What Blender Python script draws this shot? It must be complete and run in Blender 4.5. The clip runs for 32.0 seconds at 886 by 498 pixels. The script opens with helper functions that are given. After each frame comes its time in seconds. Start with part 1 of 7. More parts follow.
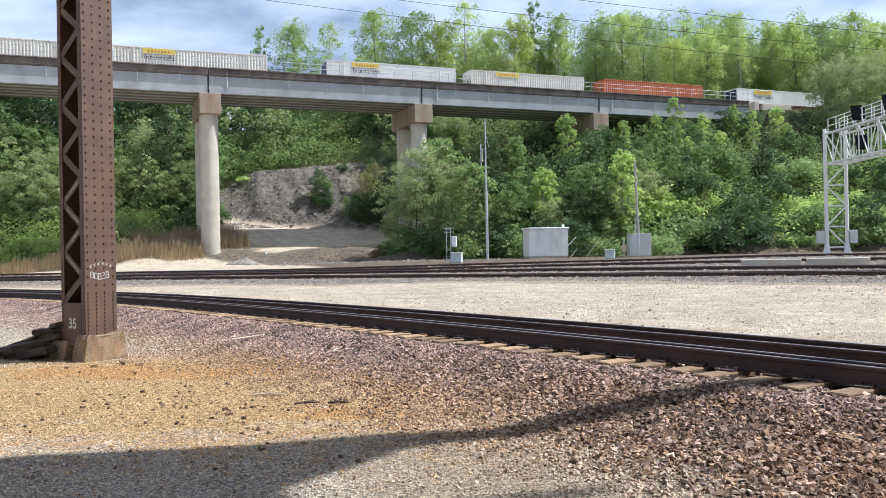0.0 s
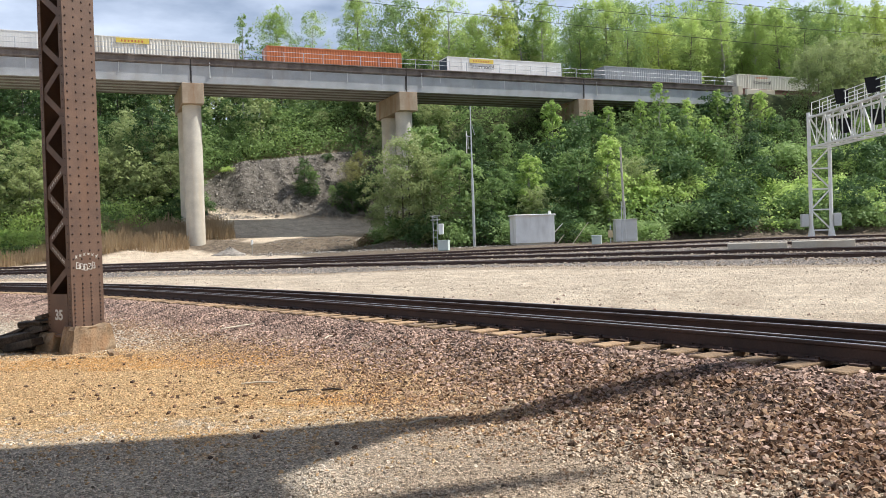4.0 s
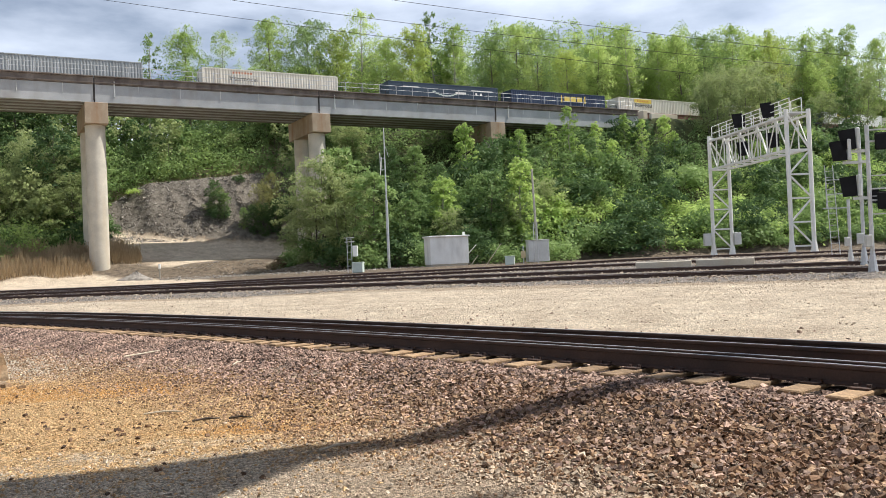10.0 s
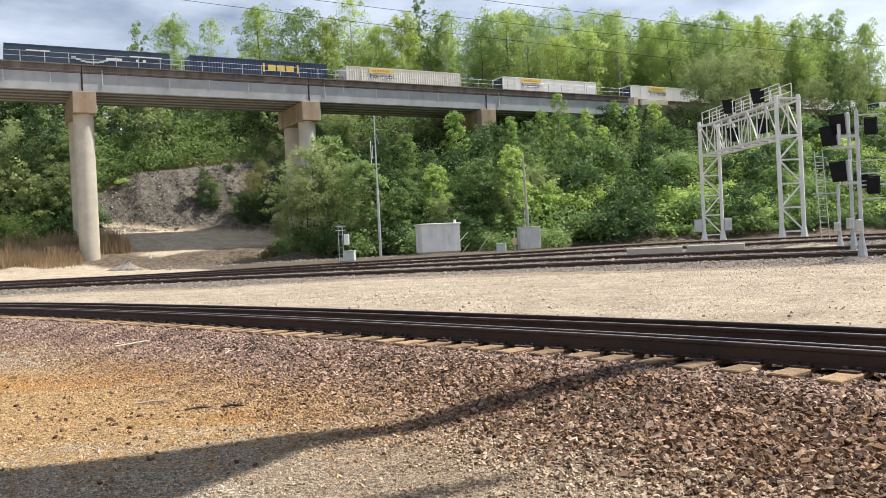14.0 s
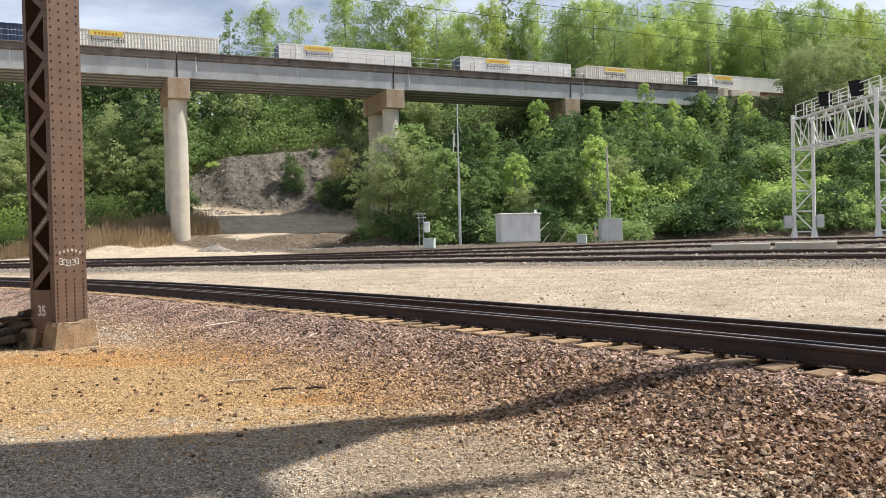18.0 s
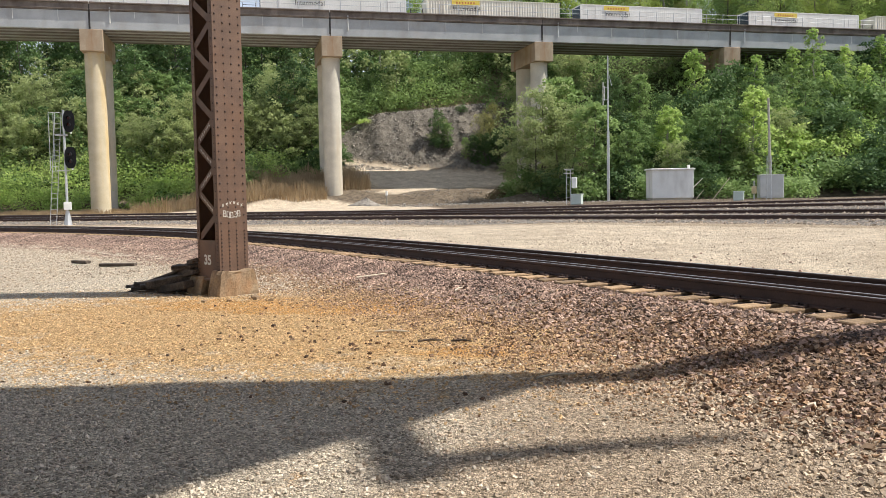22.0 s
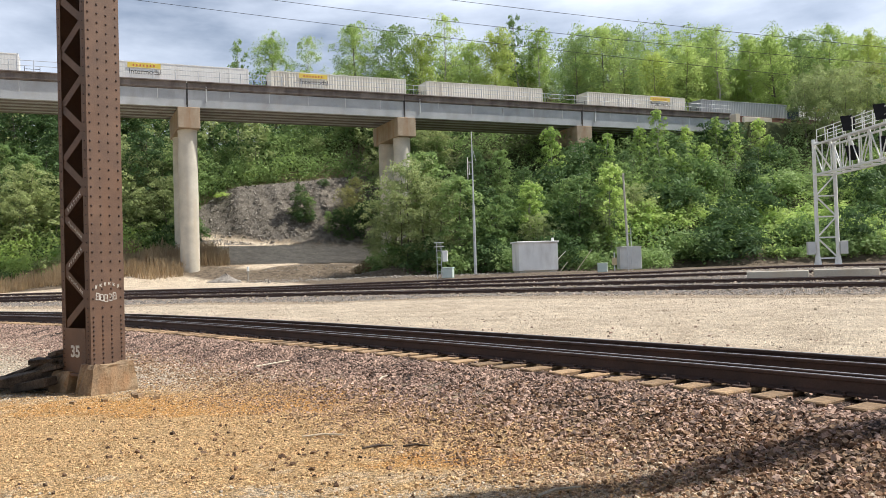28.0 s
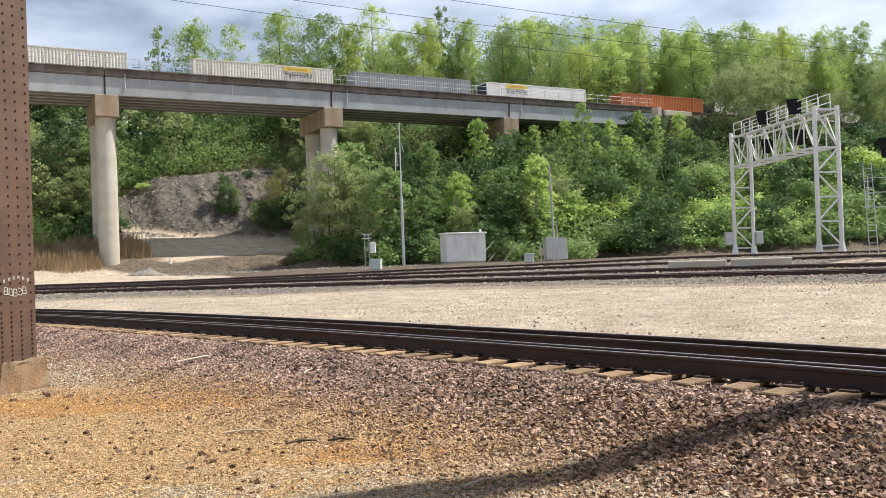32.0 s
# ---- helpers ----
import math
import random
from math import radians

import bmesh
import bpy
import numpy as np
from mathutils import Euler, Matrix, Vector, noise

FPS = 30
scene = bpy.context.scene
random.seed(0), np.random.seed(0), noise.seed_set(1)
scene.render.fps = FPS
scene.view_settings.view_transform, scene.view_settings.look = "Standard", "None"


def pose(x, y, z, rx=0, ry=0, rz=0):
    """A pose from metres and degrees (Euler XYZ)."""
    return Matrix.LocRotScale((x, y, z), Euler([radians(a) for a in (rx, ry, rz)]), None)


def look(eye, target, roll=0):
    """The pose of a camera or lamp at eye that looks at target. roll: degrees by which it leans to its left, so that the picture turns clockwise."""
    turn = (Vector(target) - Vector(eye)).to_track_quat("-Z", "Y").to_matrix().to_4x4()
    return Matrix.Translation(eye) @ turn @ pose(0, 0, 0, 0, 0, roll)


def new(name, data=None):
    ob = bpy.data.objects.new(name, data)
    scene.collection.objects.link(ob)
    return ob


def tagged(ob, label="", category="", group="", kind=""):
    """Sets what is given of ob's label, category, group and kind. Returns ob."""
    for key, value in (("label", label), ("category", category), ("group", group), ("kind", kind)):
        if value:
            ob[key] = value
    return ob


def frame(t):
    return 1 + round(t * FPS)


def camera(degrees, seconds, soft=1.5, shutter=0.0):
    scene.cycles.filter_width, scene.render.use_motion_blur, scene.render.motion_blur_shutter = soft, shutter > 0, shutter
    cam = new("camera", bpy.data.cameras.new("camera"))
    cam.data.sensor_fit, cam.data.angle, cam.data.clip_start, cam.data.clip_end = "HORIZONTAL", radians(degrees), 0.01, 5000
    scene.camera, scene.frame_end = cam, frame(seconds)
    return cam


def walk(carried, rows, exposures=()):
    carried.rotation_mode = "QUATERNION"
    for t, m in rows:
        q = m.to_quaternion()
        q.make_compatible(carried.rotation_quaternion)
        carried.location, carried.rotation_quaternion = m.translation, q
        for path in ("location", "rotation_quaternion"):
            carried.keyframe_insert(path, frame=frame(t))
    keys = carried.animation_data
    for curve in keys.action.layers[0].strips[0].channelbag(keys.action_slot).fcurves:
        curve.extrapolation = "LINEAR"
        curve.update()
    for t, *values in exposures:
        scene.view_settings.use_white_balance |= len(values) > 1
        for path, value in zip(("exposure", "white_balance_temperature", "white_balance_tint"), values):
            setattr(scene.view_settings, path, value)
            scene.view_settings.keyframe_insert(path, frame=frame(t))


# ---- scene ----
cam = camera(56.0, 32.0, 0.6)
PATH = [
    (0, (0.586, -0.894, 1.795), (0.274, 1.081, 1.803), -1.1),
    (0.5, (0.585, -0.929, 1.798), (0.272, 1.046, 1.82), -2.2),
    (1, (0.562, -0.896, 1.775), (0.286, 1.085, 1.79), -2.1),
    (1.5, (0.573, -0.916, 1.786), (0.344, 1.071, 1.792), -2.5),
    (2, (0.583, -0.951, 1.79), (0.386, 1.039, 1.776), -2.7),
    (2.5, (0.561, -0.928, 1.786), (0.361, 1.062, 1.759), -2.6),
    (3, (0.563, -0.915, 1.786), (0.33, 1.072, 1.755), -2.4),
    (3.5, (0.497, -0.868, 1.757), (0.213, 1.112, 1.737), -1.9),
    (5.5, (0.495, -0.73, 1.742), (0.286, 1.258, 1.709), -1.8),
    (6, (0.536, -0.741, 1.739), (0.362, 1.251, 1.693), -2.2),
    (6.5, (0.529, -0.702, 1.731), (0.364, 1.29, 1.699), -2.8),
    (7, (0.522, -0.698, 1.73), (0.361, 1.295, 1.713), -3.1),
    (7.5, (0.55, -0.755, 1.756), (0.417, 1.24, 1.732), -3.9),
    (8, (0.55, -0.738, 1.744), (0.468, 1.26, 1.707), -4.2),
    (8.5, (0.531, -0.721, 1.736), (0.456, 1.278, 1.704), -3.5),
    (9, (0.518, -0.709, 1.737), (0.433, 1.289, 1.715), -2.9),
    (9.5, (0.53, -0.732, 1.745), (0.453, 1.267, 1.76), -2.5),
    (10, (0.525, -0.722, 1.741), (0.45, 1.276, 1.765), -2.4),
    (10.5, (0.532, -0.707, 1.742), (0.465, 1.292, 1.746), -2.6),
    (11, (0.527, -0.706, 1.743), (0.475, 1.293, 1.744), -2.5),
    (11.5, (0.528, -0.694, 1.741), (0.499, 1.306, 1.747), -2.4),
    (12, (0.531, -0.712, 1.742), (0.495, 1.288, 1.745), -2.5),
    (12.5, (0.533, -0.713, 1.738), (0.484, 1.286, 1.735), -2.6),
    (13, (0.535, -0.744, 1.743), (0.482, 1.255, 1.741), -2.5),
    (13.5, (0.529, -0.703, 1.74), (0.474, 1.297, 1.732), -2.6),
    (14, (0.526, -0.713, 1.732), (0.47, 1.286, 1.726), -2.8),
    (14.5, (0.543, -0.702, 1.735), (0.507, 1.297, 1.73), -2.9),
    (16.5, (0.515, -0.658, 1.742), (0.457, 1.341, 1.747), -2.8),
    (17, (0.502, -0.646, 1.733), (0.395, 1.351, 1.739), -2.3),
    (17.5, (0.519, -0.838, 1.78), (0.338, 1.153, 1.771), -1.8),
    (18, (0.515, -0.86, 1.777), (0.269, 1.124, 1.75), -1.3),
    (18.5, (0.499, -0.842, 1.782), (0.098, 1.118, 1.805), -0.5),
    (19, (0.455, -0.856, 1.771), (-0.166, 1.045, 1.822), 0.5),
    (19.5, (0.454, -0.877, 1.773), (-0.272, 0.987, 1.79), 0.8),
    (20, (0.449, -0.911, 1.771), (-0.336, 0.929, 1.759), 1.4),
    (20.5, (0.446, -0.898, 1.772), (-0.318, 0.95, 1.734), 1.6),
    (21, (0.453, -0.875, 1.768), (-0.285, 0.982, 1.692), 1.5),
    (21.5, (0.479, -0.843, 1.764), (-0.217, 1.028, 1.644), 0.5),
    (22, (0.492, -0.785, 1.76), (-0.096, 1.122, 1.634), -1.0),
    (22.5, (0.509, -0.82, 1.771), (-0.013, 1.11, 1.699), -1.9),
    (23, (0.484, -0.815, 1.764), (-0.041, 1.114, 1.702), -1.7),
    (23.5, (0.419, -0.797, 1.756), (-0.123, 1.128, 1.722), -1.5),
    (24, (0.381, -0.786, 1.754), (-0.167, 1.138, 1.754), -1.4),
    (24.5, (0.354, -0.774, 1.748), (-0.214, 1.144, 1.728), -1.5),
    (25, (0.198, -0.572, 1.729), (-0.331, 1.356, 1.73), -0.7),
    (25.5, (-0.032, -0.408, 1.766), (-0.516, 1.532, 1.829), -0.8),
    (27.5, (-0.651, 0.256, 1.822), (-0.943, 2.234, 1.887), -1.2),
    (28, (-0.823, 0.39, 1.818), (-1.073, 2.374, 1.861), -1.7),
    (28.5, (-0.92, 0.48, 1.829), (-1.135, 2.468, 1.855), -1.9),
    (29, (-0.891, 0.469, 1.823), (-1.14, 2.453, 1.838), -1.5),
    (29.5, (-0.848, 0.45, 1.828), (-1.11, 2.433, 1.85), -1.5),
    (30, (-0.828, 0.418, 1.827), (-1.027, 2.408, 1.86), -1.6),
    (30.5, (-0.815, 0.421, 1.829), (-0.969, 2.415, 1.847), -1.9),
    (31, (-0.788, 0.384, 1.825), (-0.92, 2.379, 1.832), -2.2),
    (31.5, (-0.766, 0.354, 1.835), (-0.87, 2.351, 1.847), -2.1),
    (32, (-0.795, 0.482, 1.81), (-0.875, 2.48, 1.827), -2.0),
]
walk(cam, [(t, look(eye, target, roll)) for t, eye, target, roll in PATH],
     [(0, 0.47, 5500, 10), (1.5, 0.45, 5700, 10), (3.5, 0.41, 5850, 10), (6, 0.38, 6050, 10), (25, 0.36, 6150, 10), (28, 0.35, 6100, 10), (32, 0.36, 6100, 10)])

# ---- world, sun ----
SUN_AZ, SUN_EL = math.atan2(0.27, 0.963), radians(55)
world = bpy.data.worlds.new("world")
scene.world = world
world.use_nodes = True
wn, wl = world.node_tree.nodes, world.node_tree.links
wn.clear()
sky = wn.new("ShaderNodeTexSky")
sky.sky_type, sky.sun_disc = "NISHITA", False
sky.sun_elevation, sky.sun_rotation = SUN_EL, math.pi / 2 - SUN_AZ
sky.air_density, sky.dust_density, sky.ozone_density = 1.0, 0.6, 2.0
tc = wn.new("ShaderNodeTexCoord")
mp = wn.new("ShaderNodeMapping")
mp.inputs["Scale"].default_value = (1.0, 1.0, 3.2)
mp.inputs["Location"].default_value = (0.55, 0.2, 0.3)
cl = wn.new("ShaderNodeTexNoise")
cl.inputs["Scale"].default_value, cl.inputs["Detail"].default_value, cl.inputs["Roughness"].default_value = 2.2, 8.0, 0.52
rp = wn.new("ShaderNodeValToRGB")
rp.color_ramp.elements[0].position, rp.color_ramp.elements[1].position = 0.43, 0.67
rp.color_ramp.elements[0].color = (0.10, 0.10, 0.10, 1)
rp.color_ramp.elements[1].color = (0.95, 0.95, 0.95, 1)
mx = wn.new("ShaderNodeMix")
mx.data_type = "RGBA"
mx.inputs[7].default_value = (16.8, 17.6, 19.2, 1)
bg = wn.new("ShaderNodeBackground")
bg.inputs["Strength"].default_value = 0.054
wo = wn.new("ShaderNodeOutputWorld")
wl.new(tc.outputs["Generated"], mp.inputs["Vector"])
wl.new(mp.outputs["Vector"], cl.inputs["Vector"])
wl.new(cl.outputs["Fac"], rp.inputs["Fac"])
sx_, hz, hm = wn.new("ShaderNodeSeparateXYZ"), wn.new("ShaderNodeMapRange"), wn.new("ShaderNodeMath")
hz.inputs["From Min"].default_value, hz.inputs["From Max"].default_value = 0.0, 0.6
hz.inputs["To Min"].default_value, hz.inputs["To Max"].default_value = 0.27, 0.0
hm.operation = "MAXIMUM"
wl.new(tc.outputs["Generated"], sx_.inputs["Vector"])
wl.new(sx_.outputs["Z"], hz.inputs["Value"])
wl.new(rp.outputs["Color"], hm.inputs[0])
wl.new(hz.outputs["Result"], hm.inputs[1])
wl.new(hm.outputs[0], mx.inputs["Factor"])
wl.new(sky.outputs["Color"], mx.inputs[6])
wl.new(mx.outputs[2], bg.inputs["Color"])
wl.new(bg.outputs["Background"], wo.inputs["Surface"])
sun = new("sun", bpy.data.lights.new("sun", "SUN"))
sun.data.energy, sun.data.angle, sun.data.color = 5.0, radians(0.6), (1.0, 0.915, 0.79)
sun.matrix_world = look((80 * math.cos(SUN_AZ), 80 * math.sin(SUN_AZ), 80 * math.tan(SUN_EL)), (0, 0, 0))


# ---- mesh and material tools ----
class Mesh:
    """Collects vertices and faces for one mesh."""

    def __init__(self):
        self.v, self.f = [], []

    def add(self, verts, faces, m=None):
        n = len(self.v)
        self.v += [tuple(m @ Vector(p)) for p in verts] if m is not None else [tuple(p) for p in verts]
        self.f += [tuple(i + n for i in face) for face in faces]
        return self

    def box(self, x0, x1, y0, y1, z0, z1, c=0.0, m=None):
        """A box; c cuts its edges."""
        if c <= 0:
            vs = [(x, y, z) for z in (z0, z1) for y in (y0, y1) for x in (x0, x1)]
            return self.add(vs, [(0, 2, 3, 1), (4, 5, 7, 6), (0, 1, 5, 4), (2, 6, 7, 3), (0, 4, 6, 2), (1, 3, 7, 5)], m)
        rings = []
        for z, k in ((z0, c), (z0 + c, 0), (z1 - c, 0), (z1, c)):
            a, b, d, e = x0 + k, x1 - k, y0 + k, y1 - k
            rings.append([(a + c, d, z), (b - c, d, z), (b, d + c, z), (b, e - c, z), (b - c, e, z), (a + c, e, z), (a, e - c, z), (a, d + c, z)])
        vs = [p for r in rings for p in r]
        fs = [tuple(range(7, -1, -1)), tuple(range(24, 32))]
        fs += [(r * 8 + i, r * 8 + (i + 1) % 8, r * 8 + 8 + (i + 1) % 8, r * 8 + 8 + i) for r in range(3) for i in range(8)]
        return self.add(vs, fs, m)

    def tube(self, p0, p1, r0, r1=None, n=8, m=None):
        p0, p1 = Vector(p0), Vector(p1)
        r1 = r0 if r1 is None else r1
        way = (p1 - p0).normalized()
        a = way.orthogonal().normalized()
        b = way.cross(a)
        vs = []
        for p, r in ((p0, r0), (p1, r1)):
            vs += [p + r * (math.cos(6.28318 * i / n) * a + math.sin(6.28318 * i / n) * b) for i in range(n)]
        fs = [(i, (i + 1) % n, n + (i + 1) % n, n + i) for i in range(n)] + [tuple(range(n - 1, -1, -1)), tuple(range(n, 2 * n))]
        return self.add(vs, fs, m)

    def beam(self, p0, p1, w, h, m=None):
        """A bar between two points, h is its height."""
        p0, p1 = Vector(p0), Vector(p1)
        way = (p1 - p0).normalized()
        side = way.cross(Vector((0, 0, 1)))
        side = side.normalized() if side.length > 1e-4 else Vector((1, 0, 0))
        up = side.cross(way)
        vs = [p + side * sx * w / 2 + up * sz * h / 2 for p in (p0, p1) for sx, sz in ((-1, -1), (1, -1), (1, 1), (-1, 1))]
        return self.add(vs, [(3, 2, 1, 0), (4, 5, 6, 7), (0, 1, 5, 4), (1, 2, 6, 5), (2, 3, 7, 6), (3, 0, 4, 7)], m)

    def sweep(self, profile, path):
        """Draws a profile (across, up) along a path of (place, across, up)."""
        n = len(profile)
        vs = [Vector(p) + Vector(a) * u + Vector(b) * w for p, a, b in path for u, w in profile]
        fs = [(r * n + i, r * n + (i + 1) % n, (r + 1) * n + (i + 1) % n, (r + 1) * n + i) for r in range(len(path) - 1) for i in range(n)]
        k = (len(path) - 1) * n
        fs += [tuple(range(n - 1, -1, -1)), tuple(range(k, k + n))]
        return self.add(vs, fs)

    def data(self, name, mat, smooth=False):
        me = bpy.data.meshes.new(name)
        me.from_pydata(self.v, [], self.f)
        me.materials.append(mat)
        if smooth:
            me.polygons.foreach_set("use_smooth", [True] * len(me.polygons))
        me.update()
        return me


def part(name, mesh, mat, parent=None, label="", smooth=False, m=None):
    """One mesh object, under a thing or a part where one is given."""
    me = mesh.data(name, mat, smooth) if isinstance(mesh, Mesh) else mesh
    ob = new(name, me)
    ob.parent = parent
    if m is not None:
        ob.matrix_basis = m
    return tagged(ob, label)


def thing(name, label, category, group="", m=None, kind=""):
    ob = tagged(new(name), label, category, group, kind)
    if m is not None:
        ob.matrix_basis = m
    return ob


def arrays(name, verts, faces, mat, smooth=False):
    """A mesh from numpy arrays of vertices and of faces with equally many corners."""
    me = bpy.data.meshes.new(name)
    k = faces.shape[1]
    me.vertices.add(len(verts))
    me.vertices.foreach_set("co", np.ascontiguousarray(verts, dtype=np.float32).ravel())
    me.loops.add(faces.size)
    me.loops.foreach_set("vertex_index", np.ascontiguousarray(faces, dtype=np.int32).ravel())
    me.polygons.add(len(faces))
    me.polygons.foreach_set("loop_start", np.arange(0, faces.size, k, dtype=np.int32))
    me.materials.append(mat)
    me.polygons.foreach_set("use_smooth", [smooth] * len(faces))
    me.update(calc_edges=True)
    me.validate()
    return me


def rgb(c):
    return (c[0], c[1], c[2], 1.0)


def paint(name, c1, c2, scale=4.0, rough=0.8, metal=0.0, bump=0.3, grain=60.0, spread=0.25, stain=None, amount=0.5, vary=0.0, spec=0.5):
    """A worn surface: two colours at a large scale, grain at a small one, stains of a third colour.
    vary: how far each object, or below zero each loose piece, differs."""
    mat = bpy.data.materials.new(name)
    mat.use_nodes = True
    nt = mat.node_tree
    b = nt.nodes["Principled BSDF"]
    tex = nt.nodes.new("ShaderNodeTexCoord")
    big, fine = nt.nodes.new("ShaderNodeTexNoise"), nt.nodes.new("ShaderNodeTexNoise")
    big.inputs["Scale"].default_value, big.inputs["Detail"].default_value = scale, 5
    fine.inputs["Scale"].default_value, fine.inputs["Detail"].default_value = grain, 3
    for n in (big, fine):
        nt.links.new(tex.outputs["Object"], n.inputs["Vector"])
    ramp = nt.nodes.new("ShaderNodeValToRGB")
    ramp.color_ramp.elements[0].position, ramp.color_ramp.elements[0].color = 0.32, rgb(c1)
    ramp.color_ramp.elements[1].position, ramp.color_ramp.elements[1].color = 0.68, rgb(c2)
    nt.links.new(big.outputs["Fac"], ramp.inputs["Fac"])
    out = ramp.outputs["Color"]
    val = nt.nodes.new("ShaderNodeMapRange")
    val.inputs["To Min"].default_value, val.inputs["To Max"].default_value = 1 - spread, 1 + spread
    val.inputs["From Min"].default_value, val.inputs["From Max"].default_value = 0.3, 0.7
    nt.links.new(fine.outputs["Fac"], val.inputs["Value"])
    hsv = nt.nodes.new("ShaderNodeHueSaturation")
    nt.links.new(out, hsv.inputs["Color"])
    nt.links.new(val.outputs["Result"], hsv.inputs["Value"])
    out = hsv.outputs["Color"]
    if stain:
        st = nt.nodes.new("ShaderNodeTexNoise")
        st.inputs["Scale"].default_value, st.inputs["Detail"].default_value = stain[3], 6
        sm = nt.nodes.new("ShaderNodeMapping")
        sm.inputs["Scale"].default_value = (1, 1, stain[4])
        nt.links.new(tex.outputs["Object"], sm.inputs["Vector"])
        nt.links.new(sm.outputs["Vector"], st.inputs["Vector"])
        sr = nt.nodes.new("ShaderNodeMapRange")
        sr.inputs["From Min"].default_value, sr.inputs["From Max"].default_value = 0.5, 0.72
        sr.inputs["To Max"].default_value = amount
        nt.links.new(st.outputs["Fac"], sr.inputs["Value"])
        mix = nt.nodes.new("ShaderNodeMix")
        mix.data_type = "RGBA"
        nt.links.new(sr.outputs["Result"], mix.inputs["Factor"])
        nt.links.new(out, mix.inputs[6])
        mix.inputs[7].default_value = rgb(stain[:3])
        out = mix.outputs[2]
    if vary:
        info = nt.nodes.new("ShaderNodeNewGeometry" if vary < 0 else "ShaderNodeObjectInfo")
        vr = nt.nodes.new("ShaderNodeMapRange")
        vr.inputs["To Min"].default_value, vr.inputs["To Max"].default_value = 1 - vary, 1 + vary
        nt.links.new(info.outputs["Random Per Island" if vary < 0 else "Random"], vr.inputs["Value"])
        h2 = nt.nodes.new("ShaderNodeHueSaturation")
        nt.links.new(out, h2.inputs["Color"])
        nt.links.new(vr.outputs["Result"], h2.inputs["Value"])
        out = h2.outputs["Color"]
    nt.links.new(out, b.inputs["Base Color"])
    b.inputs["Roughness"].default_value, b.inputs["Metallic"].default_value = rough, metal
    b.inputs["Specular IOR Level"].default_value = spec
    if bump:
        bp = nt.nodes.new("ShaderNodeBump")
        bp.inputs["Strength"].default_value, bp.inputs["Distance"].default_value = bump, 0.02
        nt.links.new(fine.outputs["Fac"], bp.inputs["Height"])
        nt.links.new(bp.outputs["Normal"], b.inputs["Normal"])
    return mat


def leafy(name, c1, c2, glow=0.3, patch=0.3):
    """Leaves: light passes through; each leaf, each patch of the crown and each plant has its own shade."""
    mat = bpy.data.materials.new(name)
    mat.use_nodes = True
    nt = mat.node_tree
    nt.nodes.clear()
    geo, info = nt.nodes.new("ShaderNodeNewGeometry"), nt.nodes.new("ShaderNodeObjectInfo")
    tex, wave = nt.nodes.new("ShaderNodeTexCoord"), nt.nodes.new("ShaderNodeTexNoise")
    wave.inputs["Scale"].default_value, wave.inputs["Detail"].default_value = patch, 4
    nt.links.new(tex.outputs["Object"], wave.inputs["Vector"])

    def scaled(value, by, rest=None):
        n = nt.nodes.new("ShaderNodeMath")
        n.operation = "MULTIPLY" if rest is None else "MULTIPLY_ADD"
        n.inputs[1].default_value = by
        nt.links.new(value, n.inputs[0])
        if rest is not None:
            nt.links.new(rest, n.inputs[2])
        return n.outputs[0]

    fac = scaled(wave.outputs["Fac"], 0.9, scaled(geo.outputs["Random Per Island"], 0.32, scaled(info.outputs["Random"], 0.42)))
    ramp = nt.nodes.new("ShaderNodeValToRGB")
    ramp.color_ramp.elements[0].position, ramp.color_ramp.elements[0].color = 0.36, rgb(c1)
    ramp.color_ramp.elements[1].position, ramp.color_ramp.elements[1].color = 0.96, rgb(c2)
    nt.links.new(scaled(fac, 0.8), ramp.inputs["Fac"])
    di, tr, mix = nt.nodes.new("ShaderNodeBsdfPrincipled"), nt.nodes.new("ShaderNodeBsdfTranslucent"), nt.nodes.new("ShaderNodeMixShader")
    di.inputs["Roughness"].default_value = 0.55
    di.inputs["Specular IOR Level"].default_value = 0.15
    mix.inputs[0].default_value = glow
    nt.links.new(ramp.outputs["Color"], di.inputs["Base Color"])
    nt.links.new(ramp.outputs["Color"], tr.inputs["Color"])
    nt.links.new(di.outputs[0], mix.inputs[1])
    nt.links.new(tr.outputs[0], mix.inputs[2])
    o = nt.nodes.new("ShaderNodeOutputMaterial")
    nt.links.new(mix.outputs[0], o.inputs["Surface"])
    return mat


# ---- materials ----
RUST_STEEL = paint("rusty_brown_steel", (0.115, 0.069, 0.046), (0.168, 0.10, 0.064), 3, 0.62, 0.0, 0.15, 40, 0.12, (0.20, 0.10, 0.05, 2.0, 0.4), 0.5)
# darker than the plates: the shade on the rivet heads is put into their colour
RIVET_STEEL = paint("shade_dark_rivet_steel", (0.045, 0.026, 0.020), (0.075, 0.042, 0.03), 8, 0.6, 0.0, 0.0, 40, 0.15)
RAIL_STEEL = paint("rusted_rail_side", (0.050, 0.030, 0.024), (0.075, 0.043, 0.033), 3, 0.75, 0.0, 0.1, 50, 0.15)
RAIL_TOP = paint("polished_rail_head", (0.36, 0.36, 0.37), (0.46, 0.46, 0.47), 6, 0.42, 0.8, 0.05, 80, 0.08)
TIE_WOOD = paint("weathered_tie_wood", (0.24, 0.155, 0.085), (0.41, 0.28, 0.16), 5, 0.9, 0.0, 0.5, 45, 0.3, (0.10, 0.07, 0.05, 6, 1.0), 0.7, 0.4)
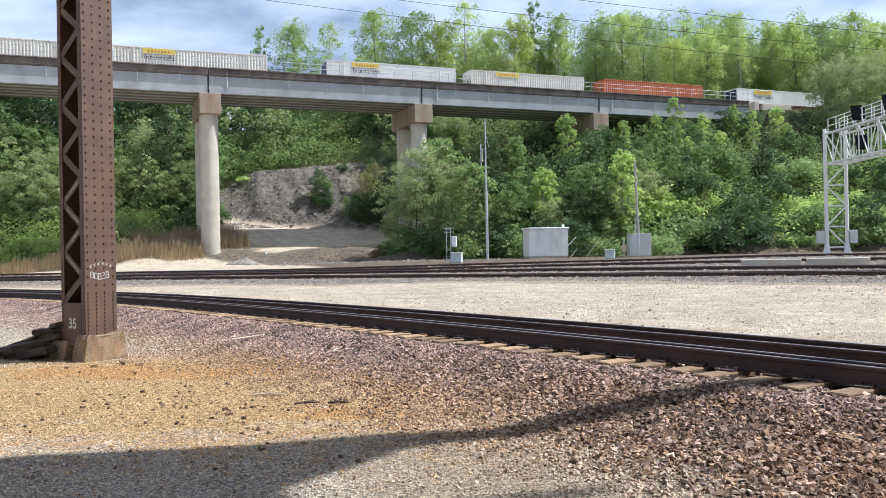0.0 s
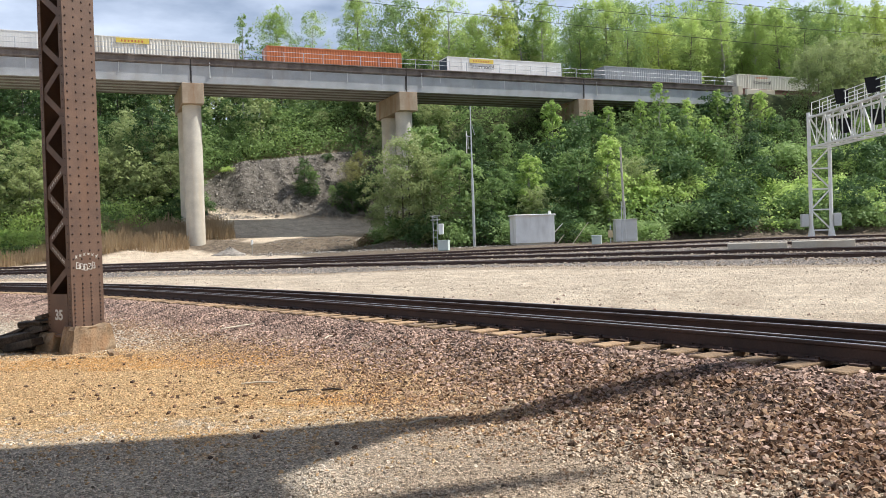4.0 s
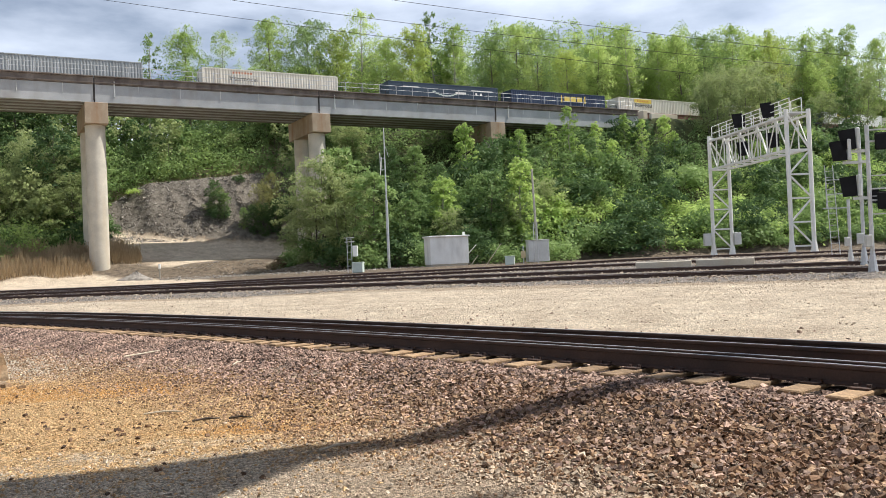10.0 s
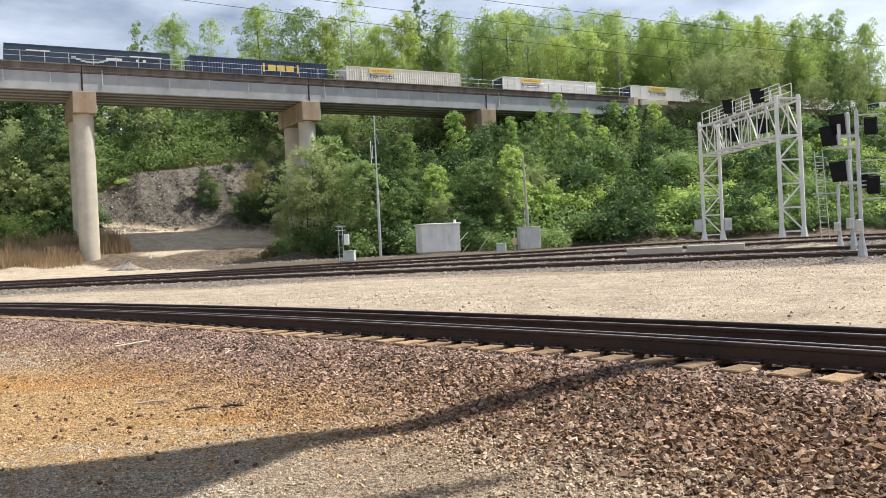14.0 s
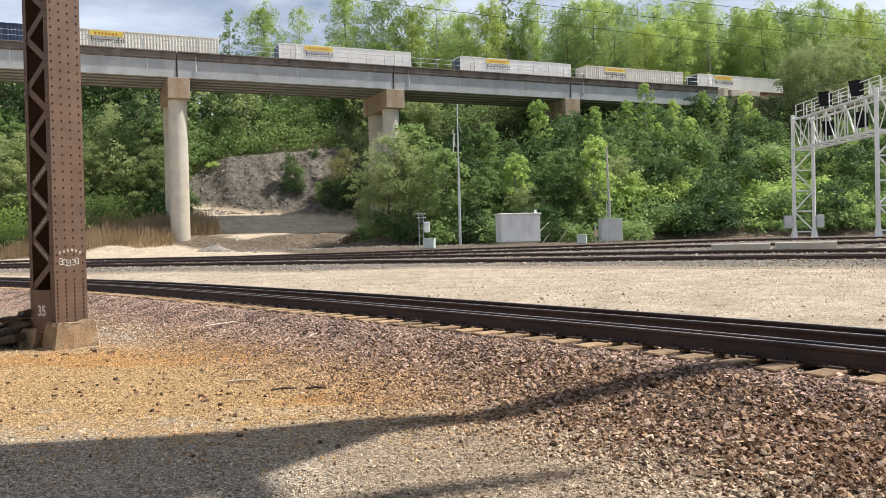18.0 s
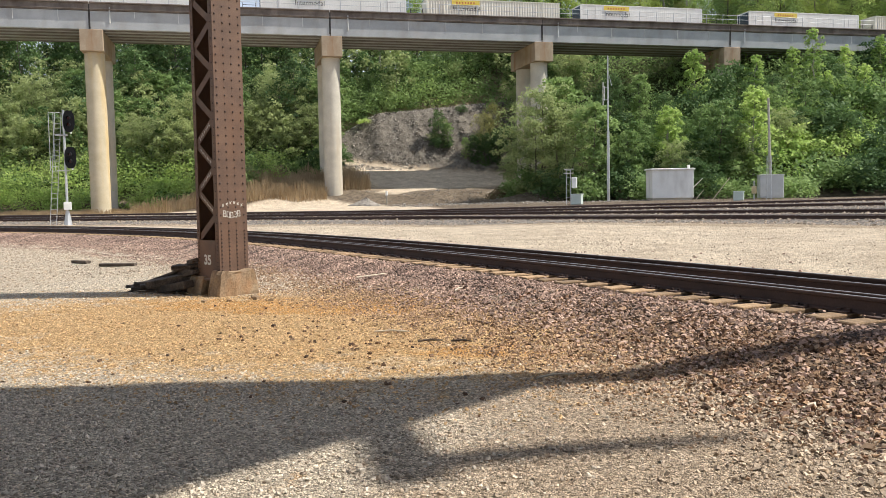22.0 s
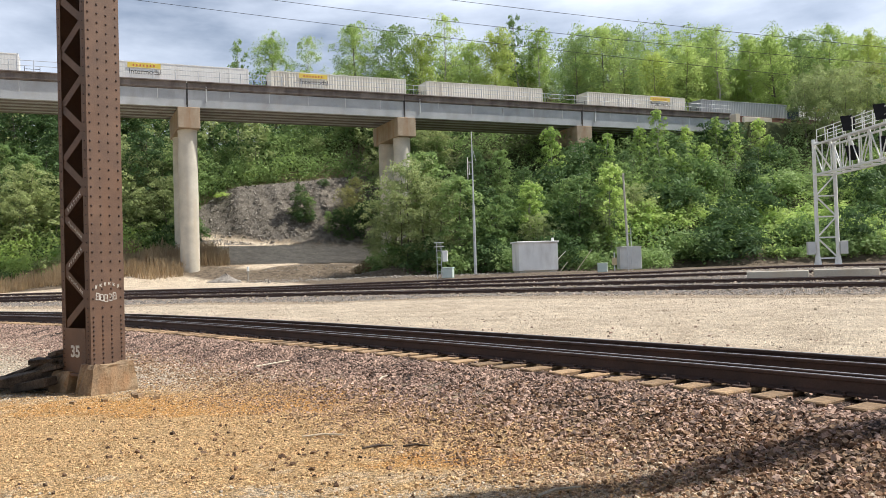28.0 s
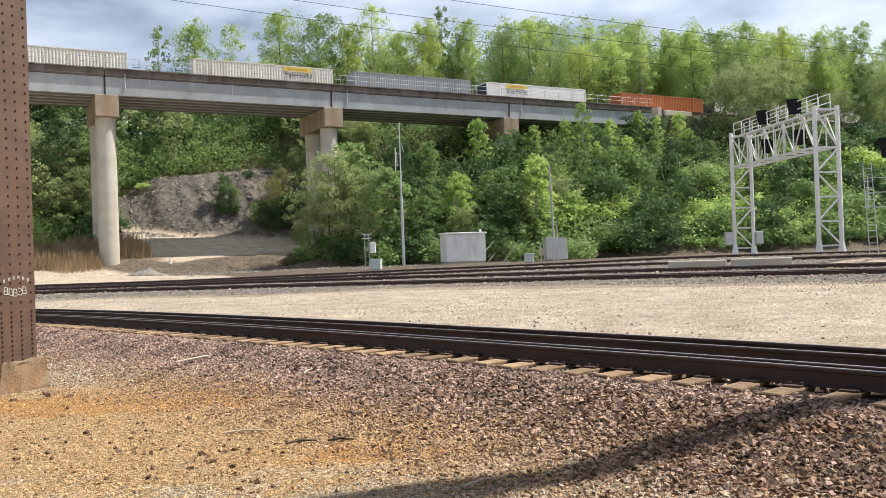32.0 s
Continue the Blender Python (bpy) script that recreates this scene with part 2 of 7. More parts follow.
CONCRETE = paint("grey_concrete", (0.49, 0.455, 0.38), (0.61, 0.565, 0.47), 0.8, 0.85, 0.0, 0.25, 18, 0.1, (0.50, 0.385, 0.235, 0.8, 0.12), 0.55)
STREAKED_CONC = paint("yellow_streaked_concrete", (0.50, 0.43, 0.29), (0.60, 0.525, 0.38), 0.8, 0.85, 0.0, 0.25, 18, 0.1, (0.66, 0.46, 0.17, 0.55, 0.1), 0.85)
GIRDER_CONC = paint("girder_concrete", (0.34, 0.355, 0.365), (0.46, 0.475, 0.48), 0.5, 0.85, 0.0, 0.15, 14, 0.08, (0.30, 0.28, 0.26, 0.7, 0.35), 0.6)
# darker copy of the girder concrete, with the shade between beams in its colour
SHADE_BEAM_CONC = paint("shade_dark_beam_concrete", (0.15, 0.135, 0.12), (0.22, 0.20, 0.18), 0.7, 0.9, 0.0, 0.15, 14, 0.1)
CAP_CONC = paint("rust_stained_concrete", (0.33, 0.25, 0.17), (0.41, 0.33, 0.235), 0.9, 0.85, 0.0, 0.2, 16, 0.1, (0.29, 0.155, 0.07, 1.5, 0.18), 0.8)
FASCIA = paint("dark_stained_deck_edge", (0.125, 0.103, 0.088), (0.24, 0.205, 0.18), 0.7, 0.9, 0.0, 0.2, 14, 0.15, (0.08, 0.06, 0.05, 1.2, 0.2), 0.7)
BASE_CONC = paint("old_base_concrete", (0.21, 0.145, 0.088), (0.37, 0.275, 0.17), 3.0, 0.9, 0.0, 0.6, 30, 0.2, (0.30, 0.15, 0.06, 3, 0.6), 0.7)
GALV = paint("galvanised_steel", (0.50, 0.51, 0.52), (0.64, 0.65, 0.66), 2.0, 0.5, 0.6, 0.05, 30, 0.08)
WHITE_STEEL = paint("pale_painted_steel", (0.80, 0.79, 0.74), (0.88, 0.87, 0.82), 2.0, 0.55, 0.0, 0.05, 30, 0.06)
BOX_WHITE = paint("off_white_sheet_metal", (0.78, 0.78, 0.75), (0.86, 0.86, 0.83), 1.2, 0.5, 0.0, 0.05, 20, 0.05, (0.5, 0.48, 0.44, 1.5, 0.3), 0.4)
BOX_GREY = paint("grey_sheet_metal", (0.55, 0.56, 0.54), (0.66, 0.67, 0.65), 1.2, 0.5, 0.2, 0.05, 20, 0.05)
BOX_GREEN = paint("pale_green_box_paint", (0.52, 0.60, 0.55), (0.60, 0.67, 0.62), 1.2, 0.5, 0.0, 0.05, 20, 0.05)
SIGNAL_BLACK = paint("matt_black_signal_paint", (0.008, 0.008, 0.009), (0.014, 0.014, 0.016), 3, 0.75, 0.0, 0.05, 40, 0.1, spec=0.2)
DARK_GLASS = paint("dark_signal_lens", (0.03, 0.006, 0.006), (0.06, 0.012, 0.01), 5, 0.15, 0.0, 0.0, 40, 0.05)
CAR_BROWN = paint("brown_well_car_paint", (0.13, 0.055, 0.035), (0.19, 0.085, 0.055), 1.0, 0.7, 0.0, 0.1, 20, 0.15, (0.07, 0.05, 0.045, 1.2, 0.5), 0.6, 0.2)
BLACK_STEEL = paint("sooty_black_steel", (0.022, 0.02, 0.019), (0.05, 0.043, 0.04), 1.5, 0.7, 0.0, 0.1, 20, 0.15)
BOX_PAINTS = {
    "white": paint("white_container_paint", (0.79, 0.785, 0.74), (0.87, 0.86, 0.815), 0.4, 0.5, 0.0, 0.05, 9, 0.05, (0.5, 0.46, 0.40, 0.8, 0.25), 0.35, 0.06),
    "cream": paint("cream_container_paint", (0.71, 0.68, 0.575), (0.79, 0.76, 0.65), 0.4, 0.5, 0.0, 0.05, 9, 0.05, (0.45, 0.38, 0.30, 0.8, 0.25), 0.45, 0.06),
    "grey": paint("grey_container_paint", (0.29, 0.315, 0.32), (0.36, 0.385, 0.39), 0.4, 0.5, 0.0, 0.05, 9, 0.05, (0.3, 0.3, 0.28, 0.8, 0.25), 0.4),
    "orange": paint("orange_container_paint", (0.50, 0.145, 0.042), (0.58, 0.19, 0.065), 0.4, 0.5, 0.0, 0.05, 9, 0.06, (0.36, 0.12, 0.05, 0.8, 0.25), 0.5),
    "navy": paint("navy_container_paint", (0.028, 0.048, 0.075), (0.045, 0.07, 0.10), 0.4, 0.45, 0.0, 0.05, 9, 0.06),
    "blue": paint("dark_blue_container_paint", (0.022, 0.04, 0.085), (0.035, 0.058, 0.11), 0.4, 0.45, 0.0, 0.05, 9, 0.06),
}
YELLOW = paint("yellow_panel_paint", (0.70, 0.53, 0.075), (0.78, 0.60, 0.11), 1.0, 0.5, 0.0, 0.0, 20, 0.05)
INK = paint("black_lettering", (0.02, 0.02, 0.022), (0.035, 0.035, 0.035), 2.0, 0.6, 0.0, 0.0, 20, 0.05)
CHALK = paint("white_brushed_paint", (0.62, 0.60, 0.55), (0.74, 0.72, 0.66), 9.0, 0.8, 0.0, 0.0, 40, 0.2)
BARK = paint("grey_bark", (0.11, 0.095, 0.075), (0.20, 0.175, 0.14), 2.0, 0.95, 0.0, 0.6, 25, 0.3, None, 0.5, 0.25)
PALE_BARK = paint("pale_bark", (0.30, 0.28, 0.24), (0.42, 0.40, 0.35), 2.0, 0.9, 0.0, 0.5, 25, 0.25, None, 0.5, 0.2)
LEAF_LIGHT = leafy("fresh_spring_leaves", (0.25, 0.36, 0.095), (0.62, 0.73, 0.26), 0.66)
LEAF_MID = leafy("green_leaves", (0.12, 0.205, 0.069), (0.36, 0.48, 0.175), 0.42)
# deep green of some plants, also used as painted shade on the hillside
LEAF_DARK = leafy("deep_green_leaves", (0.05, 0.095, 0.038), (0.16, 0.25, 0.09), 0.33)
LEAF_WILLOW = leafy("grey_green_willow_leaves", (0.23, 0.29, 0.12), (0.48, 0.54, 0.24), 0.48)
LEAF_YELLOW = leafy("yellow_green_leaves", (0.32, 0.41, 0.09), (0.62, 0.69, 0.22), 0.64)
LEAF_FRESH = leafy("fresh_green_leaves", (0.27, 0.40, 0.11), (0.64, 0.76, 0.26), 0.6)
LEAF_OLIVE = leafy("olive_leaves", (0.24, 0.24, 0.085), (0.42, 0.41, 0.17), 0.4)
LEAF_DRY = leafy("reddish_dry_twigs", (0.13, 0.10, 0.05), (0.20, 0.16, 0.08), 0.3)
STRAW = leafy("dry_straw_grass", (0.37, 0.275, 0.165), (0.64, 0.51, 0.33), 0.45)
STONE = paint("ballast_stone", (0.25, 0.17, 0.135), (0.42, 0.295, 0.225), 1.3, 0.9, 0.0, 0.3, 60, 0.25, None, 0.5, -0.58)
GREY_STONE = paint("grey_rubble_stone", (0.17, 0.15, 0.125), (0.36, 0.325, 0.28), 2.0, 0.9, 0.0, 0.3, 30, 0.25, None, 0.5, -0.3)
BROWN_STONE = paint("rust_brown_stone", (0.125, 0.082, 0.052), (0.165, 0.088, 0.045), 0.9, 0.9, 0.0, 0.3, 60, 0.25, None, 0.5, -0.55)
PEBBLE = paint("pale_pebble", (0.27, 0.21, 0.15), (0.60, 0.485, 0.36), 14.0, 0.9, 0.0, 0.2, 60, 0.25, None, 0.5, -0.4)
PALE_PEBBLE = paint("pale_grey_pebble", (0.35, 0.30, 0.235), (0.76, 0.665, 0.535), 14.0, 0.9, 0.0, 0.2, 60, 0.25, None, 0.5, -0.4)
OCHRE = paint("rusty_pebble", (0.37, 0.23, 0.105), (0.74, 0.515, 0.275), 14.0, 0.9, 0.0, 0.2, 60, 0.25, None, 0.5, -0.3)
TAN_STONE = paint("rust_tinged_stone", (0.25, 0.155, 0.085), (0.42, 0.285, 0.18), 1.6, 0.9, 0.0, 0.3, 60, 0.25, None, 0.5, -0.45)
OLD_WOOD = paint("grey_rotten_wood", (0.045, 0.036, 0.03), (0.125, 0.098, 0.075), 6.0, 0.95, 0.0, 0.6, 40, 0.35, None, 0.5, 0.35)
STICK_WOOD = paint("pale_dry_wood", (0.50, 0.43, 0.32), (0.62, 0.55, 0.43), 8.0, 0.9, 0.0, 0.3, 60, 0.2, None, 0.5, 0.2)


# ---- plan ----
def spline(points, step):
    """Places at even steps on a smooth line through the points."""
    p = [Vector(q) for q in points]
    p = [2 * p[0] - p[1]] + p + [2 * p[-1] - p[-2]]
    fine = []
    for i in range(1, len(p) - 2):
        for k in range(60):
            t = k / 60
            fine.append(0.5 * (2 * p[i] + (p[i + 1] - p[i - 1]) * t + (2 * p[i - 1] - 5 * p[i] + 4 * p[i + 1] - p[i + 2]) * t * t + (3 * p[i] - p[i - 1] - 3 * p[i + 1] + p[i + 2]) * t**3))
    fine.append(p[-2])
    out, left = [fine[0]], step
    for a, b in zip(fine, fine[1:]):
        d = (b - a).length
        while d >= left:
            a = a + (b - a) * (left / d)
            out.append(a.copy())
            d, left = (b - a).length, step
        left -= d
    return out


# near rail of the near track, then the tracks beyond
NEAR = spline([(14.5, -7.0, 0.6), (8.6, 1.3, 0.6), (4.1, 7.0, 0.6), (-0.1, 11.4, 0.6), (-6.5, 17.4, 0.6), (-14, 23.5, 0.6), (-22, 28.2, 0.6), (-31, 31.6, 0.6), (-45, 34.4, 0.6), (-85, 37.5, 0.6)], 0.5)
FAR_A = spline([(-110, 45.0, 0.66), (-60, 45.2, 0.68), (-35, 44.2, 0.70), (-14, 41.2, 0.70), (-1.4, 38.0, 0.70), (7, 34.5, 0.75), (15, 30.5, 0.78), (30, 21.5, 0.80), (60, 2, 0.80)], 0.55)
FAR_C = spline([(-110, 49.8, 0.70), (-60, 50.0, 0.70), (-33.5, 48.9, 0.73), (-12.2, 45.7, 0.80), (0.7, 42.3, 0.84), (9.2, 38.7, 0.88), (17.3, 34.7, 0.90), (32.6, 25.5, 0.92), (62.6, 6, 0.92)], 0.55)
FAR_B = spline([(-110, 55.0, 0.75), (-60, 55.2, 0.78), (-35, 54.6, 0.83), (-20, 54.1, 0.85), (-3.7, 54.4, 1.04), (5.6, 54.8, 1.12), (11.2, 54.9, 1.22), (16.5, 54.3, 1.25), (23, 53, 1.22), (45, 44, 1.2), (80, 27, 1.2)], 0.55)
FAR_D = spline([(-30, 50.4, 0.74), (-14, 48.7, 0.86), (-3.3, 48.1, 0.95), (4.9, 47.5, 1.02), (9.6, 47.0, 1.04), (14.1, 46.2, 1.07), (22, 44, 1.1), (40, 36, 1.1)], 0.55)
J1, ALONG = Vector((-37.88, 83.49, 0)), Vector((0.8594, 0.5113, 0))
INTO = Vector((-0.5113, 0.8594, 0))
SPAN = 24.4


def bridge_at(s, q, z):
    return J1 + ALONG * s + INTO * q + Vector((0, 0, z))


def far_from(line, x, y):
    """Signed distance from a line of places, positive beyond it, for arrays."""
    pts = np.array([(p.x, p.y) for p in line[::4]])
    best, sign = np.full(x.shape, 1e9), np.zeros(x.shape)
    for a, b in zip(pts, pts[1:]):
        d = b - a
        n = np.hypot(*d)
        d = d / n
        px, py = x - a[0], y - a[1]
        t = np.clip(px * d[0] + py * d[1], 0, n)
        ex, ey = px - t * d[0], py - t * d[1]
        r = np.hypot(ex, ey)
        near = r < best
        best = np.where(near, r, best)
        side = d[0] * py - d[1] * px
        sign = np.where(near, np.sign(side), sign)
    return best * sign


def ease(a, b, x):
    t = np.clip((x - a) / (b - a), 0, 1)
    return t * t * (3 - 2 * t)


def waves(x, y, size, seed):
    """Cheap smooth unevenness for arrays, about -1 to 1."""
    rng = np.random.RandomState(seed)
    out = 0
    for k in range(6):
        a, ph = rng.uniform(0, 6.283), rng.uniform(0, 6.283)
        w = 6.283 / (size * rng.uniform(0.6, 1.6))
        out = out + np.sin(w * (x * np.cos(a) + y * np.sin(a)) + ph)
    return out / 3


DIRT_ROAD = [(-62, 66), (-50, 70.5), (-42.8, 75.2), (-38.6, 79.0), (-36.5, 81.2), (-35.3, 84.3), (-33.3, 87.4), (-31.3, 91.2), (-29.3, 93.4), (-24.7, 96.7)]
BANK_ROAD = [(-42.5, 97.6), (-39.6, 98.1), (-35.2, 98.2), (-28.4, 99.9), (-25.2, 101.3)]


def beside_path(points, x, y):
    """Distance from a broken line, for arrays."""
    best = np.full(x.shape, 1e9)
    for (ax, ay), (bx, by) in zip(points, points[1:]):
        dx, dy = bx - ax, by - ay
        t = np.clip(((x - ax) * dx + (y - ay) * dy) / (dx * dx + dy * dy), 0, 1)
        best = np.minimum(best, np.hypot(x - ax - t * dx, y - ay - t * dy))
    return best


def zones(x, y):
    """Height and ground cover at places: height, ballast, road, rust, earth, grass."""
    near = -far_from(NEAR, x, y)   # positive beyond the near rail
    a = far_from(FAR_A, x, y)
    b = far_from(FAR_B, x, y)
    s = ((x - J1.x) * ALONG.x + (y - J1.y) * ALONG.y) / SPAN
    q = (x - J1.x) * INTO.x + (y - J1.y) * INTO.y
    # flat ground, then gently up to the foot of the hill
    z = 0.0 + 0.33 * ease(0.5, 3.5, near) + 0.12 * ease(5, 22, near) + 0.50 * ease(4, 24, a) * ease(-48, -14, x) + 0.1 * ease(0, 30, a)
    z = z + 0.02 * waves(x, y, 3.0, 1) + 0.05 * waves(x, y, 12.0, 2) * ease(3, 12, np.hypot(x, y))
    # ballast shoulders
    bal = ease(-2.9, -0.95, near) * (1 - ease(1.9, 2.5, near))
    z = np.maximum(z, 0.365 * np.clip((near + 3.1) / 2.15, 0, 1) * (near < 0.8) + (near >= 0.8) * np.clip(0.34 - (near - 2.2) * 0.2, 0, 0.34))
    far_bal = np.zeros(x.shape)
    for line in (FAR_A, FAR_C, FAR_B, FAR_D):
        d = np.abs((a if line is FAR_A else b if line is FAR_B else far_from(line, x, y)) - 0.75)
        if line is FAR_D:
            d = d + 40 * (x < -30)
        top = np.interp(x, [p.x for p in line[::6]], [p.z for p in line[::6]]) - 0.155
        z = np.maximum(z, np.where(d < 8, np.clip(top - np.maximum(d - 1.5, 0) * 0.3, 0, 2), 0))
        far_bal = np.maximum(far_bal, 1 - ease(1.7, 3.2, d))
    # hill
    foot = np.interp(s, [-4, -1, -0.2, 0.35, 1, 2, 3, 5, 9], [14, 9, 3, -4, -16, -27, -34, -38, -40])
    crest = np.interp(s, [-4, -1, 0, 1, 2, 3, 4, 5, 9], [60, 48, 40, 26, 13, 6, 0.5, -1, -1])
    t = np.clip((q - foot) / (crest - foot), 0, 1)
    steep = np.interp(s, [-1, 0, 1, 3], [0.9, 1.0, 1.0, 1.0])
    z = z + 20.2 * np.where(t < 1, t**1.15 * steep, 1.0) * ease(0, 0.04, t)
    up = np.interp(s, [-4, -1, 0, 1, 2, 3, 4, 6, 9], [0, 0, 2, 7, 11, 15, 18, 20, 20])
    z = z + up * ease(8, 60, q - crest)
    z = z + ease(0.1, 0.3, t) * (0.5 * waves(x, y, 9, 3) + 0.9 * waves(x, y, 25, 4)) * (1 - ease(0.85, 1.0, t) * (np.abs(q - 3.2) < 9))
    # embankment that carries the track past the bridge
    bank = ease(3.02, 3.08, s) * ease(-9.0, -1.6, q) * (1 - ease(9, 14, q))
    z = np.where(q < 9, z * (1 - bank) + np.maximum(z, 20.85) * bank, z)
    z = np.where((s > 3.03) & (q > -1.2) & (q < 8.5), 20.85, z)
    # rubble bank behind the first pier, and the dirt road below it
    m = ease(-0.75, -0.35, s) * (1 - ease(1.05, 1.3, s)) * ease(-10, -5, q) * (1 - ease(21.5, 25.5, q))
    m = m * np.where(q < 8, 1.0, 1 - (1 - ease(-0.02, 0.16, s)) * ease(8, 11, q))
    top = np.interp(s, [0.1, 0.19, 0.33, 0.54, 0.8, 1.07, 1.3], [9.6, 10.9, 12.9, 13.5, 14.1, 14.8, 15.2])
    toe = np.interp(s, [0.1, 0.25, 0.4, 0.7, 0.9], [15, 14, 12, 10.3, 9.5])
    face = np.clip((q - toe) / (19.5 - toe), 0, 1)
    gully = 0.5 * waves(s * SPAN, q * 0.25, 4.5, 8) + 0.25 * waves(s * SPAN, q * 0.5, 1.8, 9)
    ramp_z = 1.0 + 0.285 * np.maximum(q + 3, 0)
    ramp_z = ramp_z + 0.45 * ease(0.25, 0.4, s) * ease(-6, -2.5, q) * (1 - ease(-1.5, 3, q)) * (1 + 0.5 * waves(x, y, 3, 14))
    foot_z = 1.0 + 0.285 * (toe + 3)
    shelf = np.where(q < toe, ramp_z, foot_z + (top - foot_z) * face**0.85 + gully * np.sin(math.pi * face))
    z = np.where(m > 0, z * (1 - m) + shelf * m, z)
    rubble = m * ease(-0.4, 0.8, q - toe) * (1 - ease(20.5, 22, q))
    yard = m * (q < toe + 0.3) * ease(1.5, 5, q) * ease(0.05, 0.2, s)
    track = np.maximum(1.0 - ease(0.8, 1.7, beside_path(DIRT_ROAD, x, y)), 1.0 - ease(0.45, 1.1, beside_path(BANK_ROAD, x, y)))
    track = np.maximum(track, m * ease(19.6, 20.2, q) * (1 - ease(20.6, 21.4, q)) * 0.8)
    rubble = rubble * (1 - track)
    rust = ease(1.25, 0.25, np.hypot((x + 4.9) / 8.0, (y - 9.9) / 4.8)) * (1 - 0.55 * bal)
    road = ease(1.5, 3.5, near) * (1 - ease(-5.0, -2.8, a))
    apron = ease(1.8, 3.2, b) * (1 - ease(0.12, 0.24, s)) * ease(-1.5, -0.8, s) * (1 - ease(-3.0, 0.5, q + 2.5 * np.sin(s * 9)))
    road = np.maximum(np.maximum(road, track * 0.9), np.maximum(apron, 0.75 * yard))
    earth = ease(2.4, 6, a) * (1 - ease(2, 6, q - foot))
    earth = np.maximum(earth, m * (1 - ease(1, 5, q)) * (1 - track) * (1 - yard))
    earth = earth * (1 - apron)
    grass = ease(2, 6, q - foot) * (1 - m) * (1 - rubble) * (1 - track) * np.where(q - foot < 3, ease(0.85, 1.1, s), 1.0)
    far_bal = np.maximum(far_bal, (s > 3.03) * ease(-2.2, -1.0, q) * (1 - ease(7.5, 8.5, q)))
    return z, np.clip(bal, 0, 1), road, rust, earth, grass, rubble, far_bal


def stain_at(x, y):
    """Strong rust stain round the column's foot and in a few patches."""
    out = ease(1.2, 0.3, np.hypot((x + 5.9) / 3.6, (y - 11.4) / 1.15))
    return np.maximum(out, 0.75 * ease(1.2, 0.2, np.hypot((x + 1.9) / 1.3, (y - 8.2) / 0.6)))


def height(x, y):
    return float(zones(np.array([float(x)]), np.array([float(y)]))[0][0])


def steps(knots):
    """Grid lines from (from, to, step) stretches."""
    out = []
    for a, b, d in knots:
        out += list(np.arange(a, b, d))
    return np.array(out + [knots[-1][1]])


def make_ground():
    gx = steps([(-900, -200, 70), (-200, -110, 9), (-110, -50, 2.0), (-50, -14, 0.55), (-14, 8, 0.16), (8, 40, 0.9), (40, 110, 2.5), (110, 200, 9), (200, 900, 70)])
    gy = steps([(-300, -20, 40), (-20, 1, 1.5), (1, 16, 0.16), (16, 62, 0.45), (62, 112, 0.7), (112, 135, 1.5), (135, 240, 5), (240, 1200, 80)])
    x, y = np.meshgrid(gx, gy)
    x, y = x.ravel(), y.ravel()
    z, bal, road, rust, earth, grass, rubble, far_bal = zones(x, y)
    rng = np.random.RandomState(5)
    close = (np.hypot(x, y - 6) < 30)
    z = z + close * rng.uniform(-1, 1, len(z)) * (0.006 + 0.02 * bal)
    z = z + rubble * rng.uniform(-0.14, 0.14, len(z))
    nx, ny = len(gx), len(gy)
    i = np.arange(nx * ny).reshape(ny, nx)
    f = np.stack([i[:-1, :-1].ravel(), i[:-1, 1:].ravel(), i[1:, 1:].ravel(), i[1:, :-1].ravel()], 1)
    me = arrays("ground", np.stack([x, y, z], 1), f, ground_material())
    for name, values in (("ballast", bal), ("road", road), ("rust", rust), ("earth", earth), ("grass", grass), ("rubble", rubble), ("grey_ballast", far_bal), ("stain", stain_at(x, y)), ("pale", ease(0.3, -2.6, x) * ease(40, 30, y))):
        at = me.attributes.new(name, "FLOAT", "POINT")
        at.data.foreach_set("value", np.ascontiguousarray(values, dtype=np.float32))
    me.polygons.foreach_set("use_smooth", [True] * len(me.polygons))
    return tagged(new("ground", me), "gravel yard rising to a wooded hill, rust-stained soil near the steel column", "ground", kind="structure")


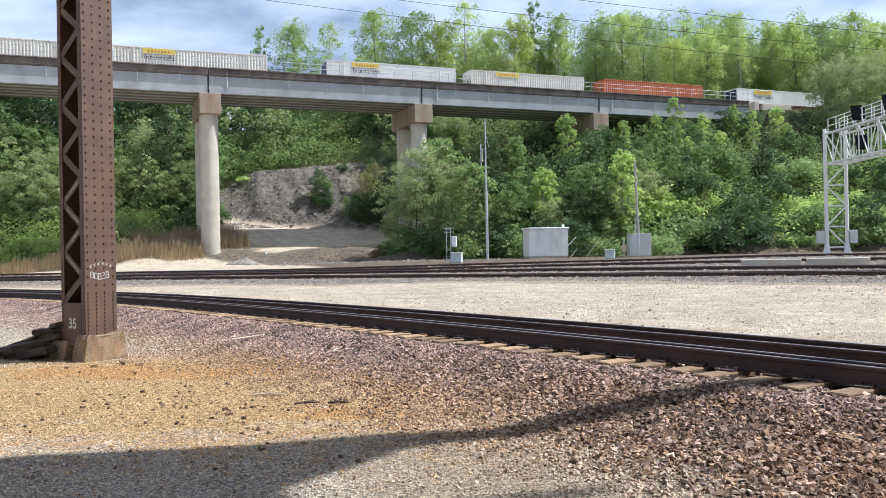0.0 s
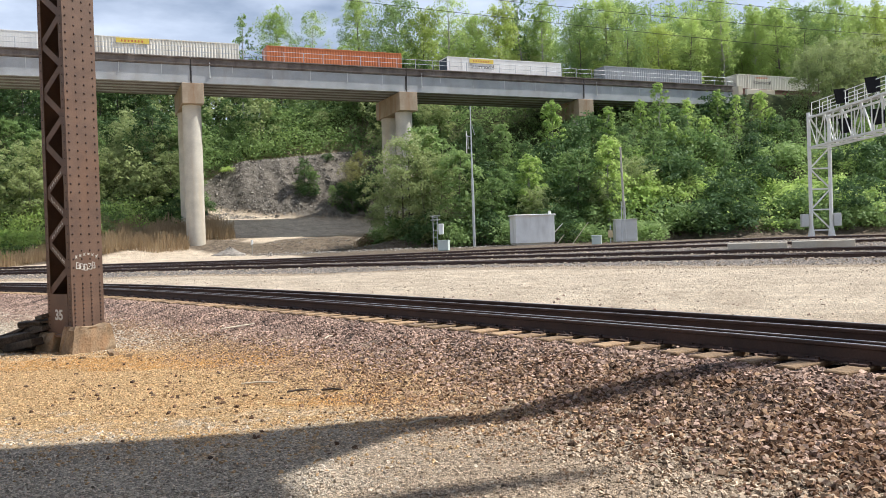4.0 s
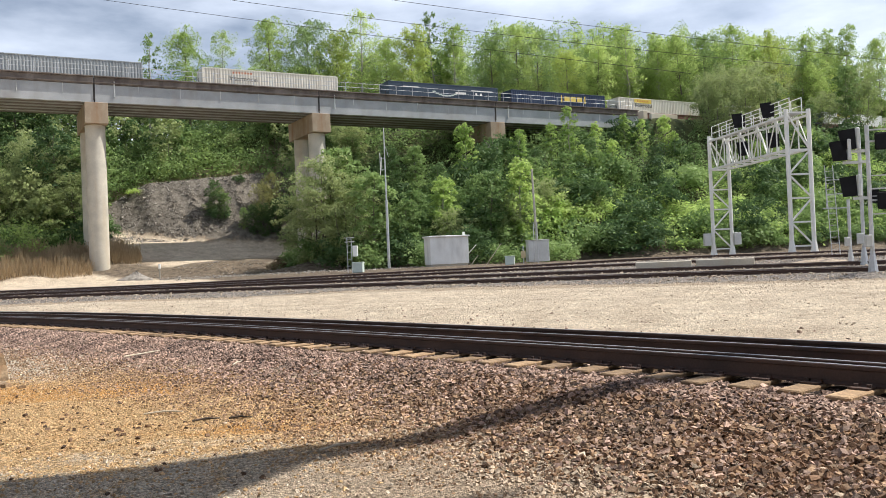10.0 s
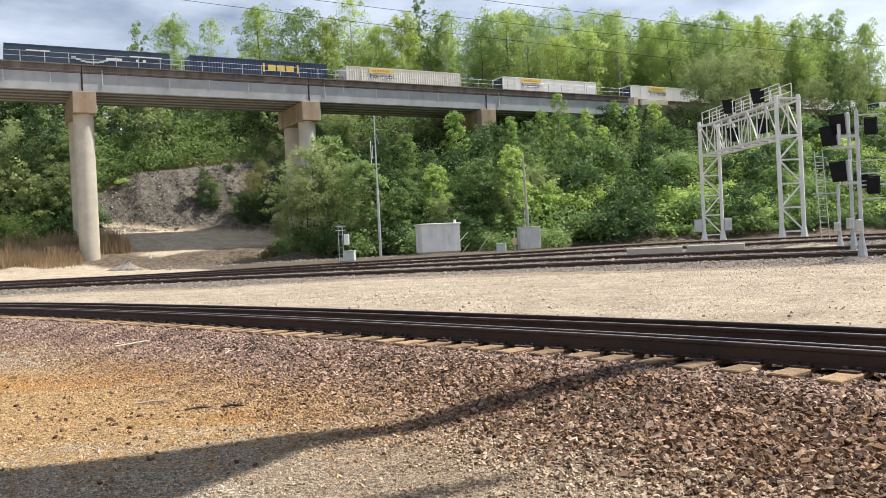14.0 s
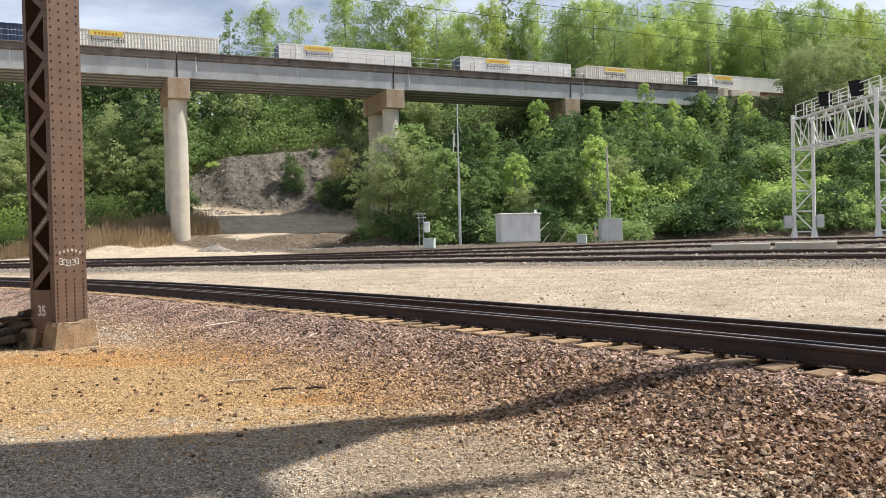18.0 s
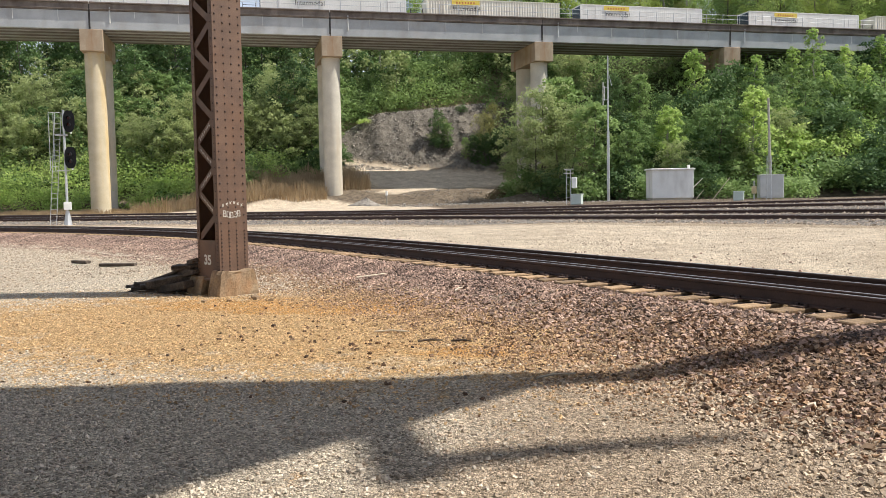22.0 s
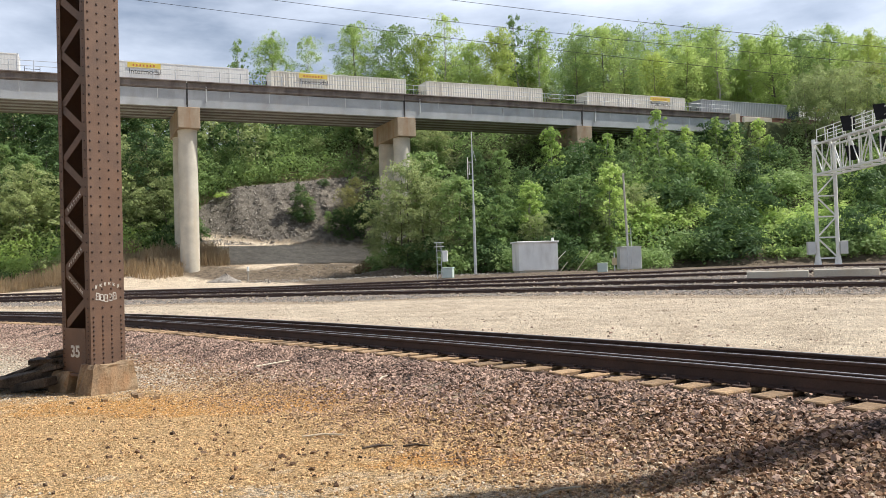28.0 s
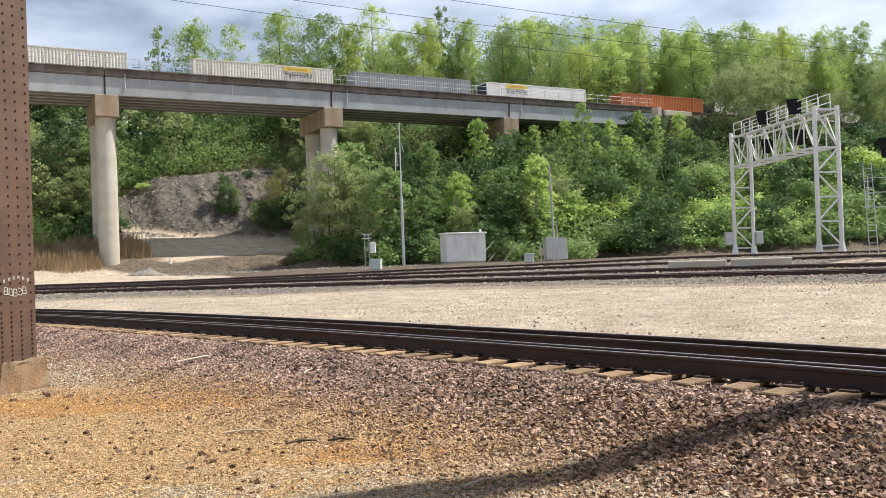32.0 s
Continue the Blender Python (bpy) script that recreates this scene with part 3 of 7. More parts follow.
def ground_material():
    mat = bpy.data.materials.new("gravel_and_soil")
    mat.use_nodes = True
    nt = mat.node_tree
    b = nt.nodes["Principled BSDF"]
    tex = nt.nodes.new("ShaderNodeTexCoord")

    def noise_at(scale, detail=5, rough=0.6):
        n = nt.nodes.new("ShaderNodeTexNoise")
        n.inputs["Scale"].default_value, n.inputs["Detail"].default_value, n.inputs["Roughness"].default_value = scale, detail, rough
        nt.links.new(tex.outputs["Object"], n.inputs["Vector"])
        return n.outputs["Fac"]

    def ramp(fac, c1, c2, lo=0.35, hi=0.65):
        r = nt.nodes.new("ShaderNodeValToRGB")
        r.color_ramp.elements[0].position, r.color_ramp.elements[0].color = lo, rgb(c1)
        r.color_ramp.elements[1].position, r.color_ramp.elements[1].color = hi, rgb(c2)
        nt.links.new(fac, r.inputs["Fac"])
        return r.outputs["Color"]

    def blend(fac, a, c):
        m = nt.nodes.new("ShaderNodeMix")
        m.data_type = "RGBA"
        nt.links.new(fac, m.inputs["Factor"])
        nt.links.new(a, m.inputs[6])
        nt.links.new(c, m.inputs[7])
        return m.outputs[2]

    def cover(name, wobble=0.35):
        at = nt.nodes.new("ShaderNodeAttribute")
        at.attribute_name = name
        sub = nt.nodes.new("ShaderNodeMath")
        sub.operation, sub.inputs[1].default_value = "SUBTRACT", 0.5
        nt.links.new(mid, sub.inputs[0])
        mul = nt.nodes.new("ShaderNodeMath")
        mul.operation, mul.inputs[1].default_value = "MULTIPLY_ADD", wobble * 4
        nt.links.new(sub.outputs[0], mul.inputs[0])
        nt.links.new(at.outputs["Fac"], mul.inputs[2])
        r = nt.nodes.new("ShaderNodeMapRange")
        r.inputs["From Min"].default_value, r.inputs["From Max"].default_value = 0.3, 0.75
        nt.links.new(mul.outputs[0], r.inputs["Value"])
        return r.outputs["Result"]

    def cells(scale, low, high):
        """Pebbles: a shade for each cell, and the distance from its middle."""
        v = nt.nodes.new("ShaderNodeTexVoronoi")
        v.inputs["Scale"].default_value, v.inputs["Randomness"].default_value = scale, 1.0
        nt.links.new(tex.outputs["Object"], v.inputs["Vector"])
        sep = nt.nodes.new("ShaderNodeSeparateColor")
        nt.links.new(v.outputs["Color"], sep.inputs["Color"])
        r = nt.nodes.new("ShaderNodeMapRange")
        r.inputs["To Min"].default_value, r.inputs["To Max"].default_value = low, high
        nt.links.new(sep.outputs["Red"], r.inputs["Value"])
        return r.outputs["Result"], v.outputs["Distance"]

    def shade(colour, value):
        h = nt.nodes.new("ShaderNodeHueSaturation")
        nt.links.new(colour, h.inputs["Color"])
        nt.links.new(value, h.inputs["Value"])
        return h.outputs["Color"]

    fine, mid = noise_at(55, 4, 0.7), noise_at(2.2)
    grit = noise_at(22, 4, 0.7)
    peb, peb_far = cells(70, 0.35, 1.5)
    rock, rock_far = cells(22, 0.25, 1.3)
    c = ramp(grit, (0.27, 0.205, 0.14), (0.65, 0.515, 0.37))
    c = blend(cover("pale", 0.3), c, ramp(grit, (0.37, 0.31, 0.23), (0.79, 0.68, 0.525)))
    c = blend(cover("rust", 0.4), c, ramp(grit, (0.35, 0.215, 0.092), (0.80, 0.565, 0.30)))
    c = blend(cover("stain", 0.6), c, ramp(grit, (0.44, 0.215, 0.062), (0.70, 0.41, 0.15)))
    c = shade(c, peb)
    c = blend(cover("road", 0.2), c, shade(ramp(noise_at(0.9, 9, 0.72), (0.50, 0.40, 0.29), (0.76, 0.645, 0.49)), cells(26, 0.70, 1.25)[0]))
    c = blend(cover("earth", 0.2), c, ramp(noise_at(2.2, 8, 0.75), (0.075, 0.057, 0.041), (0.27, 0.215, 0.155)))
    # ballast bed coloured near black: shade in the gaps between stones is painted in
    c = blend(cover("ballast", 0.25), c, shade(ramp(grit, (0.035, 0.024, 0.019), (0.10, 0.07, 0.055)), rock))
    c = blend(cover("grey_ballast", 0.25), c, shade(ramp(grit, (0.22, 0.19, 0.165), (0.46, 0.41, 0.355)), rock))
    c = blend(cover("rubble", 0.2), c, ramp(noise_at(1.5, 8, 0.7), (0.085, 0.074, 0.06), (0.27, 0.24, 0.20)))
    c = blend(cover("grass", 0.2), c, ramp(noise_at(1.2, 7, 0.7), (0.035, 0.045, 0.018), (0.10, 0.115, 0.04)))
    nt.links.new(c, b.inputs["Base Color"])
    b.inputs["Roughness"].default_value, b.inputs["Specular IOR Level"].default_value = 0.95, 0.2
    bp = nt.nodes.new("ShaderNodeBump")
    bp.inputs["Strength"].default_value, bp.inputs["Distance"].default_value = 0.9, 0.025
    up = nt.nodes.new("ShaderNodeMath")
    up.operation, up.inputs[1].default_value = "MULTIPLY_ADD", -1.4
    nt.links.new(peb_far, up.inputs[0])
    nt.links.new(fine, up.inputs[2])
    nt.links.new(up.outputs[0], bp.inputs["Height"])
    nt.links.new(bp.outputs["Normal"], b.inputs["Normal"])
    return mat


# ---- tracks ----
RAIL = [(-0.07, -0.185), (0.07, -0.185), (0.07, -0.17), (0.014, -0.15), (0.010, -0.05), (0.036, -0.035), (0.037, -0.008), (0.03, 0), (-0.03, 0), (-0.037, -0.008), (-0.036, -0.035), (-0.010, -0.05), (-0.014, -0.15), (-0.07, -0.17)]
HEAD = [(-0.017, 0.0), (0.017, 0.0), (0.017, 0.0025), (-0.017, 0.0025)]


def beside(line, across, up):
    """The line moved sideways (positive beyond it) and up, with its frames for sweep()."""
    out = []
    for i, p in enumerate(line):
        d = (line[min(i + 1, len(line) - 1)] - line[max(i - 1, 0)])
        d.z = 0
        d.normalize()
        side = Vector((d.y, -d.x, 0)) if line is NEAR else Vector((-d.y, d.x, 0))
        out.append((p + side * across + Vector((0, 0, up)), side, Vector((0, 0, 1))))
    return out


def make_track(name, label, line, rails, tie_from, tie_to, tilt=0.0):
    track = thing(name, label, "railway track", kind="structure")
    for across, drop, lab in rails:
        path = beside(line, across, across * tilt - drop)
        r = part("rail", Mesh().sweep(RAIL, path), RAIL_STEEL, track, lab)
        part("rail_head", Mesh().sweep(HEAD, path), RAIL_TOP, r, "polished running surface")
    tie = Mesh().box(-1.35, 1.35, -0.115, 0.115, -0.18, 0, 0.012).data("tie", TIE_WOOD)
    plate = Mesh()
    rng = random.Random(3)
    spots = beside(line, 0.755, -0.205 + 0.755 * tilt)
    for p, side, _ in spots[tie_from:tie_to]:
        turn = math.atan2(side.y, side.x) + rng.uniform(-0.03, 0.03)
        m = Matrix.Translation(p + side * rng.uniform(-0.04, 0.04)) @ Matrix.Rotation(turn, 4, "Z")
        part("tie", tie, TIE_WOOD, track, m=m)
        for u in (-0.755, 0.755):
            plate.box(u - 0.19, u + 0.19, -0.09, 0.09, 0.001, 0.02, 0, m)
            for v in (-0.06, 0.06):
                plate.box(u - 0.115, u - 0.085, v - 0.02, v + 0.02, 0.02, 0.045, 0, m)
    tagged(part("tie_plates", plate, RAIL_STEEL, track, "rusty tie plates and spikes"), kind="stuff")
    return track


# ---- steel column ----
def make_column():
    u, w = Vector((0.443, 0.896, 0)), Vector((-0.896, 0.443, 0))
    m = Matrix(((u.x, w.x, 0, -7.92), (u.y, w.y, 0, 12.585), (0, 0, 1, 0), (0, 0, 0, 1)))
    col = thing("steel_column", "rust-brown riveted steel column with lattice sides on a concrete base", "column", m=m)
    a, b, top = 0.61, 0.76, 14.0
    for y0, y1 in ((0.0, 0.014), (b - 0.014, b)):
        part("riveted_plate", Mesh().box(0, a, y0, y1, 0.30, top), RUST_STEEL, col)
    for x0, x1, y0, y1 in ((0.0, 0.013, 0.016, 0.13), (0.0, 0.013, b - 0.10, b - 0.016), (a - 0.013, a, 0.016, 0.13), (a - 0.013, a, b - 0.10, b - 0.016)):
        part("corner_angle", Mesh().box(x0, x1, y0, y1, 0.30, top), RUST_STEEL, col)
    part("back_plate", Mesh().box(a - 0.03, a - 0.016, 0.016, b - 0.016, 0.30, top), RUST_STEEL, col)
    for x in (0.016,):
        part("end_plate", Mesh().box(x - 0.020, x - 0.008, 0.135, b - 0.105, 0.30, 1.02), RUST_STEEL, col)
        z, k = 1.05, 0
        while z < top - 0.5:
            y0, y1 = (0.09, b - 0.07) if k % 2 else (b - 0.07, 0.09)
            d = Vector((0, y1 - y0, 0.44)).normalized() * 0.06
            bar = Mesh()
            vs = [(x + e, y0 + s * d.z, z - s * d.y) for e in (0, 0.011) for s in (-1, 1)] + [(x + e, y1 + s * d.z, z + 0.44 - s * d.y) for e in (0, 0.011) for s in (-1, 1)]
            bar.add(vs, [(0, 1, 5, 4), (2, 6, 7, 3), (0, 4, 6, 2), (1, 3, 7, 5), (0, 2, 3, 1), (4, 5, 7, 6)])
            part("lattice_bar", bar, RUST_STEEL, col)
            z, k = z + 0.44, k + 1
    rivets = Mesh()

    def rivet(p, n, t, r=0.021):
        b = n.cross(t)
        vs = [p + r * (math.cos(i * 1.0472) * t + math.sin(i * 1.0472) * b) for i in range(6)]
        vs += [p + n * r * 0.7 + 0.55 * r * (math.cos(i * 1.0472) * t + math.sin(i * 1.0472) * b) for i in range(6)]
        rivets.add(vs, [(i, (i + 1) % 6, 6 + (i + 1) % 6, 6 + i) for i in range(6)] + [(6, 7, 8, 9, 10, 11)])

    z = 0.40
    while z < top:
        for x in (0.055, 0.215, 0.375, 0.545):
            rivet(Vector((x, 0, z)), Vector((0, -1, 0)), Vector((1, 0, 0)))
            rivet(Vector((x, b, z)), Vector((0, 1, 0)), Vector((-1, 0, 0)))
        for y in (0.065, b - 0.055):
            rivet(Vector((0, y, z)), Vector((-1, 0, 0)), Vector((0, -1, 0)), 0.014)
        z += 0.072 if z < 1.15 else 0.146
    tagged(part("rivets", rivets, RIVET_STEEL, col, "rows of round rivet heads"), kind="stuff")
    text = bpy.data.curves.new("number_35", "FONT")
    text.body, text.size, text.extrude, text.align_x, text.offset = "35", 0.25, 0.002, "CENTER", 0.008
    text.materials.append(CHALK)
    nb = new("painted_number", text)
    nb.parent = col
    nb.matrix_basis = Matrix(((0, 0, -1, -0.006), (-1, 0, 0, b / 2 + 0.03), (0, 1, 0, 0.57), (0, 0, 0, 1)))
    tagged(nb, "white stencilled number 35")
    # scrawl on the riveted face: strokes that cannot be read
    scrawl = Mesh()
    rng = random.Random(8)
    for i in range(5):
        x, zz = 0.10 + i * 0.075, 1.46 - 0.03 * math.sin(math.pi * i / 4)
        c = [(x, zz + 0.02 * rng.random()), (x + 0.058, zz), (x + 0.054, zz + 0.10), (x + 0.006, zz + 0.11)]
        for a_, b_ in list(zip(c, c[1:] + c[:1]))[: 4 - (i == 3)]:
            scrawl.beam((a_[0], -0.004, a_[1]), (b_[0], -0.004, b_[1]), 0.004, 0.011)
        scrawl.beam((x + 0.02, -0.004, zz + 0.05), (x + 0.04, -0.004, zz + 0.055), 0.004, 0.010)
    for i in range(6):
        x, zz = 0.09 + i * 0.078, 1.63 + 0.05 * math.sin(math.pi * i / 5)
        for u, v in ((0.0, 0.035), (0.0, 0.0), (0.03, 0.0)):
            p, r = Vector((x + u, -0.004, zz + rng.uniform(0, 0.02))), Vector((x + v, -0.004, zz + rng.uniform(0.05, 0.07)))
            scrawl.beam(p, r, 0.004, 0.009)
    tagged(part("scrawl", scrawl, CHALK, col, "white chalk scrawl"))
    for k in (1, 2, 3, 4):
        y0, y1 = (0.09, b - 0.07) if k % 2 else (b - 0.07, 0.09)
        mark = Mesh()
        for i in range(7):
            f = 0.22 + 0.09 * i
            q, zz = y0 + (y1 - y0) * f, 1.05 + 0.44 * k + 0.44 * f
            mark.beam((0.012, q - 0.01, zz - 0.03), (0.012, q + rng.uniform(-0.02, 0.03), zz + 0.03), 0.003, 0.010)
            mark.beam((0.012, q - 0.02, zz + rng.uniform(-0.02, 0.02)), (0.012, q + 0.02, zz + rng.uniform(-0.02, 0.02)), 0.003, 0.010)
        part("scrawl", mark, CHALK, col, "faint chalk marks on a lattice bar")
    for x0, x1, y0, y1, h, chip in ((-0.16, 0.70, -0.20, 0.20, 0.47, 5), (-0.16, 0.72, 0.44, 0.95, 0.34, 9)):
        bm = bmesh.new()
        rc = random.Random(chip)
        rings, n = [], 7
        for lv, (f, k) in enumerate(((-0.2, 0.0), (0.12, 0.02), (0.55, 0.10), (0.85, 0.16), (1.0, 0.22))):
            zz = h * f if f > 0 else -0.2
            pts = []
            for side in range(4):
                for e in range(n):
                    g = e / n
                    px_, py_ = ((x0 + (x1 - x0) * g, y0), (x1, y0 + (y1 - y0) * g), (x1 - (x1 - x0) * g, y1), (x0, y1 - (y1 - y0) * g))[side]
                    cx, cy = (x0 + x1) / 2, (y0 + y1) / 2
                    w = rc.uniform(-0.016, 0.016) - (0.05 * rc.random() if side == 1 and lv > 2 else 0)
                    pts.append(bm.verts.new((cx + (px_ - cx) * (1 - k) + w, cy + (py_ - cy) * (1 - k * 0.55) + w, zz + rc.uniform(-0.015, 0.012) * (lv > 0) - (0.07 * g if side == 0 and lv == 4 else 0))))
            rings.append(pts)
        for lo, hi in zip(rings, rings[1:]):
            for e in range(len(lo)):
                bm.faces.new((lo[e], lo[(e + 1) % len(lo)], hi[(e + 1) % len(hi)], hi[e]))
        bm.faces.new(rings[-1])
        me = bpy.data.meshes.new("concrete_base")
        bm.to_mesh(me)
        bm.free()
        me.materials.append(BASE_CONC)
        part("concrete_base", me, BASE_CONC, col, "chipped rust-stained concrete footing")
    part("foot_plate", Mesh().box(-0.06, 0.67, -0.05, 0.82, 0.27, 0.315, 0.004), RUST_STEEL, col)
    # the viaduct that it carries, unseen above the view; slabs shaped for their shadows
    via = thing("overhead_viaduct", "unseen rusty steel viaduct girders overhead, placed to shade the ground", "viaduct", kind="structure")

    def flat(points, z=14.0):
        """A slab of steel at the height z, over the places that it shades."""
        run = z / math.tan(SUN_EL)
        lo = [(x + run * math.cos(SUN_AZ), y + run * math.sin(SUN_AZ), z) for x, y in points]
        hi = [(x, y, z + 0.35) for x, y, _ in lo]
        n = len(lo)
        return Mesh().add(lo + hi, [tuple(range(n - 1, -1, -1)), tuple(range(n, 2 * n))] + [(i, (i + 1) % n, n + (i + 1) % n, n + i) for i in range(n)])

    part("girder", flat([(-14, 2.35), (9.0, 9.95), (9.0, 10.42), (-14, 2.85)]), RUST_STEEL, via)
    part("deck", flat([(-40, -14), (-6, -8), (-3.2, 1.5), (-2.5, 3.6), (-1.8, 4.95), (-1.0, 6.42), (-0.2, 6.98), (-14, 2.36), (-40, -8)]), RUST_STEEL, via)
    part("girder", flat([(-1.4, 4.42), (0.3, 5.25), (1.0, 5.6), (0.7, 5.3), (-0.3, 4.65), (-1.1, 4.2)], 22.0), RUST_STEEL, via)
    # unseen wide slab, added to block light and darken the near ground
    part("deck", flat([(-70, -40), (60, -40), (60, -3.5), (-2, -3.5), (-6, -8.05), (-40, -14.05), (-70, -14.05)]), RUST_STEEL, via)
    part("brace", flat([(-1.8, 5.0), (-1.58, 5.2), (-0.95, 4.1), (-1.2, 3.9)], 20.0), RUST_STEEL, via)
    return col


def make_debris():
    """Broken boards heaped against the column's foot."""
    heap = thing("debris_heap", "heap of rotten broken boards and rubble beside the column", "debris", m=pose(-9.1, 13.1, 0.0))
    rng = random.Random(4)
    for i in range(54):
        f = rng.random()
        l, w, h = rng.uniform(0.25, 0.7), rng.uniform(0.10, 0.18), rng.uniform(0.03, 0.08)
        x, y = 0.55 - 1.5 * f**1.2 + rng.uniform(-0.1, 0.1), rng.uniform(-0.42, 0.42) * (1 - 0.4 * f) + 0.15
        z = 0.05 + max(0.0, 0.74 - 0.44 * (0.6 - x)) * rng.random() * (1 - abs(y) * 0.7)
        part("board", Mesh().box(-l / 2, l / 2, -w / 2, w / 2, -h / 2, h / 2, 0.008), OLD_WOOD, heap, m=pose(x, y, z, rng.uniform(-12, 12), rng.uniform(-26, 4), rng.uniform(-35, 40)))
    for x, y, z, r in ((0.55, 0.35, 0.34, 12), (0.45, 0.25, 0.48, -8), (0.35, 0.45, 0.42, 20), (-0.15, -0.2, 0.24, 28), (0.05, 0.1, 0.36, -14), (-0.6, 0.0, 0.16, 8), (0.1, -0.35, 0.14, -20)):
        part("timber", Mesh().box(-0.42, 0.42, -0.12, 0.12, -0.07, 0.07, 0.012), OLD_WOOD, heap, "short square timber", m=pose(x, y, z, 4, -10, r))
    for x, y, l in ((-0.5, 2.6, 0.95), (-5.6, 5.2, 1.0), (-7.5, 6.0, 0.7)):
        lone = thing("loose_board", "dark weathered board lying on the gravel", "board", "boards on the gravel", m=pose(-9.1 + x, 13.1 + y, height(-9.1 + x, 13.1 + y) + 0.05, 0, 0, rng.uniform(-20, 20)))
        part("plank", Mesh().box(-l / 2, l / 2, -0.09, 0.09, -0.04, 0.04, 0.01), OLD_WOOD, lone)
    return heap


def make_chunks():
    """Broken concrete beside the column's base."""
    rng = random.Random(17)
    for x, y, d in ((-7.12, 12.38, 0.05), (-6.95, 12.2, 0.06), (-7.3, 11.85, 0.045), (-6.6, 12.05, 0.05), (-7.7, 11.7, 0.04)):
        m = Mesh().add([(a * d * rng.uniform(0.6, 1.1), b * d * rng.uniform(0.6, 1.1), c * d * rng.uniform(0.4, 0.8)) for c in (-1, 1) for b in (-1, 1) for a in (-1, 1)], [(0, 2, 3, 1), (4, 5, 7, 6), (0, 1, 5, 4), (2, 6, 7, 3), (0, 4, 6, 2), (1, 3, 7, 5)])
        ob = new("concrete_chunk", m.data("concrete_chunk", BASE_CONC))
        ob.matrix_basis = pose(x, y, height(x, y) + d * 0.35, rng.uniform(-15, 15), rng.uniform(-15, 15), rng.uniform(0, 90))
        tagged(ob, "broken tan concrete chunk beside the column base", "rubble", "broken concrete at the column")


# ---- rail bridge on concrete piers ----
DECK = 22.15


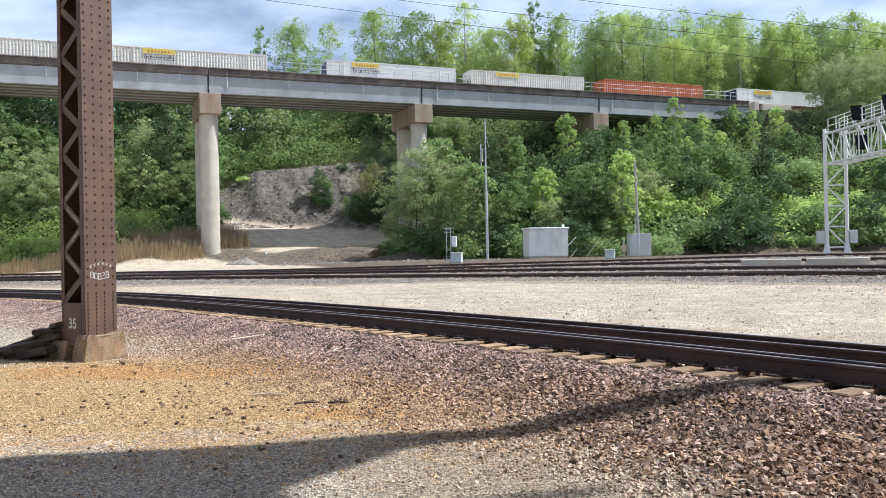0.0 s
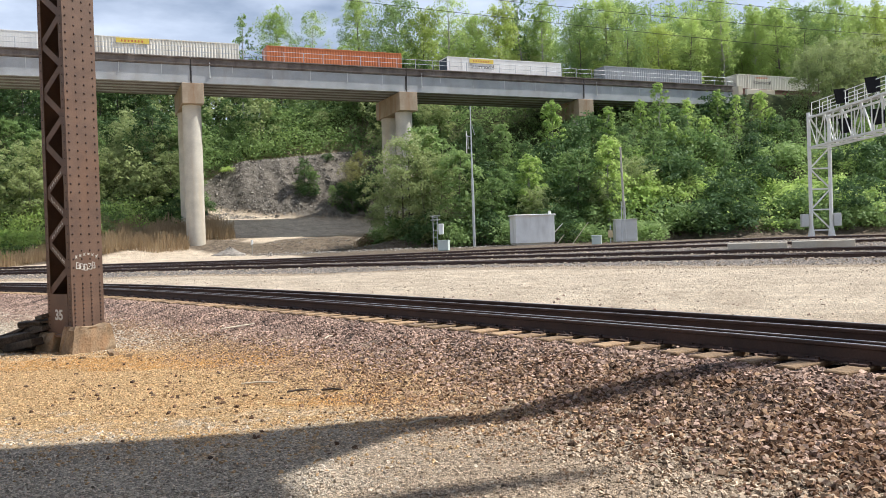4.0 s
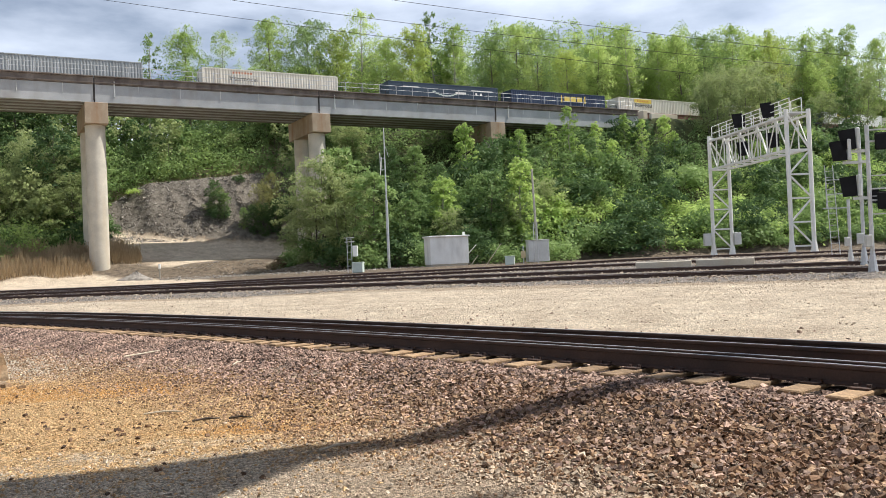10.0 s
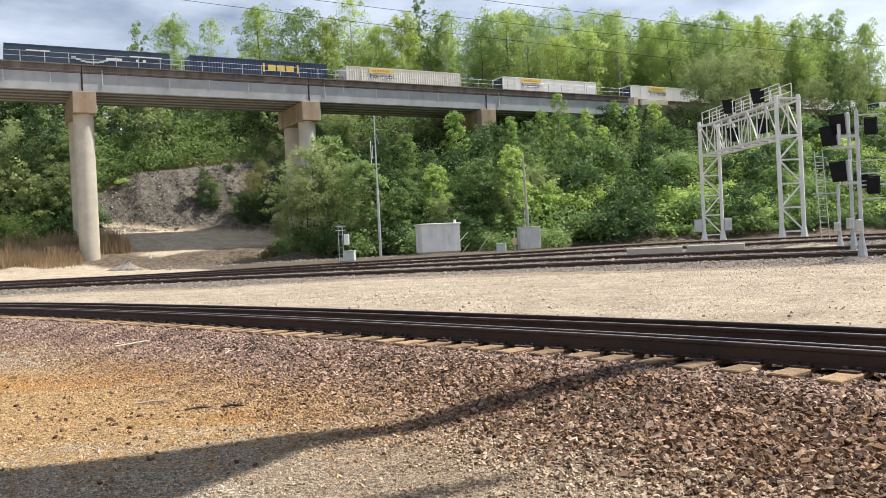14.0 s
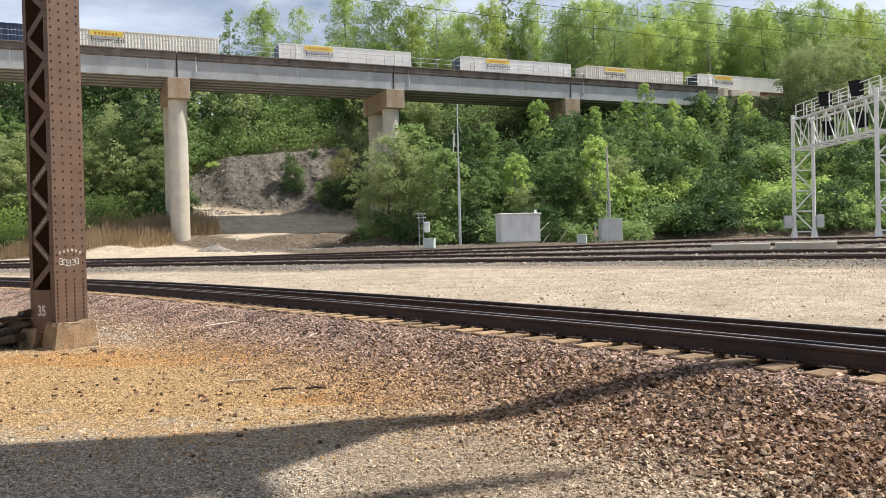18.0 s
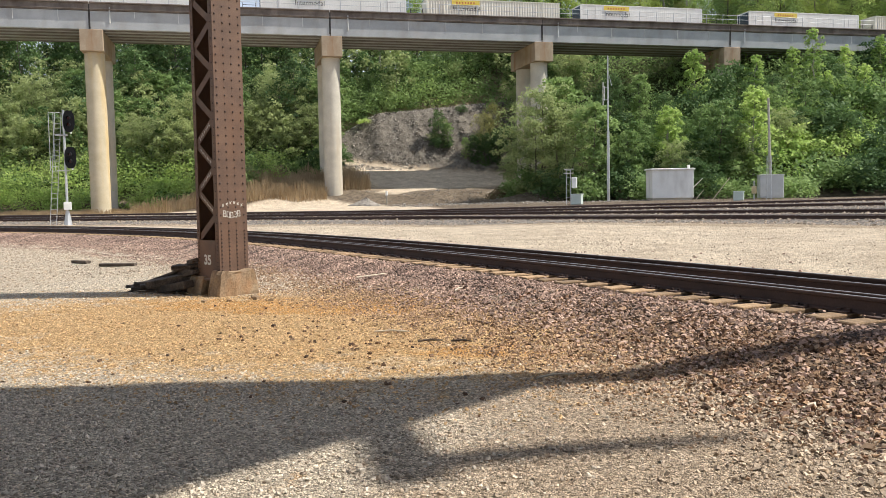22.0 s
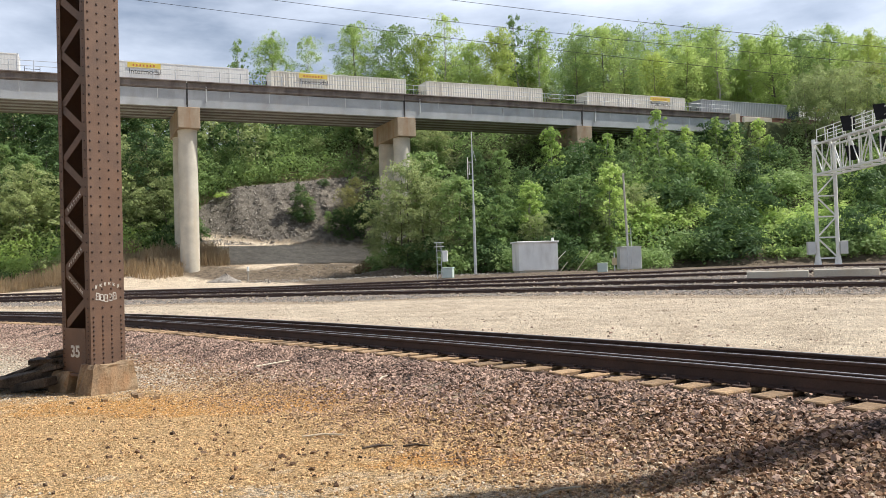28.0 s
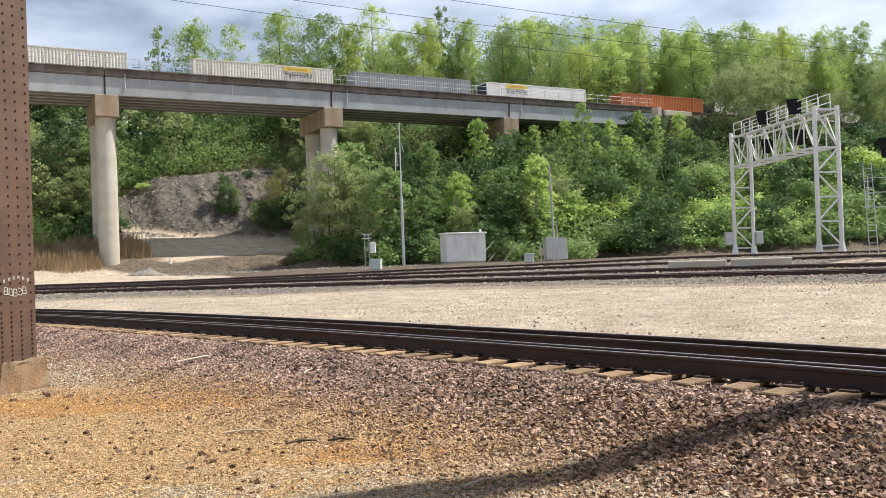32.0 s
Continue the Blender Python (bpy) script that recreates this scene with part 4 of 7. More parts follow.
def make_bridge():
    br = thing("rail_bridge", "long concrete girder railway bridge with thin railing", "bridge")
    for k in range(-4, 3):
        s0, s1 = k * SPAN + 0.05, (k + 1) * SPAN - 0.05
        fr = Matrix.Translation(bridge_at(0, 0, 0)) @ Matrix.Rotation(math.atan2(ALONG.y, ALONG.x), 4, "Z")
        deck = Mesh()
        deck.box(s0, s1, 0.36, 7.74, 20.45, 20.62, 0.02, fr)
        sp = part("deck_slab", deck, FASCIA, br)
        part("kerb", Mesh().box(s0, s1, -0.10, 0.35, 21.25, DECK, 0.02, fr).box(s0, s1, -0.32, -0.02, 21.98, 22.10, 0.01, fr).box(s0, s1, -0.22, -0.101, 21.36, 21.46, 0.01, fr), FASCIA, sp, "stained deck kerb with a projecting ledge")
        part("kerb", Mesh().box(s0, s1, 7.75, 8.15, 20.6, DECK, 0.02, fr), FASCIA, sp)
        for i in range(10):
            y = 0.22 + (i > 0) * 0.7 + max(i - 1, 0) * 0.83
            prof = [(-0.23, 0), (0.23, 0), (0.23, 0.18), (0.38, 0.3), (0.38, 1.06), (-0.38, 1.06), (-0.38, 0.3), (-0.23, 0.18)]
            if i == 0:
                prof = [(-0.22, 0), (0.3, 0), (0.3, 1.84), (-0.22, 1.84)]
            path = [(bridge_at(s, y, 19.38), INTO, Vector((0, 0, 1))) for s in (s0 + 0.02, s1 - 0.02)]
            # every second beam is coloured darker to imitate shade between beam sides
            part("girder", Mesh().sweep(prof, path), SHADE_BEAM_CONC if i % 2 else GIRDER_CONC, sp, "pale grey concrete girder" if i == 0 else "")
        for s in (s0 + 4.3, s0 + 8.6, s0 + 12.9, s0 + 17.2, s0 + 21.4):
            part("drain_pipe", Mesh().tube(fr @ Vector((s, -0.04, 21.3)), fr @ Vector((s, -0.04, 20.2 if s > s0 + 5 else 20.6)), 0.035, n=6), BOX_GREY, sp)
        part("drain_pipe", Mesh().tube(fr @ Vector((s0 + 1.9, -0.06, 21.6)), fr @ Vector((s0 + 1.9, -0.06, 20.0)), 0.07, n=8), BOX_GREY, sp)
        post = Mesh().box(-0.03, 0.03, -0.03, 0.03, 0, 1.1).data("railing_post", GALV)
        n = 11
        for i in range(n):
            part("railing_post", post, GALV, sp, m=Matrix.Translation(bridge_at(s0 + (i + 0.5) * (s1 - s0) / n, -0.22, 22.1)))
        for z in (22.65, 23.16):
            part("handrail", Mesh().tube(bridge_at(s0 - 0.05, -0.22, z), bridge_at(s1 + 0.05, -0.22, z), 0.025, n=6), GALV, sp)
        part("joint", Mesh().box(s0 - 0.16, s0 + 0.02, -0.06, 0.25, 19.6, 21.9, 0, fr), BLACK_STEEL, sp, "black leaking expansion joint")
    bed = Mesh()
    fr = Matrix.Translation(bridge_at(0, 0, 0)) @ Matrix.Rotation(math.atan2(ALONG.y, ALONG.x), 4, "Z")
    bed.box(-4 * SPAN, 3 * SPAN, 0.37, 7.72, 20.63, 20.92, 0, fr)
    part("ballast_bed", bed, STONE, br)
    for y in (2.55, 4.05):
        part("bridge_rail", Mesh().sweep(RAIL, [(bridge_at(s, y, 21.1), INTO, Vector((0, 0, 1))) for s in (-97, 165)]), RAIL_STEEL, br)
    for k in range(-3, 3):
        c = bridge_at(k * SPAN + 0.12, 0, 0)
        pier = thing("bridge_pier", "concrete bridge pier, two round columns under a rust-stained cap", "pier", "piers of the rail bridge", m=Matrix.Translation(c) @ Matrix.Rotation(math.atan2(ALONG.y, ALONG.x), 4, "Z"))
        part("cap", Mesh().box(-1.12, 1.12, -0.28, 8.5, 17.15, 19.34, 0.04), CAP_CONC, pier, "rust-streaked concrete cap")
        for x, y in ((0, 1.55), (0, 6.75)):
            g = min(height(*(pier.matrix_basis @ Vector((x, y, 0))).to_2d()), 15.0) - 0.5
            col = Mesh()
            col.tube((x, y, g), (x, y, 17.16), 1.0, 1.0, 72)
            part("column", col, STREAKED_CONC if k == -1 and y < 3 else CONCRETE, pier, "round concrete column with yellow streaks" if k == -1 and y < 3 else "weathered round concrete column", smooth=False)
    # abutment
    ab = thing("bridge_abutment", "concrete abutment at the end of the bridge", "abutment", m=fr)
    part("wall", Mesh().box(73.3, 74.8, -0.6, 8.6, 10.0, 20.5, 0.05), CONCRETE, ab)
    part("back_wall", Mesh().box(74.0, 74.8, -0.3, 8.3, 20.5, 22.1, 0.04), CONCRETE, ab)
    part("wing_wall", Mesh().box(74.85, 80.0, -1.0, -0.55, 15.0, 21.6, 0.05), CONCRETE, ab)
    return br


# ---- train ----
TRAVEL = [(0, 0.0), (6, 63.9), (8, 85.6), (14, 148.1), (19, 200.0), (25, 261.9), (28, 293.0), (31, 324.3), (32, 334.7)]
CARS = [(-28.9, "cream"), (-9.5, "cream"), (13.5, "white"), (31.7, "cream"), (50.9, "orange"), (73.0, "white"), (95.8, "grey"), (118.3, "cream"), (141.2, "navy"), (159.5, "blue"), (178.2, "cream"), (201.0, "white"), (223.7, "white"),
        (242.2, "cream"), (261.0, "white"), (283.7, "white"), (302.3, "cream"), (321.1, "cream"), (344.0, "cream"), (362.9, "grey"), (381.5, "white"), (404.0, "orange"), (422.6, "white"), (442.0, "cream")]
TRAIN_PARTS = []
LABELS = {"white": "white shipping container with a yellow panel", "cream": "cream-white corrugated shipping container", "grey": "grey corrugated shipping container",
          "orange": "orange corrugated shipping container", "navy": "dark navy shipping container with white marks", "blue": "dark blue shipping container with yellow marks"}


def container_mesh(smooth_side):
    """A 53-foot container; corrugated sides, posts, rails and corner blocks come as their own meshes."""
    l, w, h = 16.15, 2.59, 2.9
    walls = Mesh()
    n, dep = (58, 0.004) if smooth_side else (50, 0.034)
    for side in (-1, 1):
        vs, fs = [], []
        y = side * (w / 2 - 0.03)
        xs = []
        p = (l - 0.3) / n
        for i in range(n):
            x = 0.15 + i * p
            xs += [(x, 0), (x + p * 0.3, 0), (x + p * 0.5, dep), (x + p * 0.8, dep)]
        xs.append((l - 0.15, 0))
        for x, d in xs:
            vs += [(x, y - side * d, 0.16), (x, y - side * d, h - 0.1)]
        for i in range(len(xs) - 1):
            q = (2 * i, 2 * i + 2, 2 * i + 3, 2 * i + 1)
            fs.append(q if side < 0 else q[::-1])
        walls.add(vs, fs)
    walls.box(0.05, l - 0.05, -w / 2 + 0.09, w / 2 - 0.09, 0.1, h - 0.04)
    frame_ = Mesh()
    for x in (0.0, l - 0.16):
        for y in (-w / 2, w / 2 - 0.14):
            frame_.box(x, x + 0.16, y, y + 0.14, 0, h, 0.01)
        frame_.box(x + 0.02, x + 0.14, -w / 2, w / 2, 0, 0.14).box(x + 0.02, x + 0.14, -w / 2, w / 2, h - 0.12, h - 0.005)
    for x in (1.98, l - 2.14):
        for y in (-w / 2 - 0.003, w / 2 - 0.11):
            frame_.box(x, x + 0.14, y, y + 0.113, 0.02, h - 0.01, 0.01)
    for y in (-w / 2, w / 2 - 0.1):
        frame_.box(0.16, l - 0.16, y, y + 0.1, 0, 0.17, 0.008).box(0.16, l - 0.16, y + 0.005, y + 0.095, h - 0.12, h - 0.002, 0.008)
    return walls, frame_


def make_train():
    shapes = {}
    deck_box = Mesh()
    deck_box.box(-0.6, 16.75, -1.42, -1.30, 0.25, 1.15, 0.02).box(-0.6, 16.75, 1.30, 1.42, 0.25, 1.15, 0.02).box(-0.4, 16.55, -1.3, 1.3, 0.22, 0.34)
    deck_box.box(-0.6, 16.75, -1.47, -1.28, 1.08, 1.17, 0.01).box(-0.6, 16.75, 1.28, 1.47, 1.08, 1.17, 0.01)
    end_me = []
    for a, b in ((-2.0, -0.4), (16.55, 18.15)):
        ends = Mesh()
        ends.box(a, b, -1.45, 1.45, 1.00, 1.14, 0.01)
        ends.box((a + b) / 2 - 0.5, (a + b) / 2 + 0.5, -0.5, 0.5, 0.45, 1.02)
        for y in (-1.40, 1.40):
            for x in (a + 0.1, b - 0.1):
                ends.beam((x, y, 1.12), (x, y, 1.95 if y < 0 else 1.75), 0.05, 0.05)
            ends.beam((a + 0.1, y, 1.72), (b - 0.1, y, 1.72), 0.04, 0.04)
        end_me.append(ends.data("end_platform", BLACK_STEEL))
    wheel = Mesh()
    wheel.tube((0, -0.82, 0), (0, -0.68, 0), 0.44, n=20).tube((0, 0.68, 0), (0, 0.82, 0), 0.44, n=20).tube((0, -0.7, 0), (0, 0.7, 0), 0.08, n=8)
    wheel_me = wheel.data("wheelset", BLACK_STEEL)
    body_me = deck_box.data("well", CAR_BROWN)
    frame_me = Mesh().box(-1.12, 1.12, -0.06, 0.06, -0.16, 0.16, 0.03).data("truck_frame", BLACK_STEEL)
    text_me = {}
    for n, (s, paint_name) in enumerate(CARS):
        car = thing("well_car", "low brown intermodal well car on the bridge track", "rail car", "cars of the train")
        part("well", body_me, CAR_BROWN, car)
        for me in end_me:
            part("end_platform", me, BLACK_STEEL, car, "black end platform with grab rails")
        for x in (-1.17, 17.3):
            for y in (-0.92, 0.92):
                part("truck_frame", frame_me, BLACK_STEEL, car, m=pose(x, y, 0.46))
        for x in (-2.0, -0.3, 16.45, 18.15):
            part("wheelset", wheel_me, BLACK_STEEL, car, m=pose(x, 0, 0.45))
        TRAIN_PARTS.append((car, "car", s))
        flat_side = paint_name in ("white", "navy")
        if flat_side not in shapes:
            shapes[flat_side] = container_mesh(flat_side)
        walls, fr = shapes[flat_side]
        key = (paint_name,)
        if key not in text_me:
            text_me[key] = (walls.data("container_walls", BOX_PAINTS[paint_name]), fr.data("container_frame", BOX_PAINTS[paint_name]))
        box = thing("shipping_container", LABELS[paint_name] + " in a well car", "container", "containers of the train")
        part("body", text_me[key][0], BOX_PAINTS[paint_name], box)
        part("frame", text_me[key][1], BOX_PAINTS[paint_name], box)
        if paint_name == "white":
            part("end_doors", Mesh().box(-0.03, 0.02, -1.12, 1.12, 0.2, 2.72, 0.01), BOX_PAINTS["navy"], box, "dark end panel of the container")
        y = -1.312
        if paint_name in ("white", "cream") and n not in (0, 17, 22):
            px = {3: 3.4, 7: 2.9, 16: 3.2, 18: 10.2}.get(n, 3.0 if n % 3 else 3.6)
            if n != 7:
                part("panel", Mesh().box(px, px + 3.3, y - 0.012, y - 0.004, 2.2, 2.78), YELLOW, box, "yellow painted panel")
            for i in range(7):
                part("panel_mark", Mesh().box(px + 0.5 + i * 0.34, px + 0.66 + i * 0.34, y - 0.018, y - 0.014, 2.38, 2.60), BOX_PAINTS["orange"], box)
            if n != 3:
                if "word" not in text_me:
                    cu = bpy.data.curves.new("word", "FONT")
                    cu.body, cu.size, cu.extrude, cu.offset = "Intermodal", 0.74, 0.003, 0.0
                    cu.materials.append(INK)
                    text_me["word"] = cu
                wd = new("lettering", text_me["word"])
                wd.parent = box
                wd.matrix_basis = Matrix(((1, 0, 0, px + 0.1), (0, 0, -1, y - 0.012), (0, 1, 0, 1.60), (0, 0, 0, 1)))
        elif paint_name == "navy":
            for i, (x0, x1, z0, z1) in enumerate(((9.6, 11.2, 1.75, 2.0), (12.6, 12.9, 1.7, 2.0), (13.3, 13.6, 1.7, 2.0), (2.0, 4.2, 2.25, 2.36), (12.0, 15.3, 2.25, 2.36))):
                part("mark", Mesh().box(x0, x1, y - 0.012, y - 0.004, z0, z1), BOX_PAINTS["white"], box, "small white mark")
            sw = Mesh()
            for i in range(8):
                sw.box(6.2 + i * 0.45, 6.65 + i * 0.45, y - 0.012, y - 0.004, 1.32 + 0.03 * (i - 4) ** 2, 1.5 + 0.03 * (i - 4) ** 2)
            part("swoosh", sw, BOX_GREEN, box, "pale curved stripe")
        elif paint_name == "blue":
            for x0, x1, z0, z1 in ((8.9, 9.8, 1.7, 2.4), (10.0, 10.9, 1.7, 2.4), (11.1, 12.0, 1.7, 2.4), (8.3, 8.5, 1.55, 2.55), (12.4, 12.6, 1.55, 2.55)):
                part("mark", Mesh().box(x0, x1, y - 0.012, y - 0.004, z0, z1), YELLOW, box, "plain yellow block mark")
        TRAIN_PARTS.append((box, "box", s))


def place_on_track(s, z):
    return Matrix.Translation(bridge_at(s, 3.3, z)) @ Matrix.Rotation(math.atan2(ALONG.y, ALONG.x), 4, "Z")


def motions():
    """The train rolls along the bridge towards lower s."""
    for ob, kind, s in TRAIN_PARTS:
        walk(ob, [(t, place_on_track(s - d, 21.1 if kind == "car" else 21.44)) for t, d in TRAVEL])


# ---- signals, huts, poles ----
def ground_pose(x, y, rz=0.0, sink=0.0):
    return pose(x, y, height(x, y) - sink, 0, 0, rz)


def make_hut():
    hut = thing("signal_hut", "large off-white metal signal hut with a flat overhanging roof", "signal hut", m=ground_pose(-1.95, 74.2, 18))
    part("body", Mesh().box(-1.78, 1.78, -0.9, 1.2, 0.12, 2.52, 0.02), BOX_WHITE, hut)
    part("roof", Mesh().box(-1.9, 1.9, -1.02, 1.32, 2.52, 2.66, 0.03), BOX_WHITE, hut)
    part("footing", Mesh().box(-1.7, 1.7, -0.8, 1.1, -0.2, 0.12), CONCRETE, hut)
    part("roof_vent", Mesh().tube((1.62, 0, 2.66), (1.62, 0, 2.95), 0.12, n=10), BOX_WHITE, hut)
    part("guy_bar", Mesh().beam((1.85, -0.4, 0.95), (2.55, -0.8, 1.75), 0.06, 0.06), WHITE_STEEL, hut)
    small = thing("relay_cabinet", "grey metal relay cabinet with a door, beside the track", "cabinet", m=ground_pose(6.3, 76.0, 8))
    part("body", Mesh().box(-0.95, 0.95, -0.6, 0.6, 0.1, 2.05, 0.02), BOX_GREY, small)
    part("door", Mesh().box(-0.8, 0.75, -0.63, -0.603, 0.25, 1.95, 0.01), BOX_GREY, small)
    part("roof", Mesh().box(-1.0, 1.0, -0.68, 0.66, 2.05, 2.11, 0.01), BOX_GREY, small)
    part("side_strip", Mesh().box(0.952, 0.99, -0.5, 0.5, 0.1, 1.8), WHITE_STEEL, small)
    meter = thing("meter_box", "yellowish meter box on a post", "meter box", m=ground_pose(4.95, 75.2))
    part("post", Mesh().tube((0, 0, -0.2), (0, 0, 1.6), 0.05), GALV, meter)
    part("box", Mesh().box(-0.2, 0.2, -0.15, 0.1, 0.5, 1.15, 0.02), paint("tan_box_paint", (0.55, 0.46, 0.27), (0.62, 0.52, 0.32), 2), meter)
    for x, y, w, h, d in ((3.35, 66.5, 0.75, 0.65, 0.6), (-8.05, 60.4, 0.75, 0.7, 0.6)):
        jb = thing("junction_box", "pale green metal junction box beside the track", "junction box", m=ground_pose(x, y, -6))
        part("body", Mesh().box(-w / 2, w / 2, -d / 2, d / 2, 0, h, 0.03), BOX_GREEN, jb)
        part("lid", Mesh().box(-w / 2 - 0.03, w / 2 + 0.03, -d / 2 - 0.03, d / 2 + 0.03, h, h + 0.08, 0.02), BOX_GREEN, jb)


def make_leaning_poles():
    for x, y, dx, h, lab in ((0.1, 74.0, 0.75, 0.85, "short pale pole leaning beside the white hut"), (1.5, 74.4, 1.5, 1.9, "thin grey dead branch leaning beside the hut")):
        k = thing("leaning_pole", lab, "pole", m=ground_pose(x, y))
        part("shaft", Mesh().tube((0, 0, -0.1), (dx, 0.2, h), 0.045, 0.025, 7), STICK_WOOD, k)


def make_poles():
    ant = thing("antenna_mast", "slim grey metal mast with a short antenna array", "antenna mast", m=ground_pose(-7.6, 78.0))
    part("mast", Mesh().tube((0, 0, -0.3), (0, 0, 6.5), 0.14, 0.12, 10).tube((0, 0, 6.5), (0, 0, 13.4), 0.08, 0.045, 8), GALV, ant)
    part("array", Mesh().tube((-0.45, 0, 8.9), (-0.45, 0, 11.0), 0.04, n=6).tube((-0.3, -0.1, 9.3), (-0.3, -0.1, 10.6), 0.035, n=6), WHITE_STEEL, ant)
    part("bracket", Mesh().beam((-0.45, 0, 9.4), (0, 0, 9.4), 0.05, 0.05).beam((-0.45, 0, 10.5), (0, 0, 10.5), 0.05, 0.05), GALV, ant)
    part("whip", Mesh().tube((0.35, 0, 10.6), (0.1, 0, 11.6), 0.02, n=5), GALV, ant)
    pl = thing("utility_pole", "weathered grey timber pole behind the relay cabinet", "pole", m=ground_pose(6.6, 79.5))
    part("shaft", Mesh().tube((0, 0, -0.3), (-0.25, 0, 9.0), 0.13, 0.09, 8), PALE_BARK, pl)
    dw = thing("dwarf_signal", "short trackside signal on a lattice stand with white boxes", "signal", m=ground_pose(-8.75, 60.9))
    for x in (-0.16, 0.16):
        part("upright", Mesh().tube((x, 0, -0.1), (x, 0, 2.6), 0.03, n=6), GALV, dw)
    for z in (0.5, 1.0, 1.5, 2.0, 2.5):
        part("rung", Mesh().beam((-0.16, 0, z), (0.16, 0, z), 0.03, 0.03), GALV, dw)
    part("lamp_box", Mesh().box(0.25, 0.62, -0.15, 0.15, 1.2, 2.0, 0.03), BOX_WHITE, dw)
    part("top_frame", Mesh().beam((-0.35, 0, 2.6), (0.4, 0, 2.6), 0.05, 0.05).beam((-0.35, 0, 2.3), (0.4, 0, 2.3), 0.05, 0.05), WHITE_STEEL, dw)
    sp = thing("signal_post", "thin galvanised stand with rungs beside the relay cabinet", "signal", m=ground_pose(5.6, 68.0))
    for x in (-0.15, 0.15):
        part("upright", Mesh().tube((x, 0, -0.1), (x, 0, 3.4), 0.03, n=6), GALV, sp)
    for z in (0.6, 1.2, 1.8, 2.4, 3.0):
        part("rung", Mesh().beam((-0.15, 0, z), (0.15, 0, z), 0.03, 0.03), GALV, sp)
    for x, y, rz in ((10.4, 43.4, -14), (13.35, 42.6, -16)):
        bl = thing("concrete_slab", "long low grey concrete slab lying beside the track", "concrete slab", m=ground_pose(x, y, rz))
        part("slab", Mesh().box(-1.42, 1.42, -0.3, 0.3, -0.2, 0.62, 0.03), CONCRETE, bl)


def make_roadside():
    heap = thing("dirt_heap", "small heap of grey dirt and stones beside the dirt road", "dirt heap", m=ground_pose(-32.6, 79.6))
    gh = thing("gravel_heap", "low pale heap of gravel between the tracks", "gravel heap", m=ground_pose(17.6, 41.0, -20))
    for ob, lx, ly, h, mat, seed in ((heap, 1.7, 1.4, 0.85, GREY_STONE, 3), (gh, 3.0, 1.6, 0.42, PEBBLE, 4)):
        r = np.random.RandomState(seed)
        n, k = 28, 9
        vs, fs = [], []
        for i in range(k):
            f = i / (k - 1)
            for j in range(n):
                a = 6.28318 * j / n
                w = 1 + 0.2 * math.sin(3 * a + seed) + r.uniform(-0.08, 0.08)
                vs.append((math.cos(a) * lx * (1 - f) * w, math.sin(a) * ly * (1 - f) * w, h * f**1.3 * (1 + r.uniform(-0.1, 0.1)) - 0.15 * (i == 0)))
        for i in range(k - 1):
            fs += [(i * n + j, i * n + (j + 1) % n, (i + 1) * n + (j + 1) % n, (i + 1) * n + j) for j in range(n)]
        part("mound", Mesh().add(vs, fs), mat, ob)
    post = thing("marker_post", "short white marker post beside the dirt road", "post", m=ground_pose(-30.6, 80.5))
    part("stake", Mesh().tube((0, 0, -0.2), (0, 0, 1.0), 0.06, n=8), PALE_BARK, post)
    part("cap", Mesh().tube((0, 0, 1.0), (0, 0, 1.45), 0.13, n=8), BOX_WHITE, post)


def signal_head(name, parent, m, lamps, wide=0.75):
    """A black signal head: a back plate with hooded lamps; looks along -y."""
    hgt = 0.42 * lamps + 0.5
    body = Mesh()
    n = 20
    pts = []
    for i in range(n):
        a = 6.28318 * i / n
        pts.append((wide / 2 * math.copysign(min(1, abs(math.cos(a)) * 1.08), math.cos(a)), hgt / 2 * math.copysign(min(1, abs(math.sin(a)) * 1.06), math.sin(a))))
    vs = [(x, 0, z) for x, z in pts] + [(x, 0.03, z) for x, z in pts]
    body.add(vs, [tuple(range(n)), tuple(range(2 * n - 1, n - 1, -1))] + [(i, n + i, n + (i + 1) % n, (i + 1) % n) for i in range(n)])
    head = part(name, body, SIGNAL_BLACK, parent, "black signal head with hooded lamps", m=m)
    case = Mesh().box(-0.16, 0.16, 0.035, 0.3, -hgt / 2 + 0.15, hgt / 2 - 0.15, 0.02)
    part("case", case, BOX_GREY, head)
    for i in range(lamps):
        z = (i - (lamps - 1) / 2) * 0.42
        hood = Mesh()
        k = 12
        ring = [(0.125 * math.cos(math.pi * (j / (k - 1) * 1.5 - 0.25)), 0.125 * math.sin(math.pi * (j / (k - 1) * 1.5 - 0.25))) for j in range(k)]
        vs = [(x, -0.001, z + w) for x, w in ring] + [(x, -0.30, z + w - 0.02) for x, w in ring]
        hood.add(vs, [(j, j + 1, k + j + 1, k + j) for j in range(k - 1)])
        part("hood", hood, SIGNAL_BLACK, head)
        part("lens", Mesh().tube((0, -0.03, z), (0, -0.002, z), 0.1, n=14), DARK_GLASS, head)
    return head


def ladder(parent, p0, p1, across, step=0.32):
    lad = Mesh()
    p0, p1, across = Vector(p0), Vector(p1), Vector(across)
    for s in (-0.5, 0.5):
        lad.tube(p0 + across * s, p1 + across * s, 0.022, n=6)
    n = int((p1 - p0).length / step)
    for i in range(1, n):
        p = p0.lerp(p1, i / n)
        lad.tube(p - across * 0.5, p + across * 0.5, 0.013, n=5)
    return part("ladder", lad, GALV, parent)


